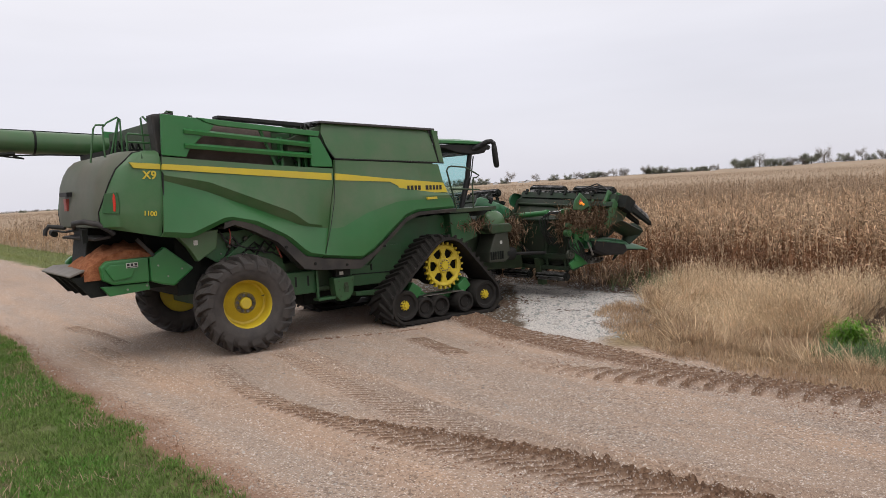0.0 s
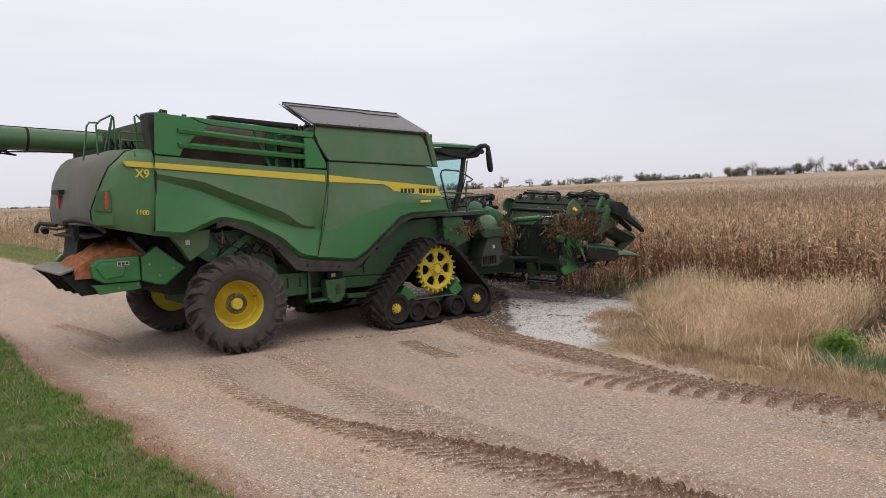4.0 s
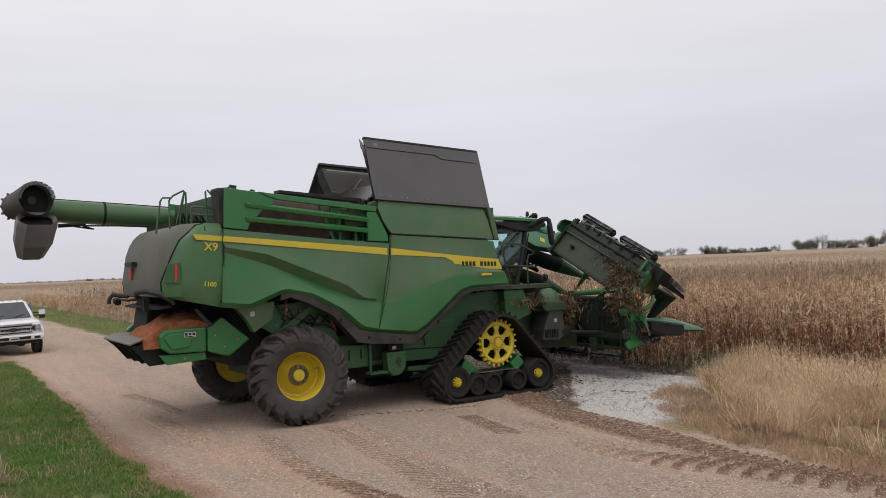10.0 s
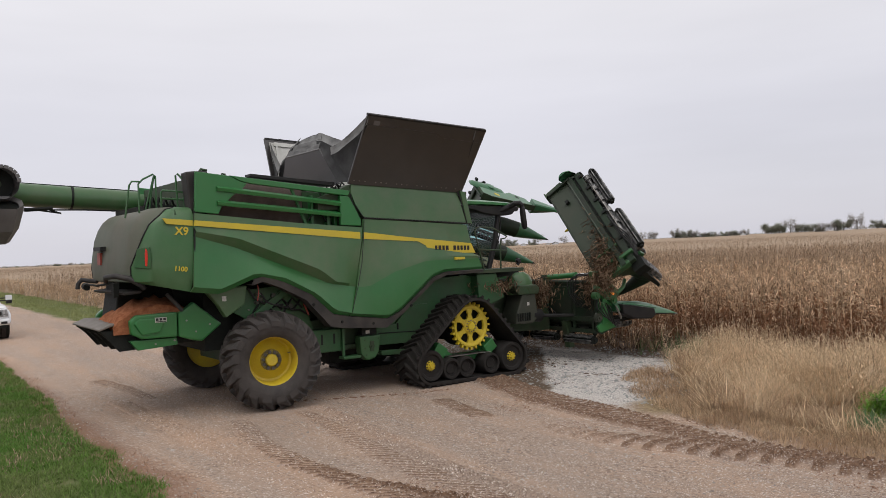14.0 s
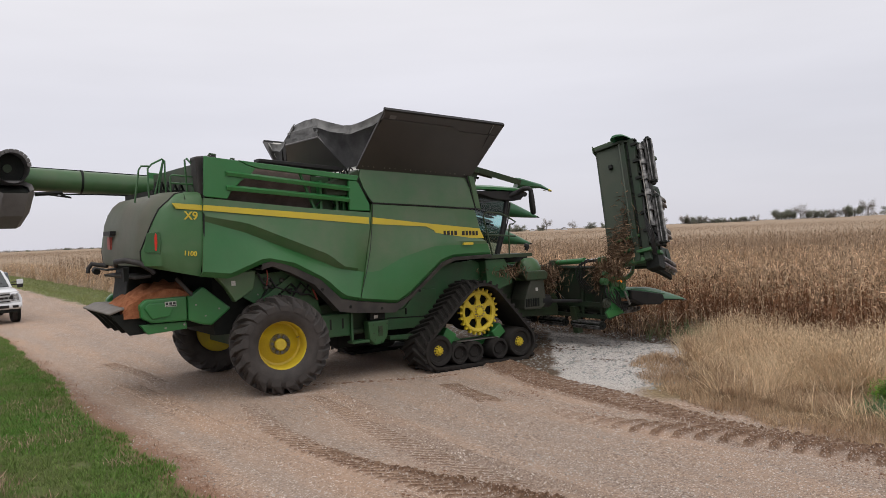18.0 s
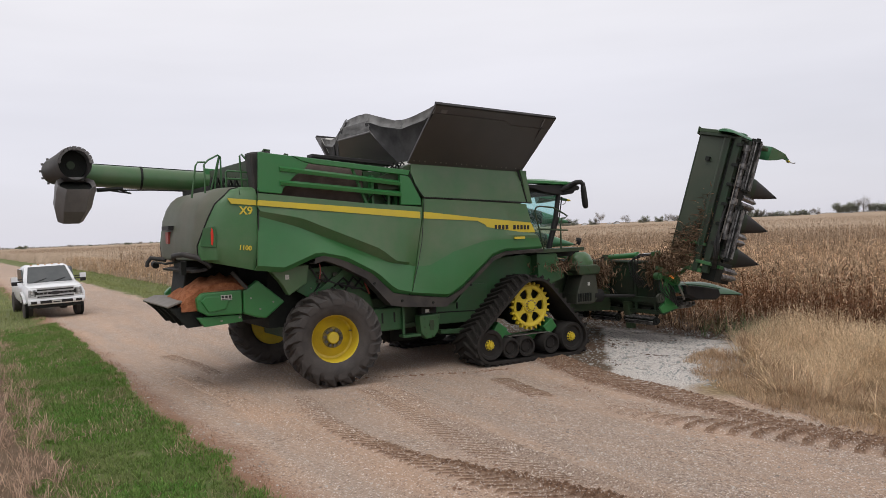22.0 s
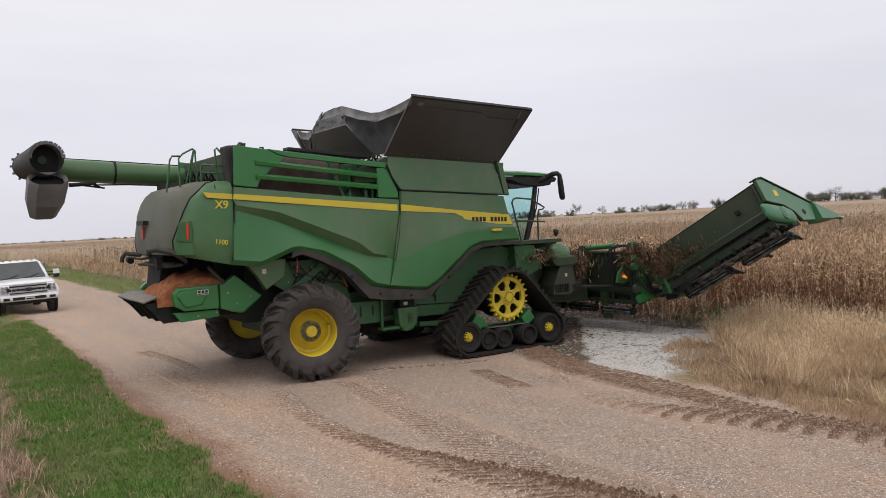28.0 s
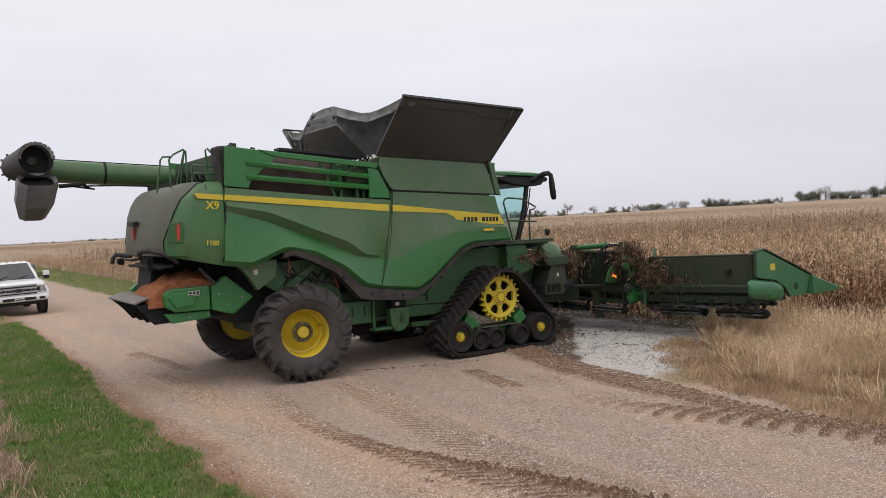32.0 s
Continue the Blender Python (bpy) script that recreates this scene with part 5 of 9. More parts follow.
for x0, x1 in ((-0.69, -0.64), (-0.61, -0.55), (-0.52, -0.47), (-0.44, -0.38), (-0.26, -0.20), (-0.17, -0.12), (-0.09, -0.04), (-0.01, 0.04), (0.07, 0.12)):
    t = (x0 + 0.7) / 0.9
    box(bm, x0, x1, -1.676, -1.66, 2.525 - 0.028 * t, 2.61 - 0.028 * t)
part_split("name_bar", bm, INK, combine, "black bar of the name")
bm = bm_new()
prism(bm, [(-5.74, 3.185), (-5.275, 3.148), (-5.275, 3.062), (-5.68, 3.098)], -1.603, -1.57)
part("stripe", bm, STRIPE, combine, "short yellow stripe end")
letters("X9", 0.175, STRIPE, combine, on_side(-5.56, 2.93, 3, -1.607), "model_lettering", "yellow model letters")
letters("1100", 0.105, STRIPE, combine, on_side(-5.60, 2.37, 7, -1.618), "model_lettering", "yellow model number")
bm = bm_new()
box(bm, -0.28, -0.05, -1.745, -1.70, 2.325, 2.37)
part("small_badge", bm, STRIPE, combine)


# rear hood: a green side shell and a dust-coated rear cap, meeting at a curved joint
HOOD_ROWS = ((2.02, -6.10, -5.33, 1.56), (2.22, -6.18, -5.31, 1.60), (2.45, -6.20, -5.29, 1.61), (2.90, -6.15, -5.27, 1.60), (3.10, -6.08, -5.26, 1.585), (3.24, -5.99, -5.25, 1.55), (3.33, -5.88, -5.25, 1.48), (3.37, -5.76, -5.25, 1.38))


hood_joint = {}


def hood_half(sgn, cap):
    bm = bm_new()
    rows = []
    for z, xr, xs, w in HOOD_ROWS:
        r = 0.40 - 0.12 * max(0.0, (z - 3.2) / 0.17)
        arc = [(xs, w), (xs - 0.3, w), (xr + r + 0.12, w - 0.02)]
        arc += [(xr + r * (1 - math.sin(a)), w - 0.02 - r * (1 - math.cos(a)) * 1.25) for a in np.linspace(0.15, 1.57, 9)]
        arc += [(xr, w * 0.35), (xr - 0.01, 0.0)]
        ln = resample([(x, y, 0) for x, y in arc], 33)
        cut = int(round(33 * float(np.interp(z, (2.02, 2.45, 2.72, 2.95, 3.1, 3.33), (0.45, 0.45, 0.43, 0.36, 0.33, 0.29)))))
        ln = ln[cut - 1:] if cap else ln[:cut]
        ln = resample([(p[0], p[1], 0) for p in ln], 18)
        rows.append([Vector((p[0], sgn * p[1], max(z, 2.02 + max(0.0, -5.33 - p[0]) * 0.235) if z < 2.5 else z)) for p in ln])
    loft(bm, rows)
    if cap:
        hood_joint[sgn] = [r[0].copy() for r in rows]
    top = rows[-1]
    mid = [Vector((p.x * 0.2 - 5.3 * 0.8, p.y * 0.3, p.z + 0.02)) for p in top]
    loft(bm, [top, mid])
    bmesh.ops.recalc_face_normals(bm, faces=bm.faces[:])
    return part("rear_cap" if cap else "rear_hood", bm, CAPDUST if cap else HOOD, combine, "grey-brown dust-coated rear cap" if cap else "dusty green rear hood", smooth=35)


for sgn in (-1, 1):
    hood_half(sgn, False)
    hood_half(sgn, True)
for sgn in (-1, 1):
    bm = bm_new()
    corner = Matrix.Translation((-5.985, sgn * 1.535, 2.60)) @ Matrix.Rotation(sgn * radians(35), 4, "Z")
    prism(bm, [(-0.020, -0.14), (0.010, -0.15), (0.025, -0.02), (0.02, 0.10), (-0.005, 0.13), (-0.02, 0.05)], -0.02, 0.02, "y", corner)
    part("tail_reflector", bm, RED, combine, "upright red reflector", bevel=0.008)
    # no recess is cut: a darker plate paints its shade
    bm = bm_new()
    prism(bm, [(-0.20, -0.16), (0.06, -0.19), (0.075, -0.02), (0.05, 0.15), (-0.14, 0.13)], -0.012, 0.012, "y", corner)
    part("reflector_recess_shade", bm, GREENM, combine, "darker green plate for the shaded recess round the reflector", bevel=0.01)
    if sgn < 0:
        continue
    bm = bm_new()
    box(bm, -6.225, -6.12, sgn * 0.50 - 0.09, sgn * 0.50 + 0.09, 2.49, 2.70)
    part("rear_reflector", bm, REDD, combine, "dusty red reflector", bevel=0.01)
    bm = bm_new()
    box(bm, -6.26, -6.10, sgn * 0.45 - 0.26, sgn * 0.45 + 0.26, 2.73, 2.80)
    part("turn_lamp", bm, BLACK, combine, "black rear lamp bar", bevel=0.015)
bm = bm_new()
for sgn in (-1, 1):
    tube(bm, [p + Vector((-0.004, sgn * 0.003, 0)) for p in hood_joint[sgn]], 0.012, 6)
part_split("hood_seal", bm, BLACK, combine)
bm = bm_new()
tube(bm, [(-5.30, -1.605, 2.03), (-5.27, -1.635, 2.6), (-5.245, -1.615, 3.3)], 0.013, 6)
tube(bm, [(-2.20, -1.655, 3.16), (-2.235, -1.668, 2.8), (-2.31, -1.71, 2.35), (-2.41, -1.72, 1.95), (-2.55, -1.74, 1.52), (-2.60, -1.68, 1.42), (-2.62, -1.70, 1.23)], 0.006, 6)
tube(bm, [(-2.20, -1.645, 3.148), (0.20, -1.645, 3.012)], 0.012, 6)
tube(bm, [(-0.045, -1.60, 3.65), (0.11, -1.64, 3.03)], 0.012, 6)
tube(bm, [(-2.45, -1.60, 3.62), (-2.40, -1.62, 3.42), (-2.20, -1.65, 3.155)], 0.009, 6)
part_split("panel_joint", bm, BLACK, combine)

# wheel-arch trim under the panels
for sgn in (-1, 1):
    bm = bm_new()
    upper = [(-4.35, 2.17), (-4.15, 2.22), (-3.79, 2.09), (-3.32, 1.86), (-3.08, 1.64), (-2.92, 1.49), (-2.6, 1.425), (-1.82, 1.325), (-1.52, 1.44), (-0.77, 2.01), (-0.48, 2.10), (0.42, 2.11)]
    lower = [(-4.36, 2.07), (-4.17, 2.12), (-3.86, 2.00), (-3.42, 1.77), (-3.20, 1.53), (-2.96, 1.27), (-2.62, 1.215), (-1.84, 1.16), (-1.50, 1.375), (-0.75, 1.945), (-0.47, 2.035), (0.42, 2.05)]

    def fine(ln):
        return [(a[0] + (b[0] - a[0]) * k / 3, a[1] + (b[1] - a[1]) * k / 3) for a, b in zip(ln, ln[1:]) for k in range(3)] + [ln[-1]]
    top, bot = fine(upper), fine(lower)
    loft(bm, [[Vector((x, sgn * 1.66, z + 0.01)) for x, z in top], [Vector((x, sgn * 1.715, z - 0.008)) for x, z in top], [Vector((x, sgn * 1.70, z)) for x, z in bot], [Vector((x, sgn * 1.45, z)) for x, z in bot]])
    bmesh.ops.solidify(bm, geom=bm.faces[:], thickness=0.02)
    trim = part("arch_trim", bm, ARCH, combine, "dark plastic wheel arch trim", smooth=20)
    bm = bm_new()
    for x, z in ((-2.75, 1.34), (-2.12, 1.26), (-3.28, 1.68), (-1.30, 1.52)):
        lathe(bm, [(0.0, sgn * 1.722), (0.022, sgn * 1.722), (0.026, sgn * 1.712), (0.026, sgn * 1.69)], 10, centre=(x, 0, z))
    part_split("trim_bolt", bm, DARK, trim)

# inner body, deck and undercarriage
bm = bm_new()
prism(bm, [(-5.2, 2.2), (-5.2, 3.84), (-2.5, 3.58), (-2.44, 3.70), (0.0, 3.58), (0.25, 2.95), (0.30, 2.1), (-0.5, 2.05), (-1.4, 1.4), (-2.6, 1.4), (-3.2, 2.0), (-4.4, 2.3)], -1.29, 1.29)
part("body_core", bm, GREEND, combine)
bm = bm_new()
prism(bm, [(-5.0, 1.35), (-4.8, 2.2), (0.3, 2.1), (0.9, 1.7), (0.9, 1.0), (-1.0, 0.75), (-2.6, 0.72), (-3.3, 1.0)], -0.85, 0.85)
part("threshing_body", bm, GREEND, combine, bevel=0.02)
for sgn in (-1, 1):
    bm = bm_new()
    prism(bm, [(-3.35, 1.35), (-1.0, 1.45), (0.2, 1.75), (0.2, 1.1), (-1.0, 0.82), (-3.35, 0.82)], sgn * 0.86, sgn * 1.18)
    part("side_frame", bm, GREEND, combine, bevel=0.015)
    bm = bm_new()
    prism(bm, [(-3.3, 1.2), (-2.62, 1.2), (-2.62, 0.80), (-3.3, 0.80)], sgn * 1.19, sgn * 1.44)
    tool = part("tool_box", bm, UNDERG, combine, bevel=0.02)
    bm = bm_new()
    for x in (-3.02, -2.78):
        box(bm, x - 0.018, x + 0.018, sgn * 1.435, sgn * 1.443, 0.94, 1.12)
    part_split("box_slot", bm, DARK, tool)
    bm = bm_new()
    box(bm, -2.645, -2.60, sgn * 1.45, sgn * 1.50, 0.70, 1.20)
    box(bm, -2.66, -2.31, sgn * 1.36, sgn * 1.56, 0.655, 0.70)
    part_split("step_plate", bm, UNDERG, combine, bevel=0.008)
    bm = bm_new()
    prism(bm, [(-1.76, 0.70), (-1.20, 0.68), (-1.20, 0.58), (-1.76, 0.62)], sgn * 1.24, sgn * 1.34)
    part("lower_beam", bm, UNDERG, combine, bevel=0.01)
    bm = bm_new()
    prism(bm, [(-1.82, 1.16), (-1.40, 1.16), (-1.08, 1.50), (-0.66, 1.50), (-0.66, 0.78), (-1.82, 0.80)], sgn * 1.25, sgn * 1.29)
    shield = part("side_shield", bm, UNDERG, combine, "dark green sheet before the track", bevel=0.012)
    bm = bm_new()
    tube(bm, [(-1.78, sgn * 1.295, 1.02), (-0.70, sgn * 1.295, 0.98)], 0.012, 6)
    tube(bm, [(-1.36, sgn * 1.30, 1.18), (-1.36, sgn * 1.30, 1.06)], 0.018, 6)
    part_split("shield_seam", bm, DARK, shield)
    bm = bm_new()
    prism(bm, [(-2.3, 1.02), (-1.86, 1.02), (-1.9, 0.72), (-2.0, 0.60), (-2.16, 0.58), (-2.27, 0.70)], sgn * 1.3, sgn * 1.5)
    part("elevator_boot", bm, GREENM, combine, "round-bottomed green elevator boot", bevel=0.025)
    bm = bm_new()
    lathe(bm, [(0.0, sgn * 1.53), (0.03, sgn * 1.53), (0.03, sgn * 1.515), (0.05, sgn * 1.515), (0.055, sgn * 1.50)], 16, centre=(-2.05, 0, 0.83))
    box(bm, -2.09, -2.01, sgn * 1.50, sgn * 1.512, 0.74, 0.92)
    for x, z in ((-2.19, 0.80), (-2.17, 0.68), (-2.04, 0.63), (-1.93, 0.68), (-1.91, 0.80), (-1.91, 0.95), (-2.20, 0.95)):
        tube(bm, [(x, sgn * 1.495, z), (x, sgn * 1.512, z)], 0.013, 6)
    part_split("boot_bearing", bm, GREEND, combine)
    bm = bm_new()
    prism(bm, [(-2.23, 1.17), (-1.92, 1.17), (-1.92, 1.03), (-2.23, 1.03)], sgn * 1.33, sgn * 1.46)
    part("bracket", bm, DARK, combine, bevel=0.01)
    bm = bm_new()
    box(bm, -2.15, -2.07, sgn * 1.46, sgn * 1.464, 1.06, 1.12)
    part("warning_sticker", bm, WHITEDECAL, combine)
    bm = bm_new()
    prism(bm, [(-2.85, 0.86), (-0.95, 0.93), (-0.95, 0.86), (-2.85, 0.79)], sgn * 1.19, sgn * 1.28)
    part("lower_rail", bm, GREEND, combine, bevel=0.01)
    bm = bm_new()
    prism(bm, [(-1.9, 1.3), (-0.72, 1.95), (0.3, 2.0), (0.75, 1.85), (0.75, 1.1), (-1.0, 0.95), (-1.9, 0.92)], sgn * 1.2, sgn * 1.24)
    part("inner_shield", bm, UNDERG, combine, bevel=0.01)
    bm = bm_new()
    for k in range(7):
        x = -4.25 + 0.19 * k
        tube(bm, [(x, sgn * 1.32, 1.55 + 0.05 * (k % 3)), (x + 0.15, sgn * 1.38, 1.8), (x + 0.35, sgn * 1.34, 1.62)], 0.02, 6)
    part_split("hose", bm, DARK, combine)
# solid dark box added in place of the shaded hollow of the rear body
bm = bm_new()
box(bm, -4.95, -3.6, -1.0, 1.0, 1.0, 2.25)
part("rear_cavity_fill", bm, DARK, combine)
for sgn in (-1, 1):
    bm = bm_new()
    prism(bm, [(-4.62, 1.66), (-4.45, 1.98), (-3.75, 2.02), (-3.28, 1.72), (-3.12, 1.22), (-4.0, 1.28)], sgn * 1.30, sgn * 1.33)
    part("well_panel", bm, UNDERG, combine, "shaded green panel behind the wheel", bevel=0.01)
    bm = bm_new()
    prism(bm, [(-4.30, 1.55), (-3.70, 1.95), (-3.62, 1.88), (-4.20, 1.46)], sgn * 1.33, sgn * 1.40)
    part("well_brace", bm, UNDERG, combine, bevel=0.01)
    bm = bm_new()
    for x, z in ((-4.42, 1.86), (-4.1, 1.9), (-3.85, 1.6), (-3.5, 1.78), (-3.45, 1.45), (-4.3, 1.65)):
        tube(bm, [(x, sgn * 1.32, z), (x, sgn * 1.35, z)], 0.016, 6)
    part_split("well_bolt", bm, STEEL, combine)
    bm = bm_new()
    for x, z, r, d in ((-4.16, 1.90, 0.030, 0.10), (-4.10, 1.82, 0.035, 0.08), (-4.18, 1.76, 0.028, 0.11), (-3.86, 1.86, 0.045, 0.06), (-3.55, 1.66, 0.05, 0.05)):
        lathe(bm, [(0.0, sgn * (1.33 + d)), (r * 0.6, sgn * (1.33 + d)), (r, sgn * (1.32 + d)), (r, sgn * 1.33), (0.0, sgn * 1.33)], 12, centre=(x, 0, z))
    part_split("valve_block", bm, CASEG, combine, smooth=40)
    bm = bm_new()
    tube(bm, [(-4.16, sgn * 1.42, 2.06), (-4.15, sgn * 1.43, 1.96), (-4.17, sgn * 1.42, 1.80)], 0.010, 6)
    tube(bm, [(-3.35, sgn * 1.36, 1.85), (-3.30, sgn * 1.38, 1.66), (-3.22, sgn * 1.37, 1.48)], 0.014, 6)
    part_split("oil_line", bm, REDD, combine, smooth=50)
    bm = bm_new()
    for k in range(4):
        tube(bm, [(-4.30 + 0.22 * k, sgn * 1.34, 2.02 - 0.10 * k), (-4.22 + 0.22 * k, sgn * 1.40, 1.84 - 0.08 * k), (-4.05 + 0.22 * k, sgn * 1.39, 1.74 - 0.05 * k), (-3.90 + 0.22 * k, sgn * 1.34, 1.80 - 0.1 * k)], 0.016, 6)
    part_split("well_hose", bm, BLACK, combine, smooth=50)
bm = bm_new()
prism(bm, [(-3.05, 3.50), (-2.62, 3.66), (-2.40, 3.76), (-2.38, 3.3), (-3.05, 3.3)], -1.54, 1.54)
part("tank_sill", bm, GREEND, combine, "dark green sill behind the grain tank", bevel=0.01)
bm = bm_new()
for k in range(5):
    tube(bm, [(-2.95 + 0.1 * k, -1.45, 3.56 + 0.04 * k), (-2.93 + 0.1 * k, -1.47, 3.68 + 0.03 * k), (-2.86 + 0.1 * k, -1.43, 3.60 + 0.04 * k)], 0.018, 6)
part_split("sill_hose", bm, BLACK, combine)
bm = bm_new()
box(bm, -4.28, -3.80, -1.25, 1.25, 0.66, 0.98)
box(bm, -4.2, -3.9, -0.3, 0.3, 0.98, 1.4)
part_split("rear_axle", bm, GREEND, combine, bevel=0.03)
bm = bm_new()
box(bm, -0.25, 0.25, -1.2, 1.2, 0.75, 1.25)
box(bm, -2.4, -0.2, -0.5, 0.5, 0.45, 0.8)
part_split("front_axle", bm, DARK, combine, bevel=0.03)


# tyres
def tyre_lug_mesh(R, half):
    bm = bm_new()
    pts = [(-0.045, 0.0), (0.045, 0.0), (0.130, 0.5), (0.25, 0.92), (0.335, 1.09), (0.14, 1.09), (0.08, 0.92), (0.015, 0.5)]
    low, high = [], []
    for u, w in pts:
        y = -w * half
        drop = 0.03 * w ** 3 + (0.11 if w > 1 else 0.0)
        for lst, rr in ((low, R - 0.09 - drop), (high, R - drop)):
            a = u / R
            lst.append(bm.verts.new((rr * math.sin(a), y, rr * math.cos(a))))
    bm.faces.new(high)
    for i in range(len(pts)):
        j = (i + 1) % len(pts)
        bm.faces.new((low[i], low[j], high[j], high[i]))
    bmesh.ops.recalc_face_normals(bm, faces=bm.faces[:])
    me = bpy.data.meshes.new("tread_lug")
    bm.to_mesh(me)
    bm.free()
    me.materials.append(RUBBER)
    return me


def rear_wheel(sgn, steer, turn):
    R, half = 0.82, 0.31
    hub = bm_new()
    lathe(hub, [(0.0, -0.11), (0.08, -0.11), (0.10, -0.09), (0.10, -0.02), (0.18, -0.02), (0.185, 0.01), (0.21, 0.03), (0.33, 0.10), (0.365, 0.09), (0.38, 0.05), (0.385, -0.20), (0.40, -0.235), (0.42, -0.25), (0.425, -0.23), (0.41, -0.1), (0.41, 0.2), (0.0, 0.22)], 48)
    rim = part("rear_wheel", hub, YELLOW, combine, "yellow steel wheel with lugged tyre", smooth=30)
    rim.matrix_local = Matrix.Translation((-4.04, sgn * 1.56, R - 0.01)) @ Matrix.Rotation(radians(steer), 4, "Z") @ (Matrix.Identity(4) if sgn < 0 else Matrix.Rotation(math.pi, 4, "Z")) @ Matrix.Rotation(radians(turn), 4, "Y")
    bm = bm_new()
    lathe(bm, [(0.40, -0.24), (0.43, -0.27), (0.50, -0.305), (0.60, -0.32), (0.68, -0.295), (0.725, -0.245), (0.745, -0.1), (0.75, 0.0), (0.745, 0.1), (0.725, 0.245), (0.68, 0.295), (0.60, 0.32), (0.50, 0.305), (0.43, 0.27), (0.40, 0.24)], 64, caps=False)
    part("tyre", bm, RUBBER, rim, "dusty black tractor tyre", smooth=40)
    me = tyre_lug_mesh(R, half)
    n = 17
    for k in range(n):
        shared("tread_lug", me, rim, Matrix.Rotation(2 * math.pi * k / n, 4, "Y"))
        shared("tread_lug", me, rim, Matrix.Rotation(2 * math.pi * (k + 0.5) / n, 4, "Y") @ Matrix.Rotation(math.pi, 4, "Z") @ Matrix.Rotation(0, 4, "Y") @ Matrix.Diagonal((-1, 1, 1, 1)))
    bm = bm_new()
    for k in range(10):
        a = 2 * math.pi * k / 10
        lathe_c = (0.135 * math.cos(a), 0, 0.135 * math.sin(a))
        tube(bm, [(lathe_c[0], -0.02, lathe_c[2]), (lathe_c[0], -0.075, lathe_c[2])], 0.027, 6)
    part_split("wheel_nut", bm, NUT, rim)
    bm = bm_new()
    lathe(bm, [(0.102, -0.022), (0.102, -0.028), (0.172, -0.028), (0.178, -0.021)], 32, caps=False)
    part("hub_ring", bm, HUBRING, rim, "grimy dark ring round the hub")
    bm = bm_new()
    tube(bm, [(0.30, 0.09, 0.12), (0.32, 0.02, 0.14)], 0.01, 6)
    part("valve", bm, STEEL, rim)
    return rim


rear_wheel(-1, -11, 8)
rear_wheel(1, -11, 31)


# rubber track units
def track_unit(sgn):
    r_s, r_r, r_f = 0.50, 0.30, 0.30
    cs = [((-1.04, 0.385), r_r), ((0.0, 1.03), r_s), ((0.90, 0.36), r_f)]
    # outline of the belt round three wheels, clockwise from the bottom rear
    out = []
    for i in range(3):
        (p0, r0), (p1, r1), (p2, r2) = cs[i - 1], cs[i], cs[(i + 1) % 3]

        def normal(pa, ra, pb, rb):
            dx, dz = pb[0] - pa[0], pb[1] - pa[1]
            d = math.hypot(dx, dz)
            b = math.atan2(dz, dx) + math.acos((ra - rb) / d)
            return b
        a0, a1 = normal(p0, r0, p1, r1), normal(p1, r1, p2, r2)
        while a1 > a0:
            a1 -= 2 * math.pi
        steps = max(4, int((a0 - a1) / 0.16))
        for k in range(steps + 1):
            a = a0 + (a1 - a0) * k / steps
            out.append((p1[0] + r1 * math.cos(a), p1[1] + r1 * math.sin(a), a))
    pts = np.array([(x, z) for x, z, a in out])
    seg = np.linalg.norm(np.diff(np.vstack([pts, pts[:1]]), axis=0), axis=1)
    cum = np.concatenate(([0], np.cumsum(seg)))
    ring = np.vstack([pts, pts[:1]])

    def at(s):
        s = s % cum[-1]
        return np.interp(s, cum, ring[:, 0]), np.interp(s, cum, ring[:, 1])
    n = 120
    base = [at(cum[-1] * k / n) for k in range(n)]
    y_in, y_out = sgn * 1.22, sgn * 1.98
    bm = bm_new()
    rows = []
    for k in range(n):
        x0, z0 = base[k]
        xa, za = base[k - 1]
        xb, zb = base[(k + 1) % n]
        t = Vector((xb - xa, 0, zb - za)).normalized()
        nrm = Vector((-t.z, 0, t.x))
        if nrm.dot(Vector((x0 - 0.0, 0, z0 - 0.6))) < 0:
            nrm = -nrm
        p = Vector((x0, 0, z0))
        rows.append([bm.verts.new(p + nrm * 0.0 + Vector((0, y_out, 0))), bm.verts.new(p + nrm * 0.05 + Vector((0, y_out, 0))), bm.verts.new(p + nrm * 0.05 + Vector((0, y_in, 0))), bm.verts.new(p + Vector((0, y_in, 0)))])
    for k in range(n):
        a, b = rows[k], rows[(k + 1) % n]
        for i in range(4):
            bm.faces.new((a[i], a[(i + 1) % 4], b[(i + 1) % 4], b[i]))
    bmesh.ops.recalc_face_normals(bm, faces=bm.faces[:])
    belt = part("track_belt", bm, TRACKR, combine, "black rubber track belt", smooth=50)
    # chevron lugs
    lug = bm_new()
    for s2 in (-1, 1):
        v = []
        for yv, xo in ((0.0, 0.10), (0.38, -0.10)):
            for dx, dz in ((-0.035, 0), (0.035, 0), (0.024, 0.05), (-0.024, 0.05)):
                v.append(lug.verts.new((xo + dx, s2 * yv, dz)))
        for i in range(4):
            j = (i + 1) % 4
            lug.faces.new((v[i], v[j], v[4 + j], v[4 + i]))
        lug.faces.new(v[4:8])
    bmesh.ops.recalc_face_normals(lug, faces=lug.faces[:])
    me = bpy.data.meshes.new("track_lug")
    lug.to_mesh(me)
    lug.free()
    me.materials.append(TRACKR)
    L = cum[-1]
    m_lugs = 46
    for k in range(m_lugs):
        s = L * k / m_lugs
        x0, z0 = at(s)
        xa, za = at(s - 0.04)
        xb, zb = at(s + 0.04)
        t = Vector((xb - xa, 0, zb - za)).normalized()
        nrm = Vector((-t.z, 0, t.x))
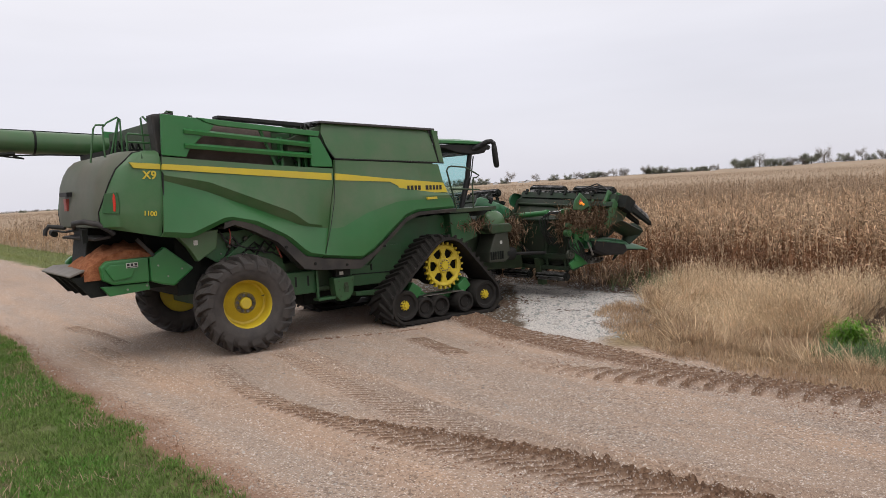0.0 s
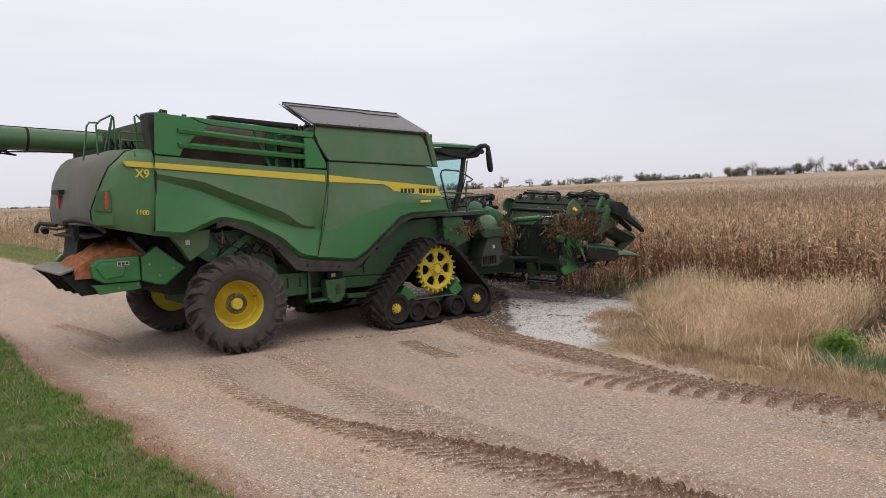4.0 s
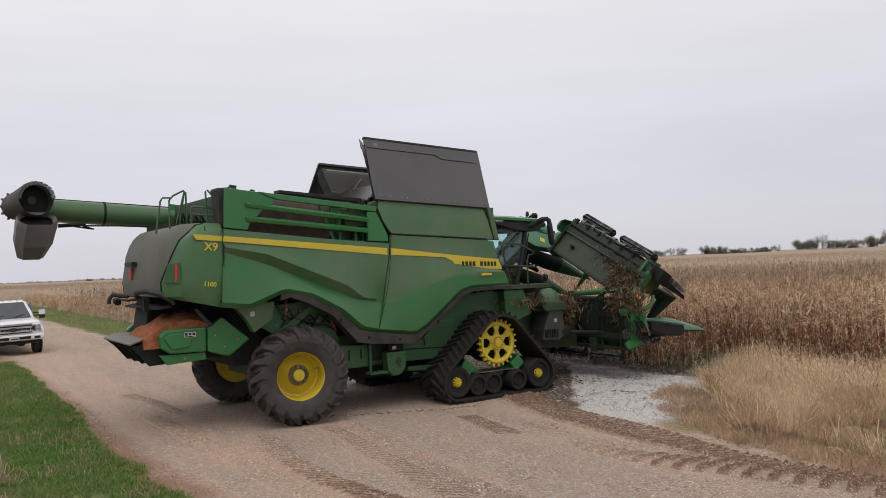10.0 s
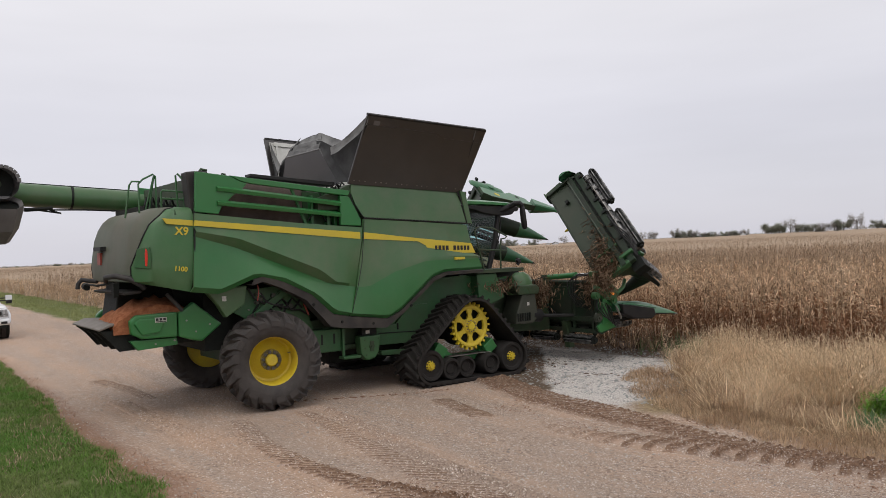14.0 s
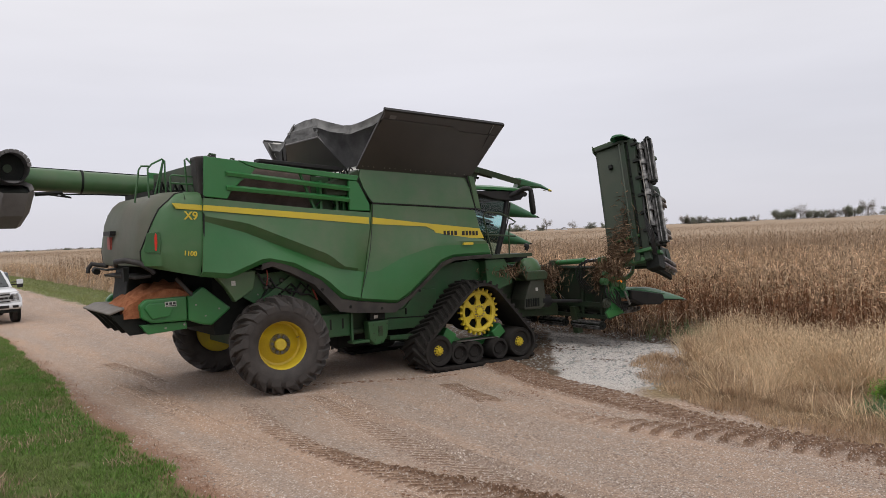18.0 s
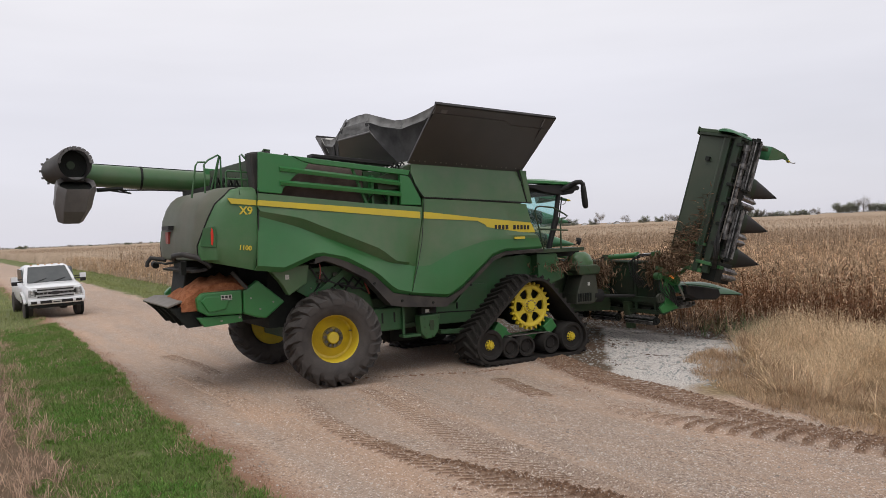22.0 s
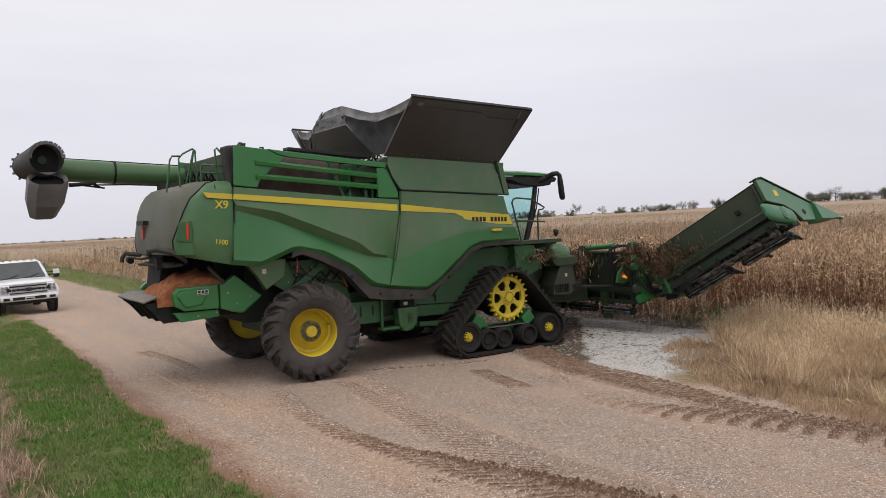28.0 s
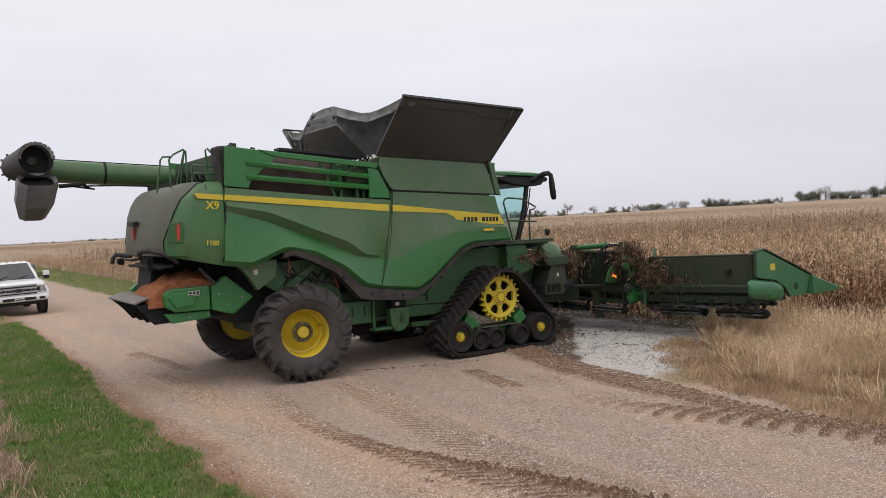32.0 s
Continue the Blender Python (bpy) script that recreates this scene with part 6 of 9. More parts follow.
        if nrm.dot(Vector((x0, 0, z0 - 0.6))) < 0:
            nrm = -nrm
        yv = nrm.cross(t)
        m = Matrix((t, yv, nrm)).transposed().to_4x4()
        m.translation = Vector((x0, sgn * 1.60, z0)) + nrm * 0.048
        shared("track_lug", me, belt, m)
    # drive lugs inside the belt are seen as teeth of the sprocket
    bm = bm_new()
    nh = 6
    ys = sgn * 1.74
    ringpts = 72
    # wheel disc with six windows: ring, hub and spokes
    lathe(bm, [(0.33, ys - sgn * 0.03), (0.33, ys + sgn * 0.03), (0.37, ys + sgn * 0.05), (0.40, ys + sgn * 0.05), (0.40, ys - sgn * 0.03), (0.33, ys - sgn * 0.03)], 48, caps=False)
    spr = part("sprocket", bm, YELLOW, combine, "yellow drive sprocket with six windows and teeth", smooth=30)
    spr.matrix_local = Matrix.Translation((0.0, 0, 1.03))
    bm = bm_new()
    lathe(bm, [(0.0, ys + sgn * 0.07), (0.07, ys + sgn * 0.07), (0.08, ys + sgn * 0.05), (0.13, ys + sgn * 0.05), (0.15, ys + sgn * 0.03), (0.15, ys - sgn * 0.03), (0.0, ys - sgn * 0.03)], 32)
    for k in range(nh):
        a = 2 * math.pi * (k + 0.5) / nh
        c, s = math.cos(a), math.sin(a)
        q = [(0.12, -0.075), (0.22, -0.034), (0.345, -0.085), (0.345, 0.085), (0.22, 0.034), (0.12, 0.075)]
        prism(bm, [(r * c - w * s, r * s + w * c) for r, w in q], ys - sgn * 0.02, ys + sgn * 0.025)
    part_split("sprocket_spider", bm, YELLOW, spr, smooth=30)
    bm = bm_new()
    for k in range(24):
        a = 2 * math.pi * k / 24
        c, s = math.cos(a), math.sin(a)
        q = [(0.385, -0.028), (0.46, -0.012), (0.46, 0.012), (0.385, 0.028)]
        prism(bm, [(r * c - w * s, r * s + w * c) for r, w in q], ys - sgn * 0.03, ys + sgn * 0.05)
    part_split("sprocket_tooth", bm, YELLOW, spr)
    bm = bm_new()
    for k in range(12):
        a = 2 * math.pi * k / 12
        tube(bm, [(0.105 * math.cos(a), ys + sgn * 0.04, 0.105 * math.sin(a)), (0.105 * math.cos(a), ys + sgn * 0.075, 0.105 * math.sin(a))], 0.012, 6)
    part_split("hub_bolt", bm, STEEL, spr)
    bm = bm_new()
    lathe(bm, [(0.0, sgn * 1.3), (0.40, sgn * 1.3), (0.40, sgn * 1.62), (0.0, sgn * 1.62)], 32, centre=(0, 0, 0))
    part("drive_drum", bm, DARK, spr)
    # idlers
    for (cx0, cz0), r in (((-1.04, 0.385), 0.29), ((0.90, 0.36), 0.29)):
        bm = bm_new()
        y1 = sgn * 1.93
        lathe(bm, [(0.12, y1 - sgn * 0.06), (0.20, y1 - sgn * 0.05), (0.22, y1 - sgn * 0.01), (0.27, y1), (0.29, y1 - sgn * 0.03), (0.29, sgn * 1.3), (0.0, sgn * 1.3)], 40)
        w = part("idler_wheel", bm, TRACKR, combine, "black rubber idler wheel", smooth=35)
        w.matrix_local = Matrix.Translation((cx0, 0, cz0))
        bm = bm_new()
        lathe(bm, [(0.0, y1 - sgn * 0.0), (0.035, y1 - sgn * 0.0), (0.045, y1 - sgn * 0.03), (0.08, y1 - sgn * 0.03), (0.09, y1 - sgn * 0.05), (0.10, y1 - sgn * 0.055), (0.10, y1 - sgn * 0.1)], 24)
        for k in range(8):
            a = 2 * math.pi * k / 8
            tube(bm, [(0.065 * math.cos(a), y1 - sgn * 0.03, 0.065 * math.sin(a)), (0.065 * math.cos(a), y1 + sgn * 0.0, 0.065 * math.sin(a))], 0.010, 6)
        hub = part("idler_hub", bm, YELLOW, w, "yellow hub cap", smooth=30)
        bm = bm_new()
        for k in range(10):
            a = 2 * math.pi * k / 10 + 0.2
            tube(bm, [(0.088 * math.cos(a), y1 - sgn * 0.06, 0.088 * math.sin(a)), (0.088 * math.cos(a), y1 - sgn * 0.028, 0.088 * math.sin(a))], 0.013, 6)
        part_split("hub_bolt", bm, BLACK, w)
    for cx0 in (-0.58, -0.22, 0.38):
        bm = bm_new()
        y1 = sgn * 1.92
        lathe(bm, [(0.0, y1 - sgn * 0.05), (0.09, y1 - sgn * 0.05), (0.11, y1 - sgn * 0.07), (0.14, y1 - sgn * 0.06), (0.15, y1), (0.19, y1), (0.20, y1 - sgn * 0.02), (0.20, sgn * 1.3), (0.0, sgn * 1.3)], 32)
        w = part("mid_roller", bm, TRACKR, combine, "black rubber mid roller", smooth=35)
        w.matrix_local = Matrix.Translation((cx0, 0, 0.285))
    bm = bm_new()
    prism(bm, [(-0.95, 0.62), (-0.62, 0.72), (-0.35, 0.50), (0.30, 0.50), (0.48, 0.76), (0.66, 0.72), (0.80, 0.42), (0.5, 0.36), (-0.7, 0.36)], sgn * 1.45, sgn * 1.62)
    part("track_frame", bm, GREENC, combine, bevel=0.02)
    bm = bm_new()
    for cx0 in (-0.70, 0.50):
        box(bm, cx0 - 0.16, cx0 + 0.10, sgn * 1.63, sgn * 1.78, 0.50, 0.72, Matrix.Translation((cx0, 0, 0.6)) @ Matrix.Rotation(radians(35 if cx0 < 0 else -35), 4, "Y") @ Matrix.Translation((-cx0, 0, -0.6)))
    part_split("suspension_arm", bm, GREENC, combine, bevel=0.02)
    bm = bm_new()
    box(bm, -0.55, 0.45, sgn * 1.62, sgn * 1.80, 0.485, 0.50)
    part("mud_ledge", bm, STEEL, combine)


track_unit(-1)
track_unit(1)

# residue chopper and spreader at the back
for sgn in (-1, 1):
    bm = bm_new()
    prism(bm, [(-6.18, 1.60), (-6.08, 1.69), (-5.44, 1.70), (-5.44, 1.30), (-6.0, 1.31), (-6.16, 1.40)], sgn * 1.02, sgn * 1.17)
    cover = part("chopper_cover", bm, GREENC, combine, "bright green chopper cover", bevel=0.03)
    bm = bm_new()
    prism(bm, [(-6.12, 1.56), (-6.04, 1.63), (-5.74, 1.62), (-5.66, 1.54), (-5.72, 1.40), (-6.0, 1.37)], sgn * 1.165, sgn * 1.205)
    part("cover_panel", bm, GREENC, cover, bevel=0.035)
    bm = bm_new()
    prism(bm, [(-5.425, 1.70), (-5.36, 1.70), (-5.17, 1.84), (-4.71, 1.45), (-5.05, 1.19), (-5.2, 1.22), (-5.425, 1.30)], sgn * 1.02, sgn * 1.19)
    part("chopper_side", bm, GREENC, combine, "bright green chopper side plate", bevel=0.035)
    bm = bm_new()
    prism(bm, [(-6.17, 1.29), (-5.44, 1.285), (-5.42, 1.17), (-6.05, 1.13)], sgn * 1.0, sgn * 1.10)
    part("chopper_skirt", bm, GREENC, combine, bevel=0.012)
    bm = bm_new()
    for x, z in ((-5.15, 1.36), (-4.92, 1.46), (-5.3, 1.55), (-5.5, 1.25), (-5.8, 1.22)):
        tube(bm, [(x, sgn * 1.18, z), (x, sgn * 1.20, z)], 0.016, 8)
    part_split("cover_bolt", bm, STEEL, combine)
    bm = bm_new()
    prism(bm, [(-5.05, 2.02), (-4.35, 2.06), (-4.4, 1.75), (-4.72, 1.56), (-4.85, 1.78)], sgn * 1.25, sgn * 1.42)
    part("arch_bracket", bm, GREEN, combine, bevel=0.015)
    bm = bm_new()
    box(bm, -4.78, -4.71, sgn * 1.42, sgn * 1.424, 1.83, 1.91)
    part("warning_sticker", bm, WHITEDECAL, combine)
    bm = bm_new()
    tube(bm, [(-5.62, sgn * 1.25, 2.0), (-5.38, sgn * 1.25, 1.72)], 0.03, 8)
    part("hood_strut", bm, TRIM, combine)
bm = bm_new()
box(bm, -5.80, -5.62, -1.214, -1.2, 1.555, 1.635)
part("warning_sticker", bm, WHITEDECAL, combine, "white warning sticker with plain pictograms")
bm = bm_new()
for k in range(3):
    box(bm, -5.79 + 0.058 * k, -5.75 + 0.058 * k, -1.218, -1.2, 1.585, 1.625)
box(bm, -5.79, -5.63, -1.218, -1.2, 1.562, 1.575)
part_split("sticker_bar", bm, INK, combine)
# spreader tray: dark fins under a grey rim
bm = bm_new()
prism(bm, [(-6.60, 1.50), (-6.40, 1.575), (-6.05, 1.56), (-6.05, 1.525), (-6.40, 1.535), (-6.59, 1.47)], -1.0, 0.95)
part("spreader_rim", bm, TRAY, combine, "grey spreader tray rim", bevel=0.02)
bm = bm_new()
for k in range(12):
    y = -0.98 + 0.165 * k
    prism(bm, [(-6.56, 1.46), (-6.05, 1.5), (-6.04, 1.14 + 0.035 * (k % 3)), (-6.30, 1.13 + 0.05 * (k % 3))], y, y + 0.03)
part_split("spreader_fin", bm, DARK, combine)
bm = bm_new()
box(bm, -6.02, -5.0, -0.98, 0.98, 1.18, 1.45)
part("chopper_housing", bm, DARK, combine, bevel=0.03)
bm = bm_new()
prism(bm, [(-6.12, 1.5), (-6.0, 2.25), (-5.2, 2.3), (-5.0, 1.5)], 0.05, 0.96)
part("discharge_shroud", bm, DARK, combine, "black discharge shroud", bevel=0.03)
# chaff heap
bm = bm_new()
rows = []
crnd = random.Random(31)
for j in range(9):
    y = -1.06 + 1.30 * j / 8
    row = []
    for i in range(14):
        x = -6.40 + 1.25 * i / 13
        u = i / 13
        z = 1.50 + 0.44 * math.sin(math.pi * min(1, u * 0.9)) ** 0.6 * (0.62 + 0.38 * math.sin(math.pi * min(1.0, (j + 0.4) / 6.5))) + crnd.gauss(0, 0.018)
        row.append(Vector((x, y, z)))
    rows.append(row)
rows.insert(0, [Vector((p.x, p.y - 0.012, 1.40)) for p in rows[0]])
rows.append([Vector((p.x, p.y + 0.012, 1.40)) for p in rows[-1]])
loft(bm, rows)
part("chaff_mound", bm, CHAFF, combine, "mound of red-brown chaff on the spreader", smooth=60)
# hitch and rear hooks
bm = bm_new()
tube(bm, [(-6.35, -0.5, 2.22), (-6.42, -0.8, 2.30), (-6.34, -1.1, 2.32), (-6.18, -1.28, 2.27), (-6.02, -1.32, 2.16), (-5.97, -1.32, 2.10)], [0.035, 0.042, 0.045, 0.045, 0.04, 0.035], 12)
tube(bm, [(-6.15, 1.0, 2.20), (-6.28, 1.1, 2.22), (-6.38, 1.15, 2.24), (-6.44, 1.15, 2.16), (-6.45, 1.15, 2.08)], 0.04, 8)
part_split("rear_bumper_bar", bm, TRIM, combine, smooth=60)
bm = bm_new()
tube(bm, [(-6.3, -0.7, 2.2), (-6.42, -0.2, 2.16), (-6.45, 0.4, 2.18), (-6.40, 0.8, 2.16)], 0.02, 6)
tube(bm, [(-6.42, 0.55, 2.12), (-6.42, 0.7, 2.14)], 0.06, 8)
box(bm, -6.32, -6.24, -0.85, -0.7, 1.98, 2.2)
part_split("hitch_gear", bm, DARK, combine)
bm = bm_new()
prism(bm, [(-6.22, 2.05), (-5.95, 2.08), (-5.95, 2.03), (-6.20, 2.01)], -1.05, 1.0)
part("rear_step", bm, TRIM, combine, bevel=0.01)

# roof: engine deck, rails, intake
bm = bm_new()
prism(bm, [(-5.26, 3.30), (-5.30, 3.93), (-4.95, 3.96), (-4.90, 3.3)], -1.45, -1.15)
part("air_intake", bm, TRIM, combine, "dark air intake tower", bevel=0.03)
bm = bm_new()
prism(bm, [(-4.85, 3.86), (-3.0, 3.70), (-3.0, 3.66), (-4.85, 3.80)], -1.2, 1.2)
part("engine_cover", bm, TRIM, combine, "dark engine deck cover", bevel=0.01)
bm = bm_new()
prism(bm, [(-4.18, 3.93), (-2.60, 3.81), (-2.60, 3.74), (-4.18, 3.88)], -1.34, -1.10)
part("deck_rail", bm, BLACK, combine, "black rail over the cooling bay", bevel=0.008)
bm = bm_new()
tube(bm, [(-5.08, -1.42, 3.93), (-5.05, -1.42, 3.975), (-4.95, -1.42, 3.96)], 0.02, 6)
tube(bm, [(-4.72, -1.42, 3.87), (-4.70, -1.42, 3.91), (-4.64, -1.42, 3.90)], 0.015, 6)
tube(bm, [(-2.66, -1.40, 3.66), (-2.60, -1.42, 3.76), (-2.52, -1.40, 3.66)], 0.022, 6)
part_split("deck_hook", bm, GREEND, combine, smooth=50)


def rail(points, r=0.016, material=GREEND, name="hand_rail"):
    b = bm_new()
    for pts in points:
        tube(b, pts, r, 8)
    return part(name, b, material, combine, smooth=60)


rail([[(-6.14, -1.0, 3.22), (-6.06, -1.0, 3.74), (-6.02, -1.0, 3.80), (-5.90, -1.0, 3.80)],
      [(-5.92, -1.0, 3.30), (-5.92, -1.0, 3.76), (-5.84, -0.95, 3.84), (-5.66, -0.9, 3.93), (-5.62, -0.9, 3.90), (-5.62, -0.9, 3.36)],
      [(-5.64, -0.9, 3.92), (-5.80, -0.9, 3.34)], [(-5.64, -0.9, 3.92), (-5.70, -0.9, 3.60), (-5.74, -0.9, 3.34)]], 0.015, GREENM)
rail([[(-5.37, -1.2, 3.36), (-5.39, -1.2, 3.89), (-5.36, -1.2, 3.92), (-5.22, -1.2, 3.76)], [(-5.63, -1.2, 3.38), (-5.63, -1.2, 3.62), (-5.60, -1.2, 3.65), (-5.27, -1.2, 3.62), (-5.26, -1.2, 3.36)],
      [(-5.63, -1.2, 3.52), (-5.27, -1.2, 3.50)]], 0.016, GREENM)
bm = bm_new()
box(bm, -5.82, -5.3, -0.9, 0.9, 3.30, 3.43)
for k in range(5):
    tube(bm, [(-5.80 + 0.10 * k, -0.88, 3.42), (-5.76 + 0.10 * k, -0.84, 3.55), (-5.70 + 0.10 * k, -0.8, 3.42)], 0.02, 6)
part_split("rear_deck_gear", bm, DARK, combine)

# unloading auger folded along the far side
auger = bm_new()
tube(auger, [(-2.2, 1.75, 3.48), (-4.4, 1.72, 3.60), (-7.55, 1.62, 3.80)], 0.205, 24)
tube_ob = part("unloading_auger", auger, GREEN, combine, "long green unloading auger tube folded to the rear", smooth=50)
bm = bm_new()
tube(bm, [(-6.38, 1.66, 3.735), (-6.42, 1.66, 3.737)], 0.215, 24)
tube(bm, [(-2.3, 1.75, 3.70), (-5.0, 1.70, 3.85), (-7.6, 1.62, 4.01)], 0.012, 6)
tube(bm, [(-5.2, 1.5, 3.46), (-6.2, 1.5, 3.50), (-6.8, 1.46, 3.50), (-6.6, 1.5, 3.44), (-7.2, 1.46, 3.53)], 0.014, 6)
tube(bm, [(-6.75, 1.45, 3.53), (-7.2, 1.45, 3.50)], 0.035, 8)
part_split("auger_band", bm, DARK, tube_ob)
bm = bm_new()
tube(bm, [(-7.80, 2.0, 3.88), (-7.71, 1.55, 3.90), (-7.60, 1.10, 3.94), (-7.585, 1.03, 3.945)], [0.24, 0.265, 0.30, 0.285], 24, caps=False)
bmesh.ops.solidify(bm, geom=bm.faces[:], thickness=0.03)
part("auger_head", bm, GREY, tube_ob, "grey rubber auger elbow", smooth=40)
bm = bm_new()
for k in range(11):
    a = math.pi * (k + 0.5) / 11
    c = Vector((-7.585 + 0.262 * math.cos(a), 1.04, 3.945 + 0.262 * math.sin(a)))
    box(bm, -0.035, 0.035, -0.02, 0.03, -0.03, 0.035, Matrix.Translation(c) @ Matrix.Rotation(math.pi / 2 - a, 4, "Y"))
part_split("lip_scallop", bm, GREY, tube_ob, bevel=0.01)
# dark disc paints the unlit inside of the elbow
bm = bm_new()
lathe(bm, [(0.0, 0.0), (0.27, 0.0), (0.27, 0.04), (0.0, 0.04)], 20, "y", (-7.63, 1.30, 3.93))
part("auger_mouth_shade", bm, DARK, tube_ob)
bm = bm_new()
lathe(bm, [(0.0, 0.0), (0.07, 0.0), (0.07, 0.03), (0.0, 0.03)], 16, "y", (-7.63, 1.26, 3.93))
part("auger_centre", bm, GREEND, tube_ob)
# spout: an eight-sided rubber hopper, its mouth leaning out
bm = bm_new()
down, across = Vector((-0.13, 0.42, -0.90)).normalized(), Vector((1, 0, 0))
deep = down.cross(across).normalized()
rows = []
for t, w, d in ((0.05, 0.25, 0.23), (0.0, 0.30, 0.29), (0.10, 0.315, 0.30), (0.20, 0.305, 0.29), (0.42, 0.295, 0.28), (0.70, 0.205, 0.16)):
    c = Vector((-7.59, 0.98, 3.60)) + down * t
    rows.append([c + across * (w * u) + deep * (d * v) for u, v in ((1, 0.4), (0.6, 1), (-0.6, 1), (-1, 0.4), (-1, -0.4), (-0.6, -1), (0.6, -1), (1, -0.4), (1, 0.4))])
loft(bm, rows)
bm.faces.new(bm.verts[-9:-1])
part("spout", bm, GREY, tube_ob, "grey rubber discharge spout", smooth=20)
# dark plate across the mouth stands for the spout's shaded inside
bm = bm_new()
c = Vector((-7.59, 0.98, 3.60)) + down * 0.08
bm.faces.new([bm.verts.new(c + across * (0.255 * u) + deep * (0.24 * v)) for u, v in ((1, 0.4), (0.6, 1), (-0.6, 1), (-1, 0.4), (-1, -0.4), (-0.6, -1), (0.6, -1), (1, -0.4))])
bmesh.ops.solidify(bm, geom=bm.faces[:], thickness=0.01)
part("spout_mouth_shade", bm, DARK, tube_ob)
bm = bm_new()
for k in range(12):
    a = 2 * math.pi * k / 12
    c = Vector((-7.80 + 0.25 * math.cos(a), 2.0, 3.88 + 0.25 * math.sin(a)))
    box(bm, c.x - 0.018, c.x + 0.018, c.y - 0.05, c.y + 0.02, c.z - 0.018, c.z + 0.018)
part_split("elbow_lug", bm, GREY, tube_ob)
bm = bm_new()
lathe(bm, [(0.0, 0.0), (0.235, 0.0), (0.235, 0.03), (0.0, 0.03)], 20, "y", (-7.80, 1.98, 3.88))
part("elbow_cap", bm, GREY, tube_ob)


# ---- cab ----
bm = bm_new()
prism(bm, [(0.35, 2.0), (0.32, 3.26), (1.46, 3.26), (1.36, 2.7), (1.12, 2.0)], -0.98, 0.98)
for f in list(bm.faces):
    if abs(f.normal.z) > 0.9:
        bm.faces.remove(f)
cg = part("cab_glass", bm, CABGLASS, combine, "blue-green tinted cab glass")
cg.visible_shadow = False
bm = bm_new()
for sgn in (-1, 1):
    tube(bm, [(0.36, sgn * 0.98, 2.0), (0.33, sgn * 0.98, 3.25)], 0.04, 8)
    tube(bm, [(1.11, sgn * 0.98, 2.0), (1.34, sgn * 0.98, 2.7), (1.45, sgn * 0.98, 3.27)], [0.06, 0.055, 0.05], 10)
    tube(bm, [(1.18, sgn * 1.04, 2.2), (1.40, sgn * 1.04, 2.75), (1.49, sgn * 1.03, 3.15)], 0.014, 6)
part_split("cab_post", bm, BLACK, combine)
bm = bm_new()
box(bm, 0.3, 1.9, -1.05, 1.05, 1.9, 2.02)
part("cab_floor", bm, DARK, combine)
bm = bm_new()
prism(bm, [(0.40, 2.0), (0.40, 2.4), (0.46, 2.4), (0.46, 2.0)], -0.9, 0.9)
part("cab_back_wall", bm, BLACK, combine)
bm = bm_new()
box(bm, 0.52, 0.98, -0.28, 0.28, 2.30, 2.45)
box(bm, 0.48, 0.62, -0.27, 0.27, 2.42, 2.95)
box(bm, 0.65, 0.85, -0.12, 0.12, 2.02, 2.3)
part_split("operator_seat", bm, BLACK, combine, "empty black operator seat", bevel=0.05)
bm = bm_new()
tube(bm, [(1.06, -0.1, 2.0), (1.08, -0.05, 2.60)], 0.04, 8)
lathe(bm, [(0.17, -0.015), (0.185, 0.0), (0.17, 0.015), (0.155, 0.0), (0.17, -0.015)], 24, "z", (1.07, -0.05, 2.64))
part_split("steering_gear", bm, BLACK, combine)
bm = bm_new()
rows = []
for z, x0, x1, w in ((3.4, 0.25, 1.88, 1.05), (3.42, 0.2, 1.95, 1.12), (3.47, 0.2, 1.93, 1.12), (3.51, 0.3, 1.80, 0.98), (3.525, 0.4, 1.5, 0.7)):
    rows.append([Vector(p) for p in ((x0, -w, z + 0.03), (x0 + 0.75, -w, z + 0.01), (x1 - 0.15, -w, z - 0.03), (x1, -w * 0.6, z - 0.05), (x1 + 0.03, 0, z - 0.06), (x1, w * 0.6, z - 0.05), (x1 - 0.15, w, z - 0.03), (x0 + 0.75, w, z + 0.01), (x0, w, z + 0.03), (x0, -w, z + 0.03))])
loft(bm, rows)
part("cab_roof", bm, GREENC, combine, "green cab roof", smooth=30)
bm = bm_new()
prism(bm, [(0.25, 3.385), (0.3, 3.415), (1.90, 3.385), (1.95, 3.335), (1.90, 3.275), (1.84, 3.295), (1.76, 3.215), (1.58, 3.190), (1.30, 3.200), (0.98, 3.245), (0.72, 3.325)], -1.08, 1.08)
part("roof_underside", bm, BLACK, combine, "black roof visor with lamps", bevel=0.03)
bm = bm_new()
for sgn in (-1, 1):
    tube(bm, [(1.40, sgn * 1.0, 3.275), (1.60, sgn * 1.16, 3.365), (1.66, sgn * 1.30, 3.43), (1.71, sgn * 1.38, 3.435), (1.75, sgn * 1.40, 3.395), (1.76, sgn * 1.40, 3.325)], [0.055, 0.06, 0.055, 0.05, 0.05, 0.05], 10)
part_split("mirror_arm", bm, BLACK, combine)
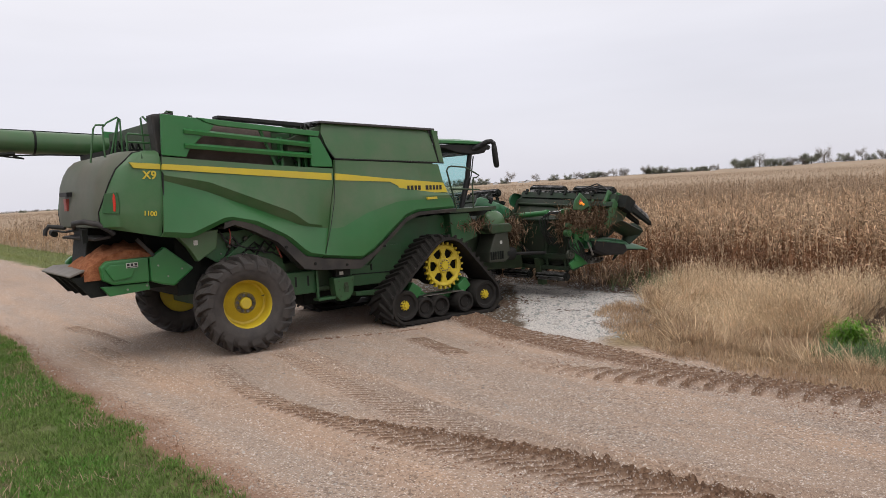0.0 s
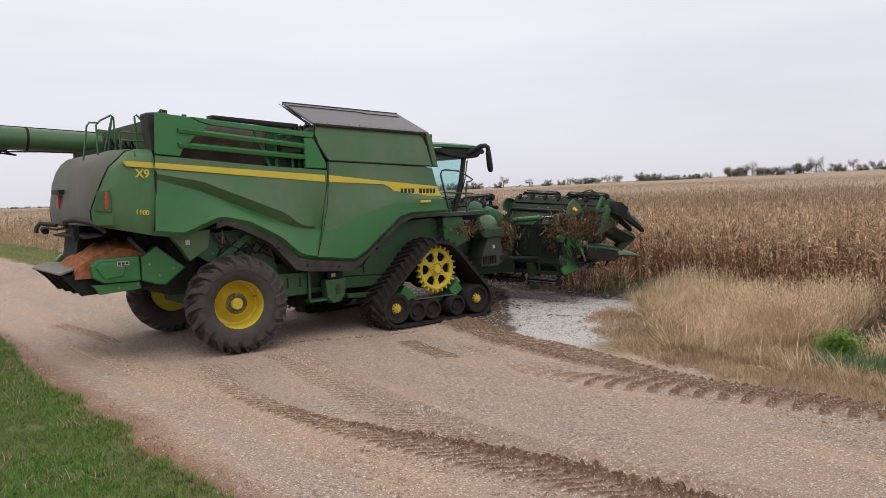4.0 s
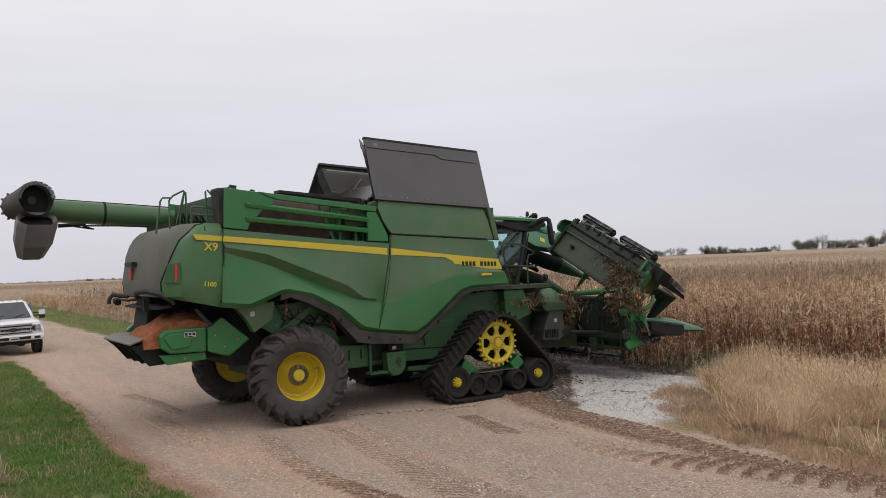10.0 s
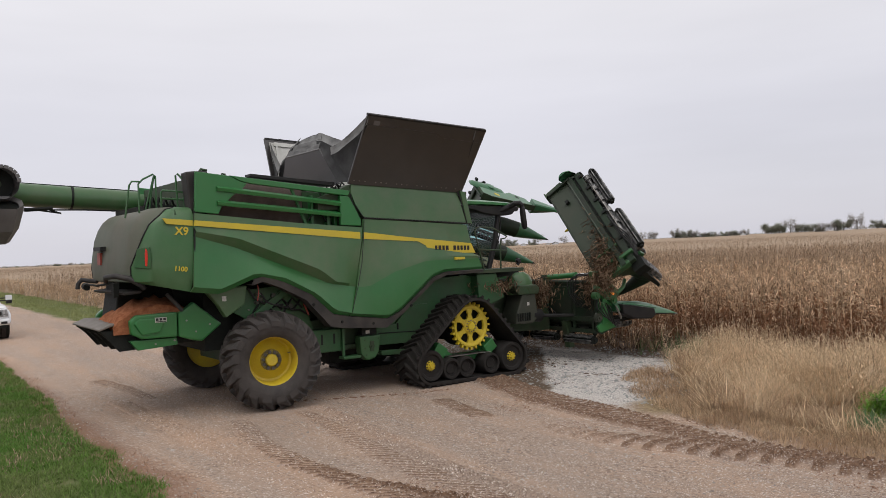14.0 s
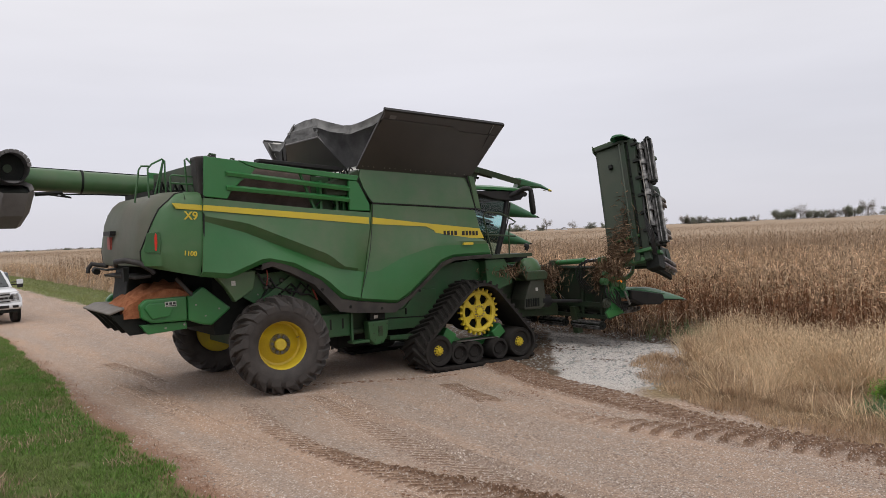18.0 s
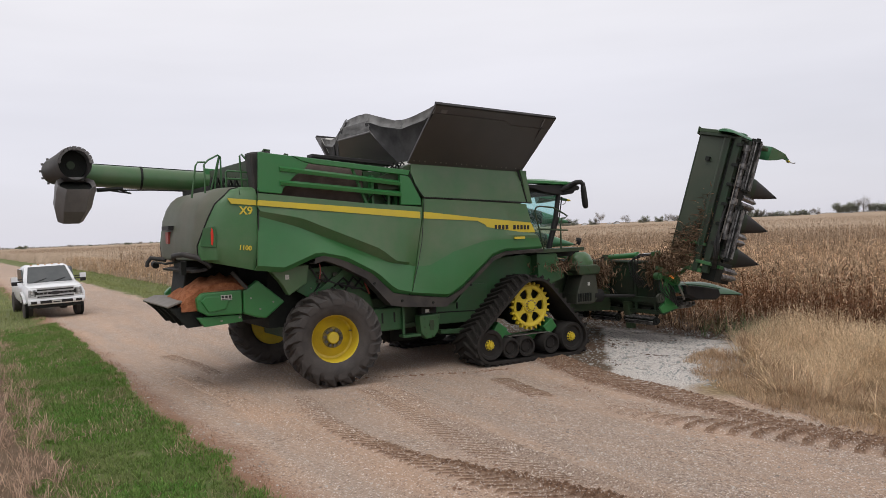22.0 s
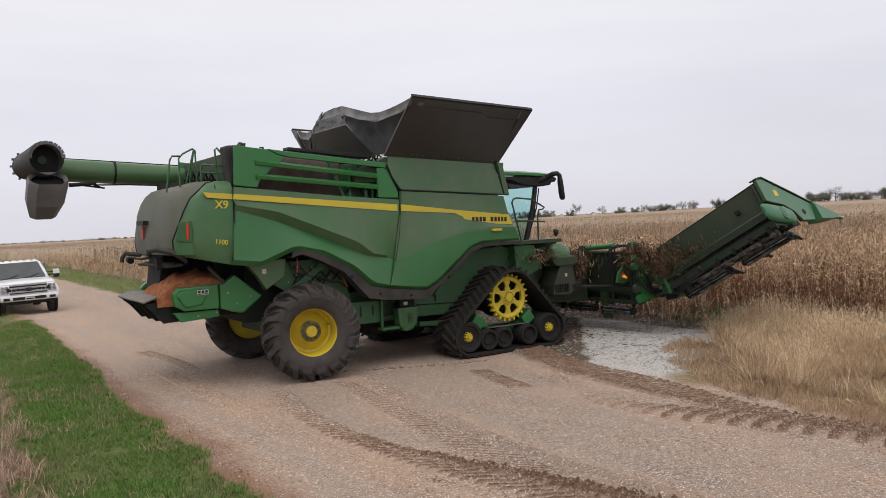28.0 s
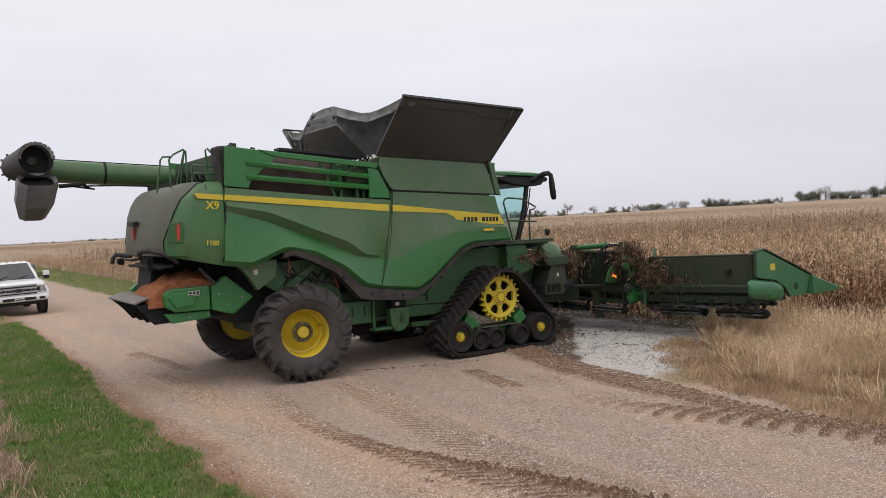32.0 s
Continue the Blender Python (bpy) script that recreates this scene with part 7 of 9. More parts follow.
for sgn in (-1, 1):
    bm = bm_new()
    rows = []
    for z, r, back in ((3.365, 0.03, 0.0), (3.345, 0.052, 0.0), (3.265, 0.062, 0.005), (3.035, 0.066, 0.03), (2.925, 0.060, 0.045), (2.885, 0.035, 0.05)):
        rows.append([Vector((1.76 + back + 0.8 * r * math.cos(a), sgn * 1.40 + 1.15 * r * math.sin(a), z)) for a in np.linspace(0, 2 * math.pi, 13)])
    loft(bm, rows)
    bmesh.ops.remove_doubles(bm, verts=bm.verts[:], dist=0.0005)
    bmesh.ops.recalc_face_normals(bm, faces=bm.faces[:])
    part("side_mirror", bm, BLACK, combine, "tall rounded black side mirror", smooth=45)
    bm = bm_new()
    box(bm, 1.80, 1.86, sgn * 1.12 - 0.03, sgn * 1.12 + 0.03, 3.395, 3.425)
    part("corner_lamp", bm, AMBER, combine, "small amber roof lamp", bevel=0.015)
bm = bm_new()
box(bm, 0.10, 0.34, -1.35, -1.25, 3.58, 3.66)
box(bm, 0.2, 0.28, -1.34, -1.26, 3.46, 3.6)
part("work_lamp", bm, BLACK, combine, bevel=0.02)
rail([[(0.64, -1.45, 2.08), (0.60, -1.45, 2.25), (0.44, -1.45, 2.86), (0.48, -1.45, 2.93), (0.56, -1.45, 2.95), (0.90, -1.45, 2.92), (1.16, -1.45, 2.80), (1.27, -1.45, 2.74), (1.20, -1.45, 2.70), (1.12, -1.45, 2.70), (1.08, -1.45, 2.55), (1.08, -1.45, 2.08)],
      [(0.50, -1.45, 2.50), (1.26, -1.45, 2.45)]], 0.017, GREEND)
bm = bm_new()
box(bm, 0.42, 1.65, -1.5, -0.98, 2.02, 2.09)
part("cab_platform", bm, GREEND, combine, bevel=0.01)
bm = bm_new()
prism(bm, [(0.45, 2.0), (0.95, 2.0), (1.15, 1.5), (0.5, 1.3)], -1.45, -1.0)
part("platform_support", bm, UNDERG, combine, bevel=0.02)
bm = bm_new()
for k in range(3):
    tube(bm, [(1.55, -1.42, 2.15), (1.58, -1.45, 2.2 + 0.03 * k), (1.52, -1.43, 2.26)], 0.04, 6)
part("work_lamp", bm, BLACK, combine)


# ---- grain tank flaps ----
LINER = mat("pale_flap_liner", (0.60, 0.60, 0.57), (0.50, 0.50, 0.47), 3.0, 0.5, 0.1, 0.05, 60, 0.08, 0.4, dust=DUST, dust_amt=0.08)


def flap_near():
    """Built flat with its hinge along x at the origin, reaching out to -y."""
    bm = bm_new()
    prism(bm, [(-1.26, 0.045), (-1.24, -1.27), (1.36, -1.27), (1.26, 0.045)], -0.02, 0.02, "z")
    ob = part("tank_flap", bm, FLAP, combine, "dark grey grain tank flap, opening", bevel=0.008)
    bm = bm_new()
    prism(bm, [(-1.20, -1.06), (0.25, -1.06), (0.42, -0.98), (1.22, -0.98), (1.24, -1.02), (0.44, -1.02), (0.28, -1.10), (-1.20, -1.10)], -0.034, -0.019, "z")
    part("flap_rib", bm, FLAP, ob, bevel=0.004)
    bm = bm_new()
    box(bm, -1.08, -0.96, -1.18, -1.10, -0.0225, -0.0195)
    part("flap_label", bm, GREY, ob, "small worn label")
    bm = bm_new()
    box(bm, -1.24, 1.34, -1.29, -1.255, -0.03, 0.03)
    part("flap_lip", bm, BLACK, ob, bevel=0.008)
    bm = bm_new()
    for k in range(22):
        x = -1.16 + 0.112 * k
        if k % 4 != 3:
            tube(bm, [(x, -0.035, -0.019), (x, -0.035, -0.030)], 0.012, 6)
    part_split("hinge_bolt", bm, STEEL, ob)
    bm = bm_new()
    prism(bm, [(-1.20, -0.10), (-1.18, -1.19), (1.26, -1.19), (1.18, -0.10)], 0.021, 0.030, "z")
    part("flap_liner", bm, LINER, ob, "pale inner sheet")
    bm = bm_new()
    for x in (-1.10, -0.35, 0.40, 1.10):
        box(bm, x - 0.03, x + 0.03, -1.16, -0.12, 0.030, 0.055)
    box(bm, -1.12, 1.16, -1.19, -1.10, 0.030, 0.060)
    box(bm, -1.12, 1.16, -0.62, -0.57, 0.030, 0.050)
    part_split("liner_rib", bm, LINER, ob, bevel=0.005)
    return ob


near_flap = flap_near()
far_flap = copy_thing(near_flap, Matrix.Identity(4))


def flap_rear():
    """The rear flap, hinge along y at the origin, reaching back to -x."""
    bm = bm_new()
    prism(bm, [(-1.28, 0.0), (1.28, 0.0), (0.72, -0.707), (-0.72, -0.707)], -0.015, 0.015, "z", Matrix.Rotation(radians(-90), 4, "Z"))
    ob = part("rear_tank_flap", bm, FLAP, combine, "dark rear grain tank flap", bevel=0.006)
    bm = bm_new()
    tube(bm, [(-0.70, -0.73, 0.0), (-0.70, 0.73, 0.0)], 0.022, 8)
    part("flap_rim", bm, GREY, ob, "pale worn flap rim")
    return ob


rear_flap = flap_rear()
front_flap = copy_thing(rear_flap, Matrix.Identity(4))
FLAP_TILT = Matrix.Rotation(radians(3.2), 4, "Y")


def near_at(a):
    return Matrix.Translation((-1.2, -1.58, 3.735)) @ FLAP_TILT @ pose(0, 0, 0, -a, 0, 0)


def far_at(a):
    return Matrix.Translation((-1.2, 1.58, 3.735)) @ FLAP_TILT @ pose(0, 0, 0, 0, 0, 180) @ pose(0, 0, 0, -a, 0, 0)


def rear_at(a):
    return pose(-2.46, 0, 3.78, 0, a, 0)


def front_at(a):
    return pose(0.04, 0, 3.62, 0, 0, 180) @ pose(0, 0, 0, 0, a, 0)


folds = []


def fold_about(ob, a, b, inside, lift=0.09):
    """A cloth piece turns about its flap's edge and lies against the flap while the tank is shut."""
    a, b = Vector(a), Vector(b)
    ax = (b - a).normalized()
    u = Vector(inside) - a
    u = (u - ax * u.dot(ax)).normalized()
    w = ax.cross(u)
    c = sum((v.co for v in ob.data.vertices), Vector()) / len(ob.data.vertices) - a
    phi = math.atan2(c.dot(w), c.dot(u))
    folds.append((ob, a, ax, -phi * 0.985, lift))


def fold_pose(a, ax, g, k, lift):
    return Matrix.Translation((0, 0, lift * k)) @ Matrix.Translation(a) @ Matrix.Rotation(g, 4, ax) @ Matrix.Translation(-a)


OPEN = {near_flap.name: near_at(44.5), far_flap.name: far_at(44.5), rear_flap.name: rear_at(65), front_flap.name: front_at(65)}


def cloth(parent, upper, lower, place, material, name, label, sag=0.05, seed=1):
    """Creased cloth between two lines given at full opening, fixed to its flap."""
    inv = OPEN[parent.name].inverted()
    up, low = resample(upper, 15), resample(lower, 15)
    rows = []
    for j in range(7):
        v = j / 6
        row = []
        for i in range(15):
            p = Vector(up[i]).lerp(Vector(low[i]), v)
            e = math.sin(math.pi * v) * (0.3 + 0.7 * math.sin(math.pi * i / 14))
            p += Vector((0.02 * noise.noise(p * 9 + Vector((seed, 0, 0))), 0.02 * noise.noise(p * 8), -0.3 * sag)) * e
            p += Vector((sag * e * 0.6, 0, 0.018 * math.sin(9 * v + i * 0.9) * e))
            row.append(inv @ place(p))
        rows.append(row)
    bm = bm_new()
    loft(bm, rows)
    bmesh.ops.solidify(bm, geom=bm.faces[:], thickness=0.010)
    return part(name, bm, material, parent, label, smooth=50)


for end_flap, front in ((rear_flap, False), (front_flap, True)):
    for sgn, side_flap in ((-1, near_flap), (1, far_flap)):
        def place(p):
            return Vector((-2.42 - p.x if front else p.x, -sgn * p.y, p.z - 0.145 if front else p.z))
        sgn_l = -sgn if front else sgn
        end_x = (1 if front else -1) * (1 if sgn < 0 else -1)
        hem = [(-2.715, -0.38, 4.80), (-2.70, -0.50, 4.79), (-2.62, -0.9, 4.67), (-2.55, -1.3, 4.56), (-2.50, -1.55, 4.53)]
        stitch = [(-2.765, -0.52, 4.60), (-2.75, -0.66, 4.60), (-2.66, -1.0, 4.48), (-2.58, -1.3, 4.42), (-2.52, -1.55, 4.40)]
        # one cloth in two tones: the sheen along its top is put into the pale hem
        piece = cloth(end_flap, hem, stitch, place, CANVAS, "tarpaulin_hem", "pale grey sagging tarpaulin hem", 0.03, 1)
        fold_about(piece, (0, sgn_l * 1.28, 0), (-0.707, sgn_l * 0.72, 0), (-0.3, 0, 0))
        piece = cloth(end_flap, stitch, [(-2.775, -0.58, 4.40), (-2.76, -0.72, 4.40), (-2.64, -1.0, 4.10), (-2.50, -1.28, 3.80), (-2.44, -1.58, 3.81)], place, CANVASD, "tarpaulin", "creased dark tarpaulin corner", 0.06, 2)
        fold_about(piece, (0, sgn_l * 1.28, 0), (-0.707, sgn_l * 0.72, 0), (-0.3, 0, 0))
        hem2 = [(-2.55, -1.34, 4.56), (-2.51, -1.53, 4.54), (-2.47, -1.8, 4.56), (-2.42, -2.2, 4.62), (-2.38, -2.50, 4.68)]
        stitch2 = [(-2.57, -1.34, 4.40), (-2.53, -1.53, 4.38), (-2.48, -1.8, 4.42), (-2.42, -2.15, 4.46), (-2.38, -2.38, 4.54)]
        piece = cloth(side_flap, hem2, stitch2, place, CANVAS, "tarpaulin_hem", "pale grey sagging tarpaulin hem", 0.03, 3)
        fold_about(piece, (end_x * 1.26, 0, 0), (end_x * 1.30, -1.32, 0), (0, -0.6, 0), 0.26 if front else 0.09)
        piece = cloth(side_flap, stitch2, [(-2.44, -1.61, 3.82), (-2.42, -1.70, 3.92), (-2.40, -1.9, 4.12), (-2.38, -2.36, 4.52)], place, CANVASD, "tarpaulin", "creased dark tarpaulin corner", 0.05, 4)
        fold_about(piece, (end_x * 1.26, 0, 0), (end_x * 1.30, -1.32, 0), (0, -0.6, 0), 0.26 if front else 0.09)

    def place(p):
        return Vector((-2.42 - p.x if front else p.x, p.y, p.z - 0.145 if front else p.z))
    low, mid_l, top_l = [(-2.765, -0.71, 4.42), (-2.765, 0.71, 4.42)], [(-2.77, -0.67, 4.53), (-2.77, 0.67, 4.53)], [(-2.75, -0.65, 4.64), (-2.75, 0.65, 4.64)]
    cloth(end_flap, mid_l, low, place, CANVAS, "flap_board", "grey weathered edge board", 0.0, 5)
    cloth(end_flap, top_l, [(-2.745, -0.66, 4.52), (-2.745, 0.66, 4.52)], place, CANVAS, "flap_board", "grey weathered edge board", 0.0, 6)
    cloth(end_flap, [(-2.70, -0.50, 4.79), (-2.66, 0.0, 4.82), (-2.64, 0.50, 4.80)], top_l, place, CANVAS, "tarpaulin_top", "grey tarpaulin bulging over the flap", 0.04, 7)
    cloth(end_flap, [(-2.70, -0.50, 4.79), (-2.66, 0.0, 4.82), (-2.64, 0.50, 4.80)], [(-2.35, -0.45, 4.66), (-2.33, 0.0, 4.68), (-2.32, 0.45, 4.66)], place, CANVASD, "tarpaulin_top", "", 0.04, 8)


# ---- feeder house and corn head ----
bm = bm_new()
prism(bm, [(0.8, 1.0), (0.8, 1.75), (1.6, 1.85), (3.05, 1.35), (3.05, 0.62), (1.4, 0.7)], -0.72, 0.72)
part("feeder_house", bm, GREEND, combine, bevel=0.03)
bm = bm_new()
rows = []
for z, r in ((1.50, 0.27), (1.62, 0.29), (1.78, 0.28), (1.90, 0.22), (1.97, 0.12)):
    rows.append([Vector((1.92 + r * 1.15 * math.cos(a), -1.02 + r * 0.75 * math.sin(a), z)) for a in np.linspace(0, 2 * math.pi, 17)])
loft(bm, rows)
bm.faces.new(bm.verts[-17:-1])
part("drive_cover", bm, GREEN, combine, "rounded green drive cover", smooth=40)
bm = bm_new()
prism(bm, [(1.78, 1.52), (2.14, 1.52), (2.20, 1.0), (2.05, 0.88), (1.58, 0.90), (1.60, 1.10)], -1.28, -0.80)
part("gear_case", bm, CASEG, combine, "grimy green gear case with vents", bevel=0.03)
bm = bm_new()
for k in range(6):
    box(bm, 1.62 + 0.065 * k, 1.655 + 0.065 * k, -1.30, -1.27, 0.95, 1.12)
part_split("gear_case_vent", bm, DARK, combine)
bm = bm_new()
box(bm, 1.9, 1.96, -1.284, -1.28, 1.27, 1.34)
part("warning_sticker", bm, WHITEDECAL, combine)
bm = bm_new()
tube(bm, [(2.1, -1.15, 1.05), (2.35, -1.15, 1.02)], 0.14, 16)
tube(bm, [(2.3, -1.15, 1.02), (3.1, -1.5, 0.98)], 0.038, 12)
part_split("drive_shaft", bm, BLACK, combine, smooth=40)

bm = bm_new()
prism(bm, [(1.66, 1.70), (2.16, 1.70), (2.24, 1.62), (2.20, 1.50), (1.66, 1.50), (1.58, 1.60)], -1.32, -0.85)
part("drive_ledge", bm, GREEND, combine, "dark green bevelled drive guard", bevel=0.03)

head = empty("corn_head", pose(0, 0, 0), "folding green corn head with soiled dark back sheets and husks", "corn head")


def snout_mesh_parts(bm, x0, x1, w, h, z0, drop, under=0.25):
    """A pointed hood: rounded section from x0 to its tip at x1."""
    rows = []
    for t in (0.0, 0.25, 0.5, 0.75, 0.92, 1.0):
        k = (1 - t) ** 0.85 * 0.96 + 0.04
        zc = z0 - drop * t
        rows.append([Vector((x0 + (x1 - x0) * t, w * k * math.cos(a), zc + (h * k * math.sin(a) if math.sin(a) > 0 else under * h * k * math.sin(a)))) for a in np.linspace(0, 2 * math.pi, 13)])
    loft(bm, rows)
    bm.faces.new(bm.verts[-13:-1])
    bm.verts.ensure_lookup_table()
    bm.faces.new(bm.verts[0:12])
    bmesh.ops.remove_doubles(bm, verts=bm.verts[:], dist=0.0005)
    bmesh.ops.recalc_face_normals(bm, faces=bm.faces[:])


def fixed_hood(parent, y, x=0.0, z=0.0, reach=1.52, material=None):
    bm = bm_new()
    rows = []
    for xx, w, h, zc in ((0.35, 0.17, 0.15, -0.20), (0.8, 0.21, 0.21, -0.27), (1.2, 0.22, 0.235, -0.32), (reach, 0.212, 0.225, -0.37)):
        rows.append([Vector((xx, w * math.cos(a), zc + (h * math.sin(a) if math.sin(a) > 0 else 0.05 * math.sin(a)))) for a in np.linspace(0, 2 * math.pi, 13)])
    loft(bm, rows)
    for sl in (slice(0, 12), slice(-13, -1)):
        bm.faces.new(list(bm.verts)[sl])
    bmesh.ops.remove_doubles(bm, verts=bm.verts[:], dist=0.0005)
    ob = part("row_hood", bm, material or HEADG, parent, "row divider hood", smooth=40)
    ob.matrix_local = Matrix.Translation((x, y, z))
    return ob


def snout(parent, y, x=0.0, z=0.0, material=None, tip=None, under=0.25):
    """The pointed front of a divider; it hinges at its root."""
    bm = bm_new()
    snout_mesh_parts(bm, -0.02, 0.98, 0.215, 0.215, 0.0, 0.10, under)
    ob = part("snout", bm, material or SNOUT, parent, "pointed green poly snout", smooth=45)
    ob.data.materials.append(BLACK)
    # underside and root black: shade of the hollow shell put into the colour
    for f in ob.data.polygons:
        f.material_index = int(f.normal.z < -0.6 or f.normal.x < -0.8)
    ob.matrix_local = Matrix.Translation((x + 1.54, y, z - 0.36))
    bm = bm_new()
    tube(bm, [(0.89, 0, -0.093), (0.96, 0, -0.10), (1.01, 0, -0.105)], [0.034, 0.022, 0.008], 10)
    part("snout_tip", bm, tip or BLACK, ob, smooth=40)
    return ob


def row_unit(parent, y, x=0.0, z=0.0):
    """Deck plates, snapping rolls and gearbox of one row, seen from below."""
    bm = bm_new()
    for s in (-1, 1):
        prism(bm, [(x + 0.45, z - 0.40), (x + 1.30, z - 0.42), (x + 1.22, z - 0.49), (x + 0.45, z - 0.52)], y + s * 0.16 - 0.05, y + s * 0.16 + 0.05)
    part_split("deck_plate", bm, DARK, parent, bevel=0.008)
    bm = bm_new()
    for s in (-1, 1):
        for k in range(7):
            box(bm, x + 0.50 + 0.11 * k, x + 0.56 + 0.11 * k, y + s * 0.115 - 0.022, y + s * 0.115 + 0.022, z - 0.575, z - 0.52)
    part_split("gathering_chain", bm, STEELW, parent, "rubbed gathering chain links")
    bm = bm_new()
    for s in (-1, 1):
        tube(bm, [(x + 0.55, y + s * 0.07, z - 0.60), (x + 1.15, y + s * 0.06, z - 0.60), (x + 1.30, y + s * 0.06, z - 0.59)], [0.058, 0.050, 0.015], 8)
    part_split("snapping_roll", bm, STEELW, parent, "rubbed steel snapping roll", smooth=40)
    bm = bm_new()
    box(bm, x + 0.22, x + 0.52, y - 0.20, y + 0.20, z - 0.64, z - 0.36)
    return part("row_gearbox", bm, DARK, parent, "worn dark row gearbox", bevel=0.02)


def roller_set(parent, y0, y1, x=0.1, z=-1.05):
    """Two ribbed stalk rollers on arms beneath the frame."""
    b = bm_new()
    q = 1 if y1 > y0 else -1
    box(b, x - 0.02, x + 0.06, min(y0, y1), max(y0, y1), z + 0.14, z + 0.21)
    n = 2
    for k in range(n):
        y = y0 + (y1 - y0) * (0.18 + 0.64 * k)
        box(b, x - 0.01, x + 0.05, y - 0.03, y + 0.03, z + 0.21, z + 0.42)
        prism(b, [(x - 0.20, z - 0.03), (x - 0.14, z - 0.05), (x + 0.04, z + 0.14), (x + 0.02, z + 0.20), (x - 0.04, z + 0.17)], y - 0.02, y + 0.02)
    frame_ob = part("roller_frame", b, DARK, parent, bevel=0.006)
    for ya, yb in ((y0 + (y1 - y0) * 0.02, y0 + (y1 - y0) * 0.98),):
        c = Matrix.Translation((x - 0.17, 0, z))
        bm2 = bm_new()
        lathe(bm2, [(0.0, ya), (0.045, ya), (0.045, ya + 0.05 * q), (0.085, ya + 0.05 * q), (0.085, ya + 0.09 * q), (0.055, ya + 0.09 * q), (0.055, yb - 0.09 * q), (0.085, yb - 0.09 * q), (0.085, yb - 0.05 * q), (0.045, yb - 0.05 * q), (0.045, yb), (0.0, yb)], 14, "y", (x - 0.17, 0, z))
        rl = part("stalk_roller", bm2, DARK, frame_ob, "black stalk roller with worn steel ribs", smooth=35)
        bm2 = bm_new()
        for s in range(7):
            a = s * 2 * math.pi / 7
            box(bm2, -0.010, 0.010, min(ya, yb) + 0.08, max(ya, yb) - 0.08, 0.052, 0.098, c @ Matrix.Rotation(a, 4, "Y"))
        part_split("roller_rib", bm2, STEELW, frame_ob, "worn shiny steel rib")
    return frame_ob


STEELW = mat("rubbed_steel", (0.028, 0.028, 0.029), (0.27, 0.265, 0.26), 9.0, 0.4, 0.5, 0.05, 60, 0.2, 0.5)
HX, HZ = 3.08, 1.535
# centre section, six rows
bm = bm_new()
prism(bm, [(HX, 1.68), (HX + 0.10, 1.74), (HX + 0.22, 1.70), (HX + 0.12, 0.98), (HX + 0.45, 0.70), (HX + 0.40, 0.64), (HX + 0.02, 0.80)], -2.14, 2.14)
centre = part("centre_frame", bm, HEADG, head, "dark soiled centre back sheet", bevel=0.012)
bm = bm_new()
tube(bm, [(HX - 0.02, -2.14, 1.70), (HX - 0.02, 2.14, 1.70)], 0.035, 8)
box(bm, HX - 0.07, HX + 0.05, -2.14, 2.14, 0.86, 0.97)
box(bm, HX - 0.05, HX + 0.05, -2.14, 2.14, 0.62, 0.70)
for y in (-2.06, -1.5, 1.5, 2.06):
    box(bm, HX - 0.05, HX + 0.0, y - 0.03, y + 0.03, 0.7, 1.70)
part_split("frame_tube", bm, HEADG, head, bevel=0.01)
bm = bm_new()
box(bm, HX - 0.016, HX - 0.001, -1.42, -0.52, 1.02, 1.60)
part("sheet_panel", bm, HEADG, head, "dark recessed back panel", bevel=0.01)
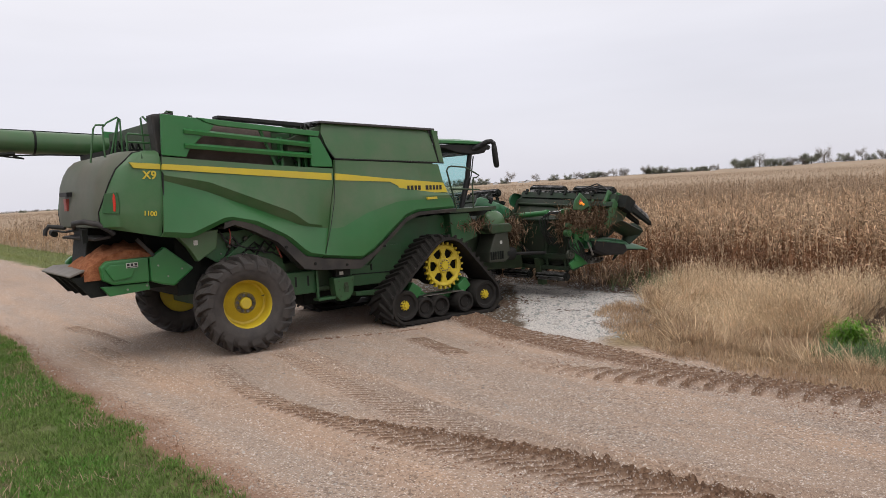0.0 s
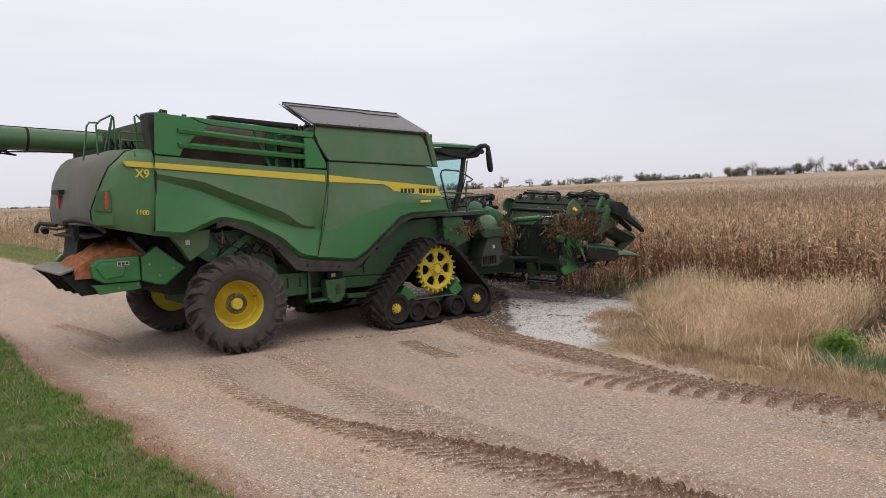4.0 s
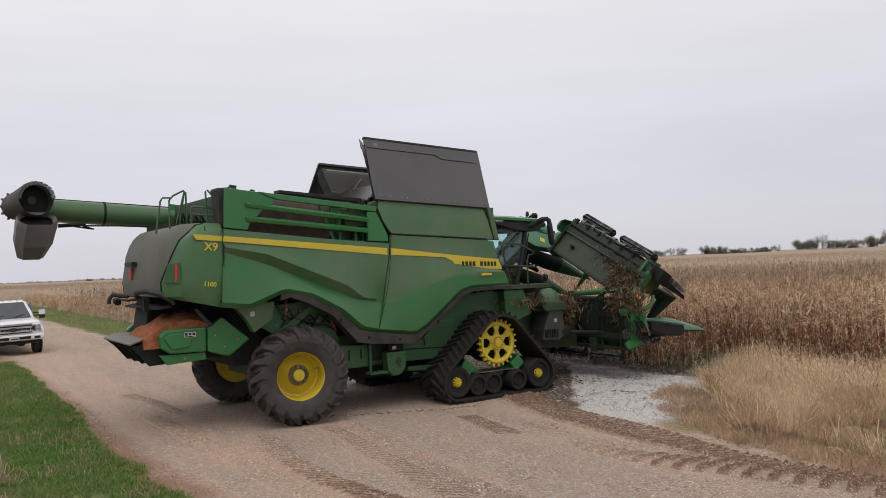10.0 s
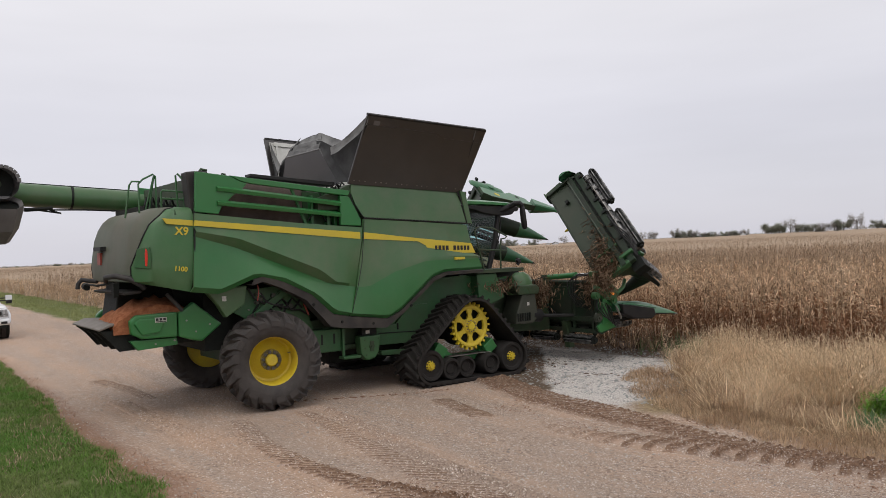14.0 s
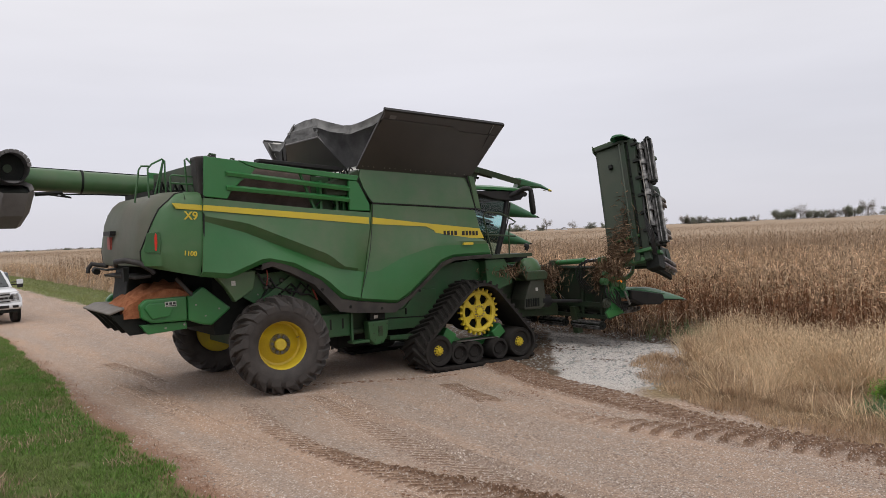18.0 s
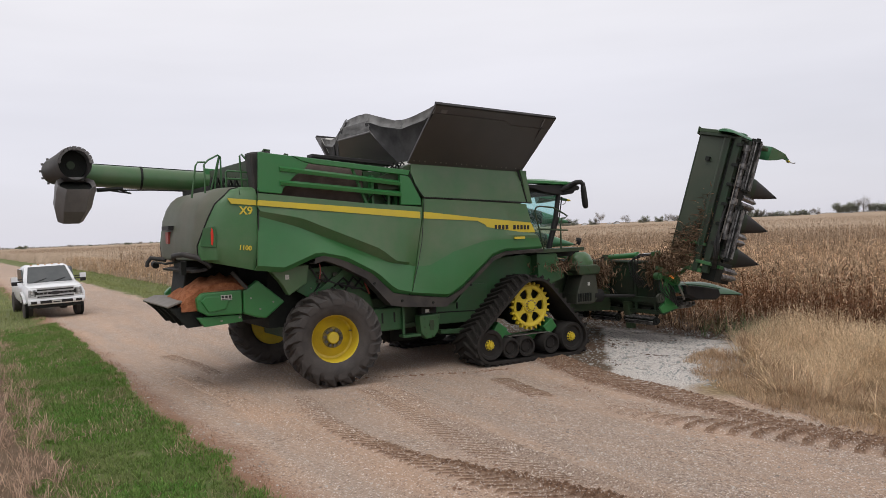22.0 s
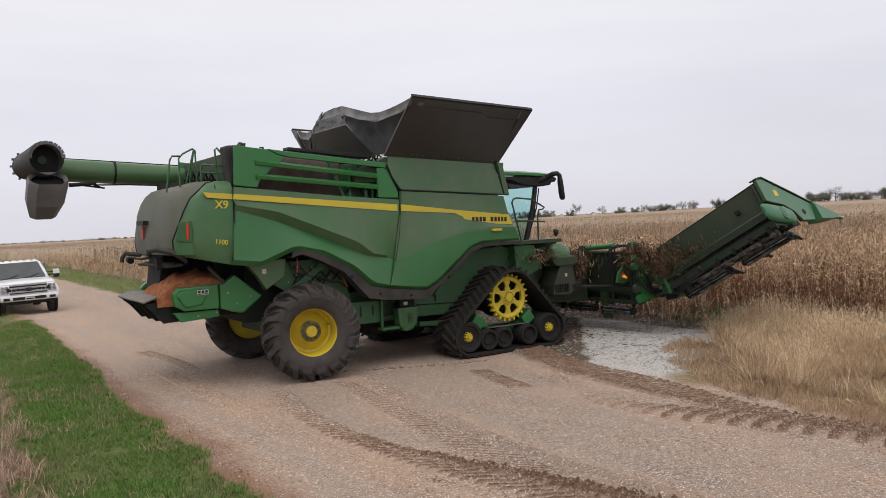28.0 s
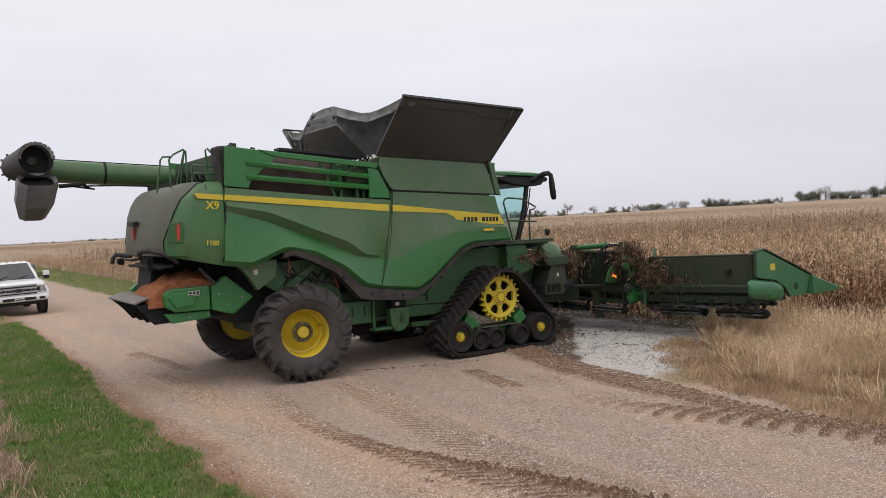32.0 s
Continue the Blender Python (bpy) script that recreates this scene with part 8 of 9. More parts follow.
for sgn in (-1, 1):
    bm = bm_new()
    prism(bm, [(HX - 0.08, 1.66), (HX + 0.3, 1.72), (HX + 0.5, 1.4), (HX + 0.4, 0.7), (HX + 0.1, 0.60), (HX - 0.06, 0.72)], sgn * 2.14, sgn * 2.19)
    part("end_plate", bm, HEADG, head, "dark centre end plate", bevel=0.012)
    bm = bm_new()
    prism(bm, [(HX - 0.02, 1.46), (HX + 0.07, 1.46), (HX + 0.09, 1.05), (HX + 0.20, 0.74), (HX - 0.02, 0.66), (HX - 0.08, 0.74), (HX - 0.01, 1.0)], sgn * 2.20, sgn * 2.27)
    part("hinge_post", bm, GREENM, head, "soiled green hinge post", bevel=0.012)
    bm = bm_new()
    prism(bm, [(HX + 0.16, 1.46), (HX + 0.42, 1.36), (HX + 0.55, 1.12), (HX + 0.40, 1.06), (HX + 0.26, 1.26)], sgn * 2.20, sgn * 2.26)
    part("hinge_cheek", bm, GREENM, head, "green hinge cheek", bevel=0.02)
    bm = bm_new()
    tube(bm, [(HX - 0.10, sgn * 2.2, 1.46), (HX + 0.10, sgn * 2.3, 1.36), (HX + 0.3, sgn * 2.3, 1.40)], 0.05, 8)
    tube(bm, [(HX + 0.05, sgn * 2.22, 1.30), (HX + 0.28, sgn * 2.30, 1.24)], 0.04, 8)
    part_split("hinge_link", bm, GREENC, head, "bright green link", smooth=40)
    bm = bm_new()
    lathe(bm, [(0.0, -0.05), (0.045, -0.05), (0.05, -0.02), (0.10, -0.02), (0.11, 0.0), (0.11, 0.05), (0.0, 0.05)], 16, "y", (HX + 0.04, sgn * 2.22, 0.92))
    part("bearing_boss", bm, DARK, head, smooth=40)
    bm = bm_new()
    lathe(bm, [(0.0, -0.085), (0.05, -0.085), (0.055, -0.05), (0.0, -0.05)], 12, "y", (HX + 0.04, sgn * 2.22, 0.92))
    part("bearing_cap", bm, STEEL, head, smooth=40)
    bm = bm_new()
    tube(bm, [(HX + 0.0, sgn * 0.70, 1.80), (HX + 0.0, sgn * 1.55, 1.855)], 0.06, 12)
    tube(bm, [(HX + 0.0, sgn * 1.50, 1.852), (HX + 0.0, sgn * 1.57, 1.856)], 0.07, 12)
    part("fold_cylinder", bm, GREENC, head, "green folding cylinder", smooth=40)
    bm = bm_new()
    tube(bm, [(HX + 0.0, sgn * 1.5, 1.852), (HX + 0.0, sgn * 2.05, 1.885)], 0.03, 10)
    part("cylinder_rod", bm, CHROME, head, "bright cylinder rod", smooth=40)
    bm = bm_new()
    prism(bm, [(HX - 0.12, 1.5), (HX + 0.12, 1.5), (HX + 0.1, 1.84), (HX - 0.08, 1.86)], sgn * 0.52, sgn * 0.70)
    part("cylinder_bracket", bm, GREEND, head, bevel=0.015)
    bm = bm_new()
    prism(bm, [(HX - 0.08, 1.93), (HX + 0.10, 1.95), (HX + 0.16, 1.6), (HX - 0.06, 1.55)], sgn * 2.02, sgn * 2.12)
    part("fold_arm", bm, GREENM, head, bevel=0.015)
    for k in range(4):
        bm = bm_new()
        pts = [(HX - 0.05, sgn * (2.0 - 0.08 * k), 1.85), (HX - 0.22, sgn * (1.80 - 0.10 * k), 1.9 - 0.06 * k), (HX - 0.18, sgn * (1.70 - 0.06 * k), 1.45), (HX - 0.05, sgn * (1.95 - 0.1 * k), 1.15)]
        sm = [Vector(p) for p in resample(pts, 12)]
        tube(bm, sm, 0.014, 6)
        part("hydraulic_hose", bm, BLACK, head)
        bm = bm_new()
        pts = [(HX - 0.05, sgn * 0.62, 1.82), (HX - 0.2, sgn * (0.45 + 0.05 * k), 1.75 - 0.05 * k), (HX - 0.15, sgn * (0.5 + 0.04 * k), 1.3), (HX - 0.05, sgn * (0.7 + 0.08 * k), 1.0)]
        tube(bm, [Vector(p) for p in resample(pts, 12)], 0.013, 6)
        part("hydraulic_hose", bm, BLACK, head)
for k, y in enumerate((-2.2, -1.52, -0.76, 0.0, 0.76, 1.52, 2.2)):
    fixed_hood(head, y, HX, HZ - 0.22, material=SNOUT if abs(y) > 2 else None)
    s = snout(head, y, HX, HZ - 0.22, tip=STEEL)
for k in range(6):
    row_unit(centre, -1.88 + 0.752 * k, HX, HZ - 0.22)
for ya, yb in ((-2.15, -1.12), (-1.02, -0.04), (0.04, 1.02), (1.12, 2.15)):
    roller_set(head, ya, yb, HX + 0.15, 0.48)
bm = bm_new()
for y in (-1.25, 1.25):
    prism(bm, [(HX - 0.12, 0.85), (HX + 0.05, 0.85), (HX + 0.12, 0.26), (HX - 0.02, 0.26)], y - 0.08, y + 0.08)
part_split("stand_leg", bm, GREEND, head, bevel=0.01)
bm = bm_new()
tube(bm, [(HX + 0.35, -2.1, 1.02), (HX + 0.35, 2.1, 1.02)], 0.15, 16)
part("cross_auger", bm, STEEL, head)


# folding wings, three rows each
def wing(sgn, ends, inner):
    """Hinge through the origin, reaching out to sgn * y."""
    L = 2.94
    q = sgn
    bm = bm_new()
    prism(bm, [(0.0, 0.31), (0.08, 0.355), (0.20, 0.33), (0.10, -0.25), (0.40, -0.50), (0.36, -0.56), (0.02, -0.27)], q * 0.42, q * (L - 0.05))
    w = part("wing", bm, SHEET, head, "dusty dark folding wing of the corn head", bevel=0.012)
    bm = bm_new()
    for a, b, z0, z1 in ((-0.05, 0.06, -0.36, -0.25), (0.0, 0.12, -0.56, -0.42), (0.3, 0.4, -0.60, -0.52)):
        box(bm, a, b, q * 0.1, q * (L - 0.06), z0, z1)
    tube(bm, [(0.02, q * 0.42, 0.33), (0.02, q * (L - 0.05), 0.33)], 0.022, 8)
    part_split("wing_tube", bm, HEADG, w, bevel=0.008)
    bm = bm_new()
    tube(bm, [(0.20, q * 0.9, -0.62), (0.20, q * 2.7, -0.62)], 0.05, 10)
    for k in range(6):
        y = q * (0.9 + 0.36 * k)
        tube(bm, [(0.20, y - 0.06, -0.62), (0.20, y + 0.06, -0.62)], 0.085, 10)
    part_split("cross_shaft", bm, STEELW, w, "worn cross shaft with couplings", smooth=35)
    bm = bm_new()
    for k in range(7):
        y = q * (0.45 + 0.40 * k)
        box(bm, 0.02, 0.12, y - 0.02, y + 0.02, -0.60, -0.30)
        box(bm, -0.04, 0.02, y + 0.10, y + 0.16, -0.62, -0.50)
    part_split("underside_bracket", bm, DARK, w, bevel=0.004)
    bm = bm_new()
    box(bm, -0.07, 0.0, q * (L - 0.62), q * (L - 0.54), -0.02, 0.06)
    part("sheet_port", bm, DARK, w, bevel=0.01)
    bm = bm_new()
    prism(bm, [(-0.02, -0.15), (0.02, 0.30), (0.16, 0.34), (0.22, 0.1), (0.14, -0.22)], q * 0.36, q * 0.42)
    prism(bm, [(-0.03, -0.44), (0.0, 0.16), (0.10, 0.20), (0.14, -0.40)], q * 0.08, q * 0.16)
    box(bm, -0.05, 0.03, q * 0.62, q * 0.68, -0.40, 0.16)
    part_split("hinge_arm", bm, GREENM, w, "green hinge arm", bevel=0.012)
    bm = bm_new()
    prism(bm, [(0.0, -0.40), (0.0, 0.12), (0.16, 0.14), (0.6, -0.25), (0.6, -0.45)], q * 0.16, q * 0.22)
    part_split("hinge_gusset", bm, GREEND, w, bevel=0.015)
    bm = bm_new()
    prism(bm, [(0.10, -0.58), (0.52, -0.60), (0.60, -0.34), (0.36, -0.12), (0.12, -0.20)], q * 0.44, q * 0.50)
    prism(bm, [(0.20, -0.70), (0.34, -0.72), (0.46, -0.40), (0.30, -0.38)], q * 0.24, q * 0.31)
    prism(bm, [(-0.06, -0.62), (0.06, -0.62), (0.06, -0.22), (-0.06, -0.30)], q * 0.26, q * 0.33)
    part_split("hinge_plate", bm, GREENM, w, "green hinge plate", bevel=0.012)
    bm = bm_new()
    for k in range(4):
        pts = [(0.06 + 0.05 * k, q * 0.22, -0.60), (-0.06 - 0.02 * k, q * (0.40 + 0.06 * k), -0.66 - 0.03 * k), (-0.08, q * (0.75 + 0.10 * k), -0.60), (0.04, q * (1.05 + 0.15 * k), -0.58)]
        tube(bm, [Vector(p) for p in resample(pts, 12)], 0.014, 6)
    part_split("wing_hose", bm, BLACK, w, smooth=50)
    bm = bm_new()
    tube(bm, [(-0.022, q * 0.62, -0.24), (-0.022, q * (L - 0.10), -0.24)], 0.035, 8)
    part("sheet_rail", bm, SHEET, w, smooth=40)
    bm = bm_new()
    for k in range(3):
        y = q * (0.55 + 0.76 * k)
        lathe(bm, [(0.0, y - 0.10), (0.07, y - 0.10), (0.10, y - 0.06), (0.10, y + 0.06), (0.07, y + 0.10), (0.0, y + 0.10)], 12, centre=(0.36, 0, -0.68))
    part_split("slip_clutch", bm, STEELW, w, "rubbed steel clutch", smooth=35)
    for k, y in enumerate(inner):
        row_unit(w, q * (y - 0.38), 0, 0)
        fixed_hood(w, q * y, 0, 0)
    # end cover
    bm = bm_new()
    prism(bm, [(-0.02, 0.38), (0.2, 0.40), (1.60, -0.16), (1.42, -0.51), (0.93, -0.51), (0.77, -0.31), (0.5, -0.17), (0.11, -0.11), (-0.04, -0.08)], q * (L - 0.05), q * (L + 0.03))
    cov = part("end_cover", bm, GREEND, w, "green end cover with a rounded shield", bevel=0.02)
    # outer face light; shade on the cover's other faces put into a darker green
    cov.data.materials.append(SNOUT)
    for f in cov.data.polygons:
        f.material_index = int(f.normal.y * q > 0.5)
    bm = bm_new()
    loft(bm, [[Vector((x, q * yy, z)) for x, z in ((-0.04, 0.37), (0.2, 0.41), (0.9, 0.14), (1.62, -0.15))] for yy in (L - 0.10, L - 0.02, L + 0.05)], (0, 0, 0.025))
    part("cover_lip", bm, GREEND, cov, bevel=0.006)
    bm = bm_new()
    rows = []
    for x, r in ((-0.25, 0.12), (-0.18, 0.19), (0.0, 0.22), (0.5, 0.22), (0.68, 0.19), (0.75, 0.12)):
        rows.append([Vector((x, q * (L - 0.03 + 0.09 * r / 0.22 * max(0.0, math.sin(a))), -0.30 - 0.14 * x + 0.84 * r * math.cos(a))) for a in np.linspace(0, math.pi, 11)])
    loft(bm, rows)
    for sl in (slice(0, 11), slice(-11, None)):
        bm.faces.new(list(bm.verts)[sl])
    bmesh.ops.recalc_face_normals(bm, faces=bm.faces[:])
    part("end_shield", bm, SNOUT, cov, "bulged green shield", smooth=45)
    bm = bm_new()
    lathe(bm, [(0.0, q * (L + 0.075)), (0.10, q * (L + 0.072)), (0.135, q * (L + 0.060)), (0.14, q * (L + 0.02))], 24, "y", (0.34, 0, -0.35))
    part("shield_cap", bm, SNOUT, cov, "round green cap on the shield", smooth=40)
    bm = bm_new()
    prism(bm, [(-0.06, 0.33), (0.10, 0.34), (0.5, -0.20), (0.9, -0.40), (0.9, -0.56), (0.1, -0.56), (-0.08, -0.30)], q * (L - 0.11), q * (L - 0.055))
    part("end_bulkhead", bm, HEADG, w, "dark inner end sheet", bevel=0.01)
    bm = bm_new()
    lathe(bm, [(0.035, q * (L + 0.03)), (0.05, q * (L + 0.037)), (0.065, q * (L + 0.03))], 14, "y", (1.12, 0, -0.33))
    part("cover_grommet", bm, BLACK, cov)
    bm = bm_new()
    box(bm, 0.36, 0.50, q * (L + 0.03), q * (L + 0.036), 0.02, 0.14)
    part("badge_plate", bm, STRIPE, cov, "small yellow emblem plate")
    sn = []
    for y in inner:
        # near wing's points take a dark colour: shade from below put into it
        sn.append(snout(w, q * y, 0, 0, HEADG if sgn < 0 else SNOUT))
    # the end divider's point: flat outside, the shaded hollow below drawn as a dark face
    bm = bm_new()
    rows = []
    for x, ya, z0, z1 in ((0.0, 0.30, -0.17, 0.20), (0.35, 0.22, -0.18, 0.08), (0.75, 0.11, -0.165, -0.055), (1.10, 0.03, -0.145, -0.115)):
        k = 0.13 if x < 1 else 0.05
        rows.append([Vector((x, q * y, z)) for y, z in ((k, z0), (k, z1 - 0.03), (k - 0.03, z1), (k - ya * 0.6, z1 + 0.01), (k - ya, z1 - 0.06), (k - ya, z0 + 0.02), (k, z0))])
    loft(bm, rows)
    bm.verts.ensure_lookup_table()
    bm.faces.new(list(bm.verts)[-7:-1])
    bm.faces.new(list(bm.verts)[0:6])
    bmesh.ops.remove_doubles(bm, verts=bm.verts[:], dist=0.0005)
    bmesh.ops.recalc_face_normals(bm, faces=bm.faces[:])
    point = part("snout", bm, SNOUT, w, "pointed green end divider", bevel=0.008)
    point.data.materials.append(HEADG)
    for f in point.data.polygons:
        f.material_index = int(f.index < 18 and f.index % 6 == 5)
    point.matrix_local = Matrix.Translation((1.58, q * ends, -0.34))
    bm = bm_new()
    tube(bm, [(1.02, q * 0.03, -0.13), (1.10, q * 0.03, -0.133), (1.14, q * 0.03, -0.136)], [0.034, 0.03, 0.012], 10)
    part("snout_tip", bm, YELLOW, point, "small yellow end cap", smooth=40)
    bm = bm_new()
    tube(bm, [(0.98, q * 0.0, -0.15), (1.02, q * 0.0, -0.27), (0.96, q * 0.0, -0.33)], 0.011, 6)
    part("wear_wire", bm, STEEL, point)
    sn.append(point)
    roller_set(w, q * 0.38, q * 1.60, 0.46, -0.77)
    roller_set(w, q * 1.78, q * (L + 0.02), 0.46, -0.77)
    # added black plate stands for the shade under the wing
    bm = bm_new()
    prism(bm, [(0.04, -0.30), (0.42, -0.56), (0.42, -0.60), (0.04, -0.50)], q * 0.46, q * (L - 0.08))
    part("underside_fill", bm, DARK, w, "black plate added for the dark underside")
    bm = bm_new()
    tube(bm, [(0.06, q * 0.75, -0.63), (0.06, q * 1.7, -0.64), (0.06, q * 2.35, -0.63)], 0.011, 8)
    part("lift_rod", bm, STEEL, w, "bright thin rod", smooth=40)
    return w, sn


SHEET = mat("dusty_head_sheet", (0.016, 0.036, 0.018), (0.030, 0.042, 0.024), 1.6, 0.45, 0, 0.08, 50, 0.10, 0.45, dust=(0.11, 0.095, 0.07), dust_amt=0.10)
bm = bm_new()
tube(bm, [(-0.005, -0.07, -0.01), (-0.01, 0.0, 0.03), (-0.005, 0.07, -0.01)], 0.024, 8)
link_lamp = part("link_lamp", bm, AMBER, head, "orange reflector on the fold link", smooth=50)
for q in (-1, 1):
    bm = bm_new()
    prism(bm, [(3.03, 0.84), (3.20, 0.84), (3.17, 1.46), (3.06, 1.46)], q * 2.29, q * 2.35)
    prism(bm, [(2.90, 0.79), (3.18, 0.97), (3.46, 0.74), (2.98, 0.66)], q * 2.28, q * 2.33)
    part_split("hinge_upright", bm, GREENC, head, "bright green hinge upright", bevel=0.012)
    bm = bm_new()
    for x, z, r in ((2.86, 1.44, 0.075), (3.02, 1.24, 0.06), (3.36, 1.32, 0.09)):
        lathe(bm, [(0.0, q * 2.42), (r * 0.5, q * 2.42), (r * 0.55, q * 2.40), (r, q * 2.40), (r, q * 2.28), (0.0, q * 2.28)], 14, centre=(x, 0, z))
    part_split("hinge_boss", bm, GREENM, head, smooth=40)
    bm = bm_new()
    lathe(bm, [(0.0, q * 2.40), (0.035, q * 2.40), (0.035, q * 2.37), (0.075, q * 2.37), (0.075, q * 2.34), (0.10, q * 2.34), (0.10, q * 2.28), (0.0, q * 2.28)], 18, centre=(2.94, 0, 0.98))
    part("shaft_bearing", bm, CASEG, head, "grimy shaft bearing", smooth=30)
    bm = bm_new()
    tube(bm, [(2.84, q * 2.34, 1.62), (3.05, q * 2.38, 1.52), (3.30, q * 2.38, 1.47)], [0.05, 0.045, 0.055], 10)
    tube(bm, [(3.30, q * 2.36, 1.46), (3.48, q * 2.40, 1.48), (3.66, q * 2.38, 1.58), (3.76, q * 2.34, 1.74)], [0.04, 0.045, 0.045, 0.035], 10)
    part_split("swing_arm", bm, GREENM, head, "soiled green swing arm", smooth=40)
    bm = bm_new()
    tube(bm, [(3.39, q * 2.40, 1.20), (3.44, q * 2.44, 1.05), (3.52, q * 2.42, 0.92)], 0.022, 8)
    part("grease_line", bm, STEEL, head, smooth=40)
    for k in range(5):
        bm = bm_new()
        pts = [(2.95 + 0.05 * k, q * 2.30, 1.42 - 0.03 * k), (2.82 + 0.08 * k, q * (2.40 + 0.02 * k), 1.18), (3.05 + 0.07 * k, q * 2.42, 0.98 - 0.05 * k), (3.34 + 0.05 * k, q * 2.36, 0.90)]
        tube(bm, [Vector(p) for p in resample(pts, 12)], 0.013, 6)
        part("hinge_hose", bm, BLACK, head)
    # solid black block paints the shaded hollow of the end divider, with its pale upper edge
    bm = bm_new()
    prism(bm, [(3.54, 1.22), (3.56, 1.02), (3.90, 0.88), (4.46, 0.84), (4.60, 0.92), (4.55, 1.06), (3.95, 1.16)], q * 2.24, q * 2.46)
    part("divider_pan", bm, BLACK, head, "black block for the shaded open end of the divider", bevel=0.03)
    bm = bm_new()
    tube(bm, [(3.52, q * 2.47, 1.235), (3.95, q * 2.48, 1.18), (4.56, q * 2.47, 1.07)], 0.016, 8)
    part("divider_edge", bm, SNOUT, head, smooth=40)
bm = bm_new()
prism(bm, [(-0.20, -0.10), (-0.13, 0.10), (0.02, 0.24), (0.24, 0.06), (0.26, -0.06), (0.05, -0.14)], 0.03, 0.08)
link_plate = part("link_plate", bm, GREENM, link_lamp, "soiled green fold link plate", bevel=0.02)
bm = bm_new()
prism(bm, [(-0.06, 0.03), (0.0, 0.12), (0.07, 0.03)], 0.018, 0.032)
part("link_recess", bm, REDD, link_lamp)
near_wing, near_snouts = wing(-1, 2.9, (0.55, 1.31, 2.07))
far_wing, far_snouts = wing(1, 2.90, (0.62, 1.38, 2.14))


# tangled husks caught at the hinges
def husks(centre_p, size, n, seed):
    rnd = random.Random(seed)
    v, f = [], []
    for _ in range(int(n * 2.2)):
        p = [centre_p[i] + rnd.gauss(0, size[i]) * 0.8 for i in range(3)]
        blade(v, f, p, rnd.uniform(0, 6.28), rnd.uniform(0.06, 0.22), rnd.uniform(0.006, 0.022), rnd.uniform(-1.2, 1.4), rnd.uniform(-0.7, 0.9), 2, rnd.uniform(-2, 2))
    return np.array(v), np.array(f)


for sgn, seed in ((-1, 3), (1, 4)):
    own = near_wing if sgn < 0 else far_wing
    for p, sz, n, par in (((HX + 0.0, sgn * 2.25, 1.66), (0.15, 0.20, 0.14), 750, head), ((HX - 0.02, sgn * 1.95, 1.45), (0.05, 0.10, 0.2), 120, head),
                          ((0.02, sgn * 0.45, 0.05), (0.11, 0.26, 0.17), 800, own), ((0.05, sgn * 0.9, -0.2), (0.09, 0.40, 0.12), 420, own)):
        v, f = husks(p, sz, n, seed)
        tagged(soup("husk_tangle", v, f, HUSK, "", "", parent=par), kind="stuff")
for p, sz, n, par, seed in (((2.45, -1.0, 1.45), (0.14, 0.12, 0.20), 420, combine, 8), ((1.0, -1.35, 1.74), (0.30, 0.14, 0.06), 300, combine, 9), ((2.9, -0.6, 1.5), (0.08, 0.35, 0.2), 220, head, 10)):
    v, f = husks(p, sz, n, seed)
    tagged(soup("husk_tangle", v, f, HUSK, "", "", parent=par), kind="stuff")


